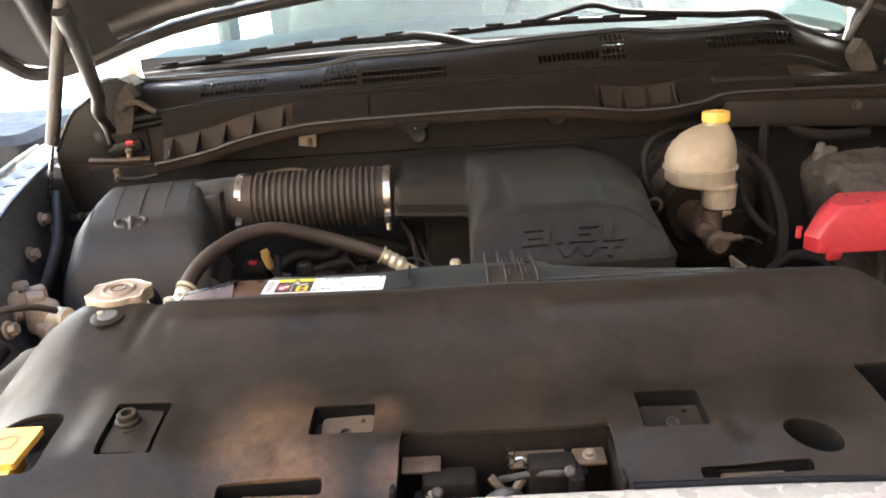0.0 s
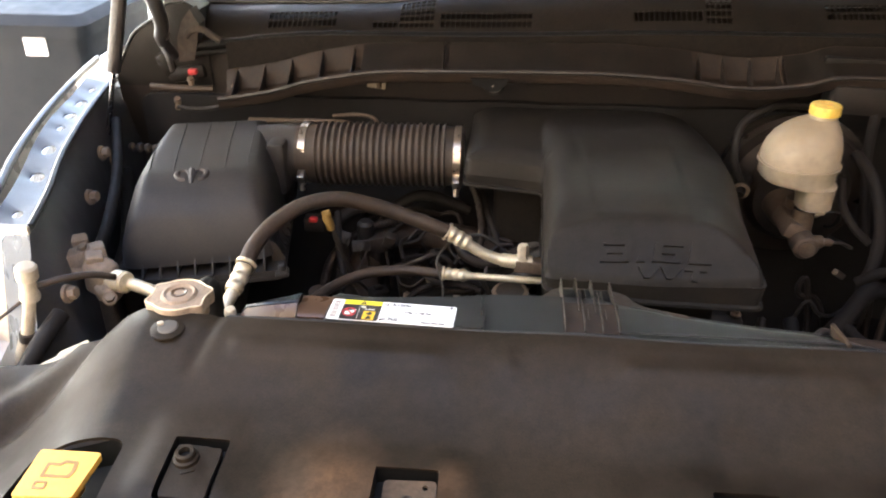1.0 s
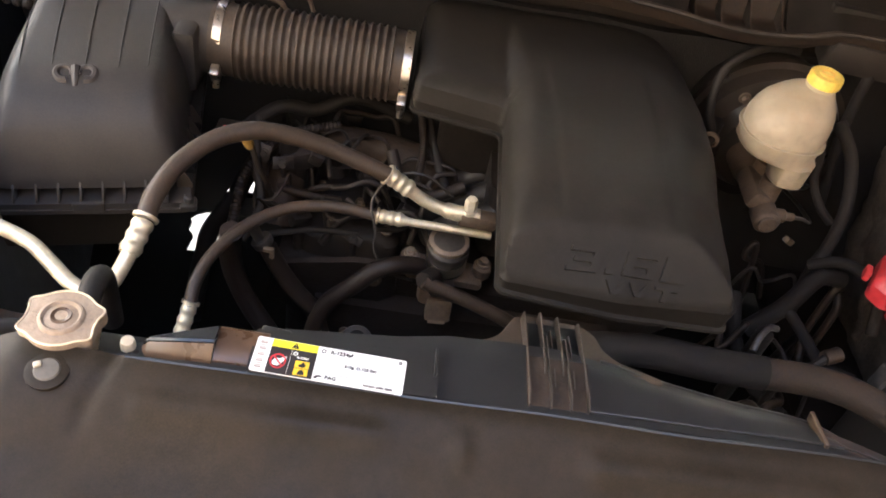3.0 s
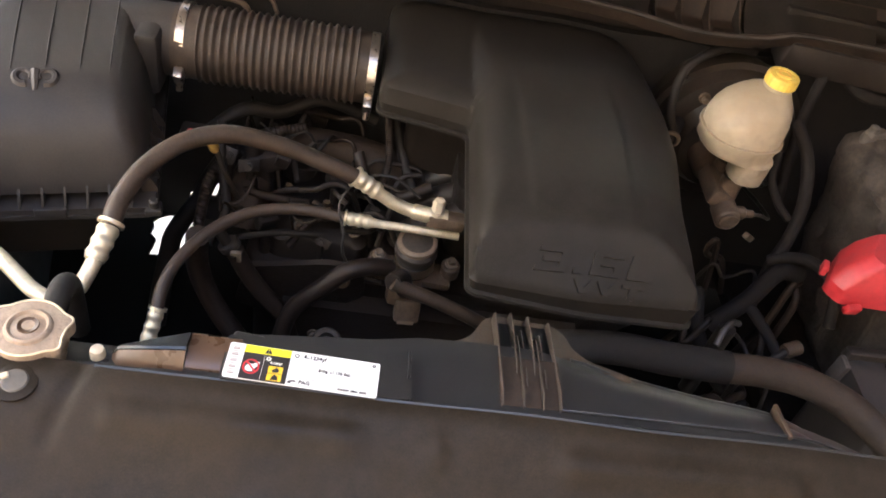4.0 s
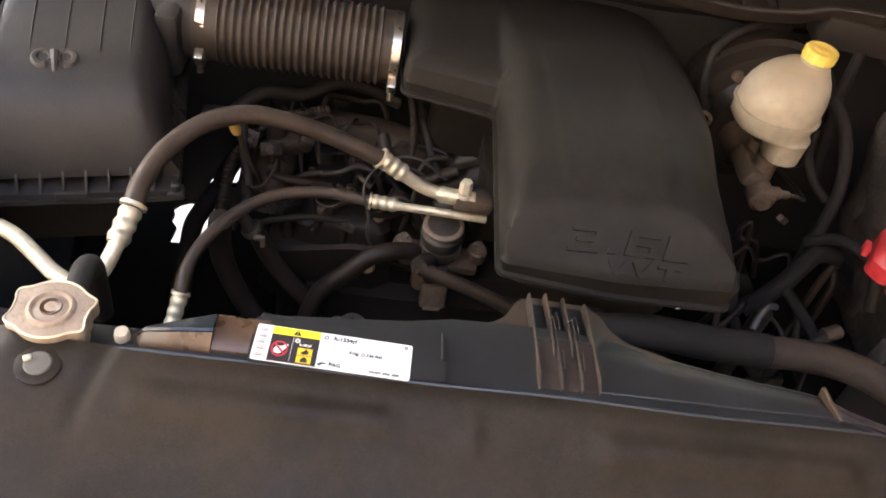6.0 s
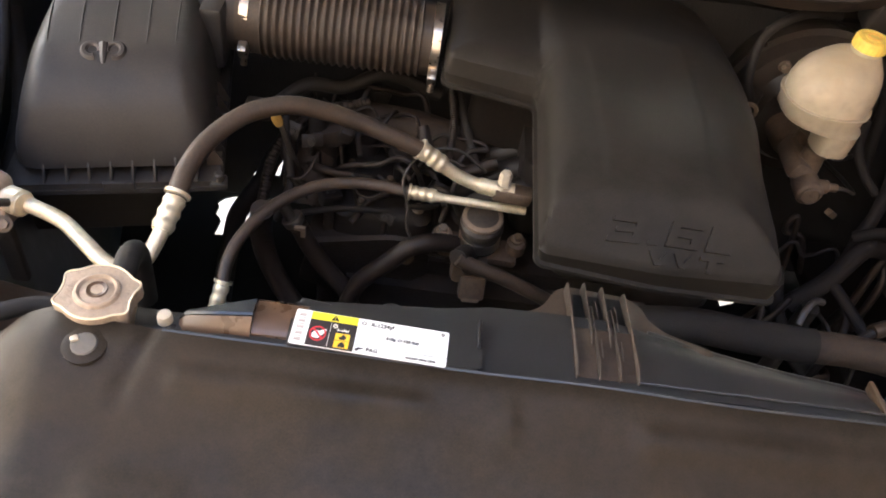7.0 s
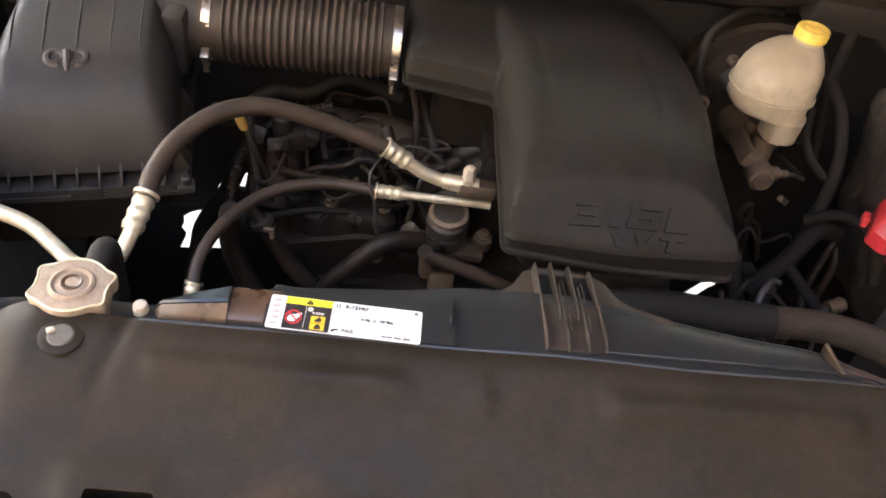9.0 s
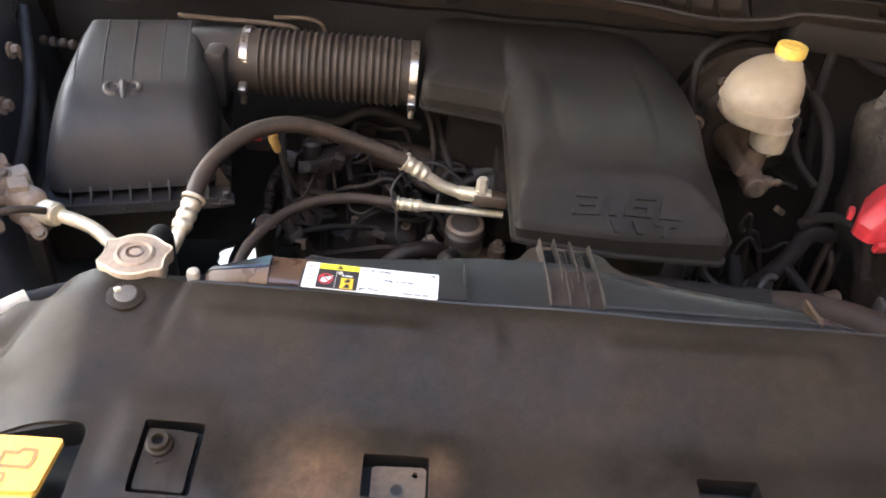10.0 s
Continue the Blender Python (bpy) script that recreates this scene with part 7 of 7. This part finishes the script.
# ---- right side ----
uh = thing("upper_radiator_hose", (0.40, 0.94, 0.98), "thick dusty rubber radiator hose with black sleeve", "hose")
part("hose", tube([(0.335, 0.970, 1.038), (0.385, 0.970, 1.038), (0.435, 0.962, 1.037), (0.480, 0.940, 1.034), (0.512, 0.906, 1.029), (0.530, 0.866, 1.021), (0.536, 0.83, 1.012)], 0.0185, 24, 10), M_DUCT, uh)
part("sleeve", tube([(0.13, 1.00, 1.0), (0.20, 0.985, 1.03), (0.27, 0.975, 1.035), (0.338, 0.970, 1.038)], 0.0200, 24, 8), M_SLEEVE, uh, "black woven sleeve")
part("end_clamp", lathe([(0.0188, 0), (0.0198, 0.001), (0.0198, 0.012), (0.0188, 0.013)], (0.533, 0.86, 1.018), (0.15, -1, -0.2), 28), M_STEEL, uh)
bat = thing("battery", (0.66, 1.24, 0.85), "grey dust-caked battery in an insulating wrap", "battery")
rough_top = noise


def crease(x, y, z):
    """Wrinkles of the wrap, in metres."""
    p = Vector((x, y, z))
    return 0.010 * rough_top.noise(p * 24) + 0.007 * abs(rough_top.noise(p * 52)) + 0.004 * rough_top.noise(p * 120)


def battery_top(x, y):
    e = edge_distance((x, y), WRAP)
    return Vector((x, y, 1.138 + 0.9 * crease(x, y, 0.0) - 0.022 * (1 - ease(e / 0.022))))


WRAP = rounded(rect(0.588, 0.76, 1.085, 1.385), 0.03)
part("wrap_top", sheet(WRAP, battery_top, 0.006, (), 0.02, fine=0.007), M_BATTERY, bat, "wrinkled dusty wrap", sharp=60)
wr = []
for k in range(21):
    z = 0.82 + 0.295 * k / 20
    ring_pts = dense(rounded(rect(0.590 + 0.06 * (1.115 - z) / 0.295, 0.755, 1.09, 1.38), 0.03), 0.012)
    n_ring = 70
    ring_pts = [ring_pts[int(i * len(ring_pts) / n_ring)] for i in range(n_ring)]
    wr.append([Vector((x, y, z)) + Vector((x - 0.67, y - 1.235, 0)).normalized() * 1.2 * crease(x, y, z) for x, y in ring_pts])
part("wrap_side", loft(wr), M_BATTERY, bat, sharp=60)
part("terminal_post", lathe([(0.012, -0.03), (0.011, 0.006), (0.0075, 0.008), (0.0070, 0.020), (0.004, 0.022)], (0.612, 1.350, 1.138), (0, 0, 1), 16), M_STUD, bat, "crusted grey lead post")
part("post_clamp", box((0.622, 1.352, 1.146), (0.036, 0.018, 0.012), 0.004, (0, 4, 20)), M_STUD, bat, "crusted grey clamp")
part("tray", box((0.65, 1.235, 0.80), (0.24, 0.33, 0.03), 0.008), M_LATCH, bat)
part("tray_leg", box((0.65, 1.235, 0.67), (0.06, 0.2, 0.24), 0.008), M_LATCH, bat)
rt = thing("terminal_cover", (0.53, 1.10, 1.07), "bright red plastic battery terminal cover", "terminal cover")
rp = rounded([(0.474, 1.082), (0.487, 1.060), (0.56, 1.058), (0.66, 1.062), (0.66, 1.125), (0.565, 1.140), (0.512, 1.142), (0.498, 1.118)], 0.008)
rz = [(1.078, 0.0, 1.0), (1.098, 0.0, 1.0), (1.118, 0.006, 0.92), (1.136, 0.018, 0.78), (1.140, 0.020, 0.72)]
part("shell", loft([[Vector((0.575 + (x - 0.575) * k + d * 0.4, 1.105 + (y - 1.105) * k, z)) for x, y in rp] for z, d, k in rz]), M_RED, rt, sharp=20)
part("arm", box((0.63, 1.095, 1.122), (0.13, 0.050, 0.034), 0.006, (0, 2, 0)), M_RED, rt)
part("tab", box((0.505, 1.054, 1.078), (0.020, 0.010, 0.016), 0.003, (15, 0, 6)), M_RED, rt)
part("tab", box((0.478, 1.105, 1.094), (0.008, 0.018, 0.014), 0.002, (0, 0, -25)), M_RED, rt)
for x, y in ((0.545, 1.118), (0.560, 1.086)):
    part("slot", box((x, y, 1.1405), (0.006, 0.002, 0.0012), 0.0004), M_INK, rt)
fb = thing("fuse_box", (0.60, 1.0, 0.85), "dark grey plastic fuse box in front of the battery", "fuse box")
part("body", loft([[Vector((x, y, z)) for x, y in rounded(rect(0.535 + d, 0.70, 0.925 + d, 1.05 - d), 0.01)] for z, d in ((0.70, 0.01), (0.98, 0.0), (1.0, 0.004), (1.004, 0.012))]), M_BOX, fb)
part("lid_edge", box((0.615, 1.045, 1.004), (0.16, 0.016, 0.02), 0.004), M_ENGINE, fb)
part("latch", box((0.532, 1.032, 0.985), (0.008, 0.022, 0.04), 0.002), M_STRUT, fb)
part("clip", box((0.592, 1.02, 1.01), (0.012, 0.03, 0.014), 0.003), M_BOX, fb)
for pts, r in (([(0.468, 1.31, 1.12), (0.474, 1.30, 1.08), (0.492, 1.28, 1.05), (0.515, 1.27, 1.03)], 0.006), ([(0.50, 1.36, 1.14), (0.52, 1.32, 1.11), (0.528, 1.28, 1.06), (0.520, 1.25, 1.01), (0.505, 1.23, 0.98), (0.49, 1.20, 0.93)], 0.009),
               ([(0.49, 1.22, 0.99), (0.515, 1.20, 1.02), (0.535, 1.17, 1.03), (0.548, 1.14, 1.02), (0.55, 1.11, 0.98)], 0.008), ([(0.42, 1.16, 0.90), (0.46, 1.17, 0.95), (0.50, 1.20, 0.985), (0.54, 1.21, 0.98)], 0.013),
               ([(0.46, 1.17, 0.95), (0.48, 1.13, 0.94), (0.50, 1.09, 0.93), (0.53, 1.06, 0.94)], 0.008), ([(0.40, 1.20, 0.93), (0.40, 1.14, 0.90), (0.42, 1.08, 0.88), (0.45, 1.03, 0.88)], 0.011),
               ([(0.55, 1.44, 1.20), (0.545, 1.42, 1.12), (0.55, 1.40, 1.05), (0.56, 1.38, 0.98)], 0.008),
               ([(0.56, 1.46, 1.22), (0.60, 1.44, 1.17), (0.66, 1.44, 1.15), (0.74, 1.45, 1.15)], 0.010)):
    hose("wiring_harness", pts, r, M_SLEEVE, "taped black wiring harness beside the battery", "wiring", group="wiring")
pc = thing("pipe_clip", (0.395, 1.08, 0.95), "small blue-grey pipe clip behind the radiator hose", "clip")
part("band", tube([(0.376, 1.060, 0.972), (0.384, 1.074, 0.984), (0.398, 1.088, 0.988), (0.414, 1.096, 0.98)], 0.0045, 10, 6), M_STRUT, pc)
part("stem", lathe([(0.012, 0), (0.012, 0.14)], (0.395, 1.085, 0.84), (0, 0, 1), 12), M_ENGINE_DARK, pc)
plug = thing("rubber_plug", (0.48, 1.06, 0.93), "small brown plug on a dark line", "plug")
part("body", lathe([(0.009, 0), (0.010, 0.004), (0.010, 0.024), (0.007, 0.026)], (0.470, 1.06, 0.976), (1, 0.4, 0.1), 14), M_BROWN, plug)
part("lead", tube([(0.472, 1.06, 0.976), (0.45, 1.05, 0.96), (0.43, 1.05, 0.92), (0.43, 1.05, 0.86)], 0.006, 8, 6), M_RUBBER_DARK, plug)

# ---- firewall lines and small fasteners ----
hose("steel_line", [(-0.68, 1.49, 1.172), (-0.62, 1.488, 1.170), (-0.565, 1.49, 1.170)], 0.006, M_BROWN, "brown painted steel line on the firewall", "pipe", group="firewall lines")
hose("rubber_line", [(-0.525, 1.49, 1.182), (-0.52, 1.478, 1.16), (-0.545, 1.47, 1.146), (-0.59, 1.47, 1.138), (-0.63, 1.475, 1.140)], 0.004, M_RUBBER_DARK, "thin black line looping on the firewall", "hose", group="firewall lines")
hose("rubber_line", [(-0.64, 1.50, 1.30), (-0.648, 1.49, 1.255), (-0.632, 1.475, 1.232), (-0.628, 1.475, 1.205)], 0.0045, M_SEAL, "thin black washer line at the hood hinge", "hose", group="firewall lines")
hose("refrigerant_line", [(-0.50, 1.47, 1.122), (-0.43, 1.46, 1.126), (-0.36, 1.452, 1.130), (-0.31, 1.45, 1.126), (-0.30, 1.45, 1.10)], 0.0042, M_MASTER, "thin dusty refrigerant line behind the air box", "pipe", group="firewall lines")
hose("refrigerant_line", [(-0.345, 1.458, 1.138), (-0.30, 1.458, 1.142), (-0.272, 1.457, 1.136), (-0.262, 1.457, 1.115)], 0.003, M_MASTER, "thin dusty refrigerant line behind the air box", "pipe", group="firewall lines")
for x, y, z in ((-0.520, 1.475, 1.172), (-0.63, 1.478, 1.142), (-0.605, 1.49, 1.176)):
    single("line_clip", join(box((x, y, z), (0.009, 0.009, 0.018), 0.003, (0, 15, 0)), lathe([(0.0055, 0), (0.006, 0.004), (0.005, 0.007)], (x, y, z + 0.008), (0.3, -0.5, 1), 12)), M_STEEL, "cream plastic line clip on the firewall", "clip", "line clips")
single("red_clip", box((-0.592, 1.475, 1.205), (0.016, 0.010, 0.010), 0.003), M_RED, "small red plastic clip by the hinge", "clip")
for k in range(4):
    single("spring_nut", lathe([(0.007, 0), (0.008, 0.003), (0.007, 0.007), (0.004, 0.009)], (-0.69 + 0.016 * k, 1.395 - 0.004 * k, 1.093 + 0.001 * k), (1, -0.2, 0.2), 14), M_BATTERY, "pale stacked washer beside the air box", "washer", "stacked washers")
for y, z in ((1.30, 1.12), (1.18, 1.10), (1.05, 1.09), (1.36, 1.08), (0.95, 1.08)):
    x = CX - fender_half(y) + 0.022
    single("apron_bolt", bolt((x, y, z), 0.008, 0.014, (1, 0, 0.2)), M_CAST, "dirty bolt on the inner wing", "bolt", "apron bolts")
hose("wing_harness", [(-0.72, 1.42, 1.13), (-0.66, 1.28, 1.10), (-0.62, 1.16, 1.08), (-0.60, 1.05, 1.05)], 0.009, M_RUBBER_DARK, "black wiring along the inner wing", "wiring", group="wiring")
hose("wing_harness", [(-0.69, 1.36, 1.06), (-0.63, 1.22, 1.02), (-0.60, 1.10, 1.0)], 0.012, M_RUBBER_DARK, "black wiring along the inner wing", "wiring", group="wiring")

# ---- wipers ----
def wiper(arm, blade, label):
    p = Vector(arm[0])
    w = thing("wiper", p - Vector((0, 0, 0.02)), label, "wiper", "windshield wipers")
    part("pivot_cap", lathe([(0.013, -0.014), (0.014, 0.0), (0.012, 0.008), (0.005, 0.011)], p, (0, -0.5, 0.85), 20), M_WIPER, w)
    part("arm", tube(arm, lambda s: 0.0100 - 0.005 * s, 10, 8), M_WIPER, w)
    bl_ = part("blade", tube(blade, lambda s: 0.0048 + 0.002 * math.sin(s * math.pi), 8, 10), M_WIPER, w)
    a, b = Vector(blade[0]), Vector(blade[-1])
    row = spline(blade, 12)
    for k in range(6):
        q = row[2 + k * 4]
        part("claw", box(q + Vector((0, -0.004, 0.007)), (0.036, 0.005, 0.005), 0.0015, (0, -math.degrees(math.atan2(b.z - a.z, b.x - a.x)), 0)), M_WIPER, bl_)


wiper([(0.085, 1.655, 1.311), (0.04, 1.645, 1.325), (-0.003, 1.645, 1.338), (-0.063, 1.65, 1.348), (-0.104, 1.655, 1.345), (-0.33, 1.66, 1.342)], [(-0.60, 1.655, 1.312), (-0.33, 1.655, 1.338), (-0.06, 1.655, 1.350)], "black wiper resting along the lower windshield")
wiper([(0.777, 1.655, 1.297), (0.732, 1.652, 1.304), (0.675, 1.65, 1.322), (0.617, 1.65, 1.350), (0.527, 1.655, 1.353), (0.353, 1.66, 1.368), (0.287, 1.66, 1.384), (0.231, 1.66, 1.374), (0.176, 1.66, 1.362)], [(-0.01, 1.668, 1.345), (0.2, 1.668, 1.356), (0.45, 1.668, 1.350)], "black wiper with a humped arm along the lower windshield")

# ---- beside the truck ----
bn = thing("trash_bin", (-1.69, 2.87, 0.0), "dark blue-grey plastic trash bin with a white sticker", "trash bin")
part("body", loft([[Vector((-1.69 + x * k, 2.87 + y * k, z)) for x, y in rounded(rect(-0.27, 0.27, -0.27, 0.27), 0.05)] for z, k in ((0.0, 0.80), (0.96, 1.0))]), M_BIN, bn)
part("lid", loft([[Vector((-1.69 + x * k, 2.87 + y * k, z)) for x, y in rounded(rect(-0.29, 0.29, -0.29, 0.29), 0.05)] for z, k in ((0.96, 1.0), (1.0, 1.02), (1.03, 0.92))]), M_BIN, bn)
part("sticker", box((-1.585, 2.598, 0.93), (0.075, 0.004, 0.065), 0.001), M_WHITE, bn, "white blank sticker")
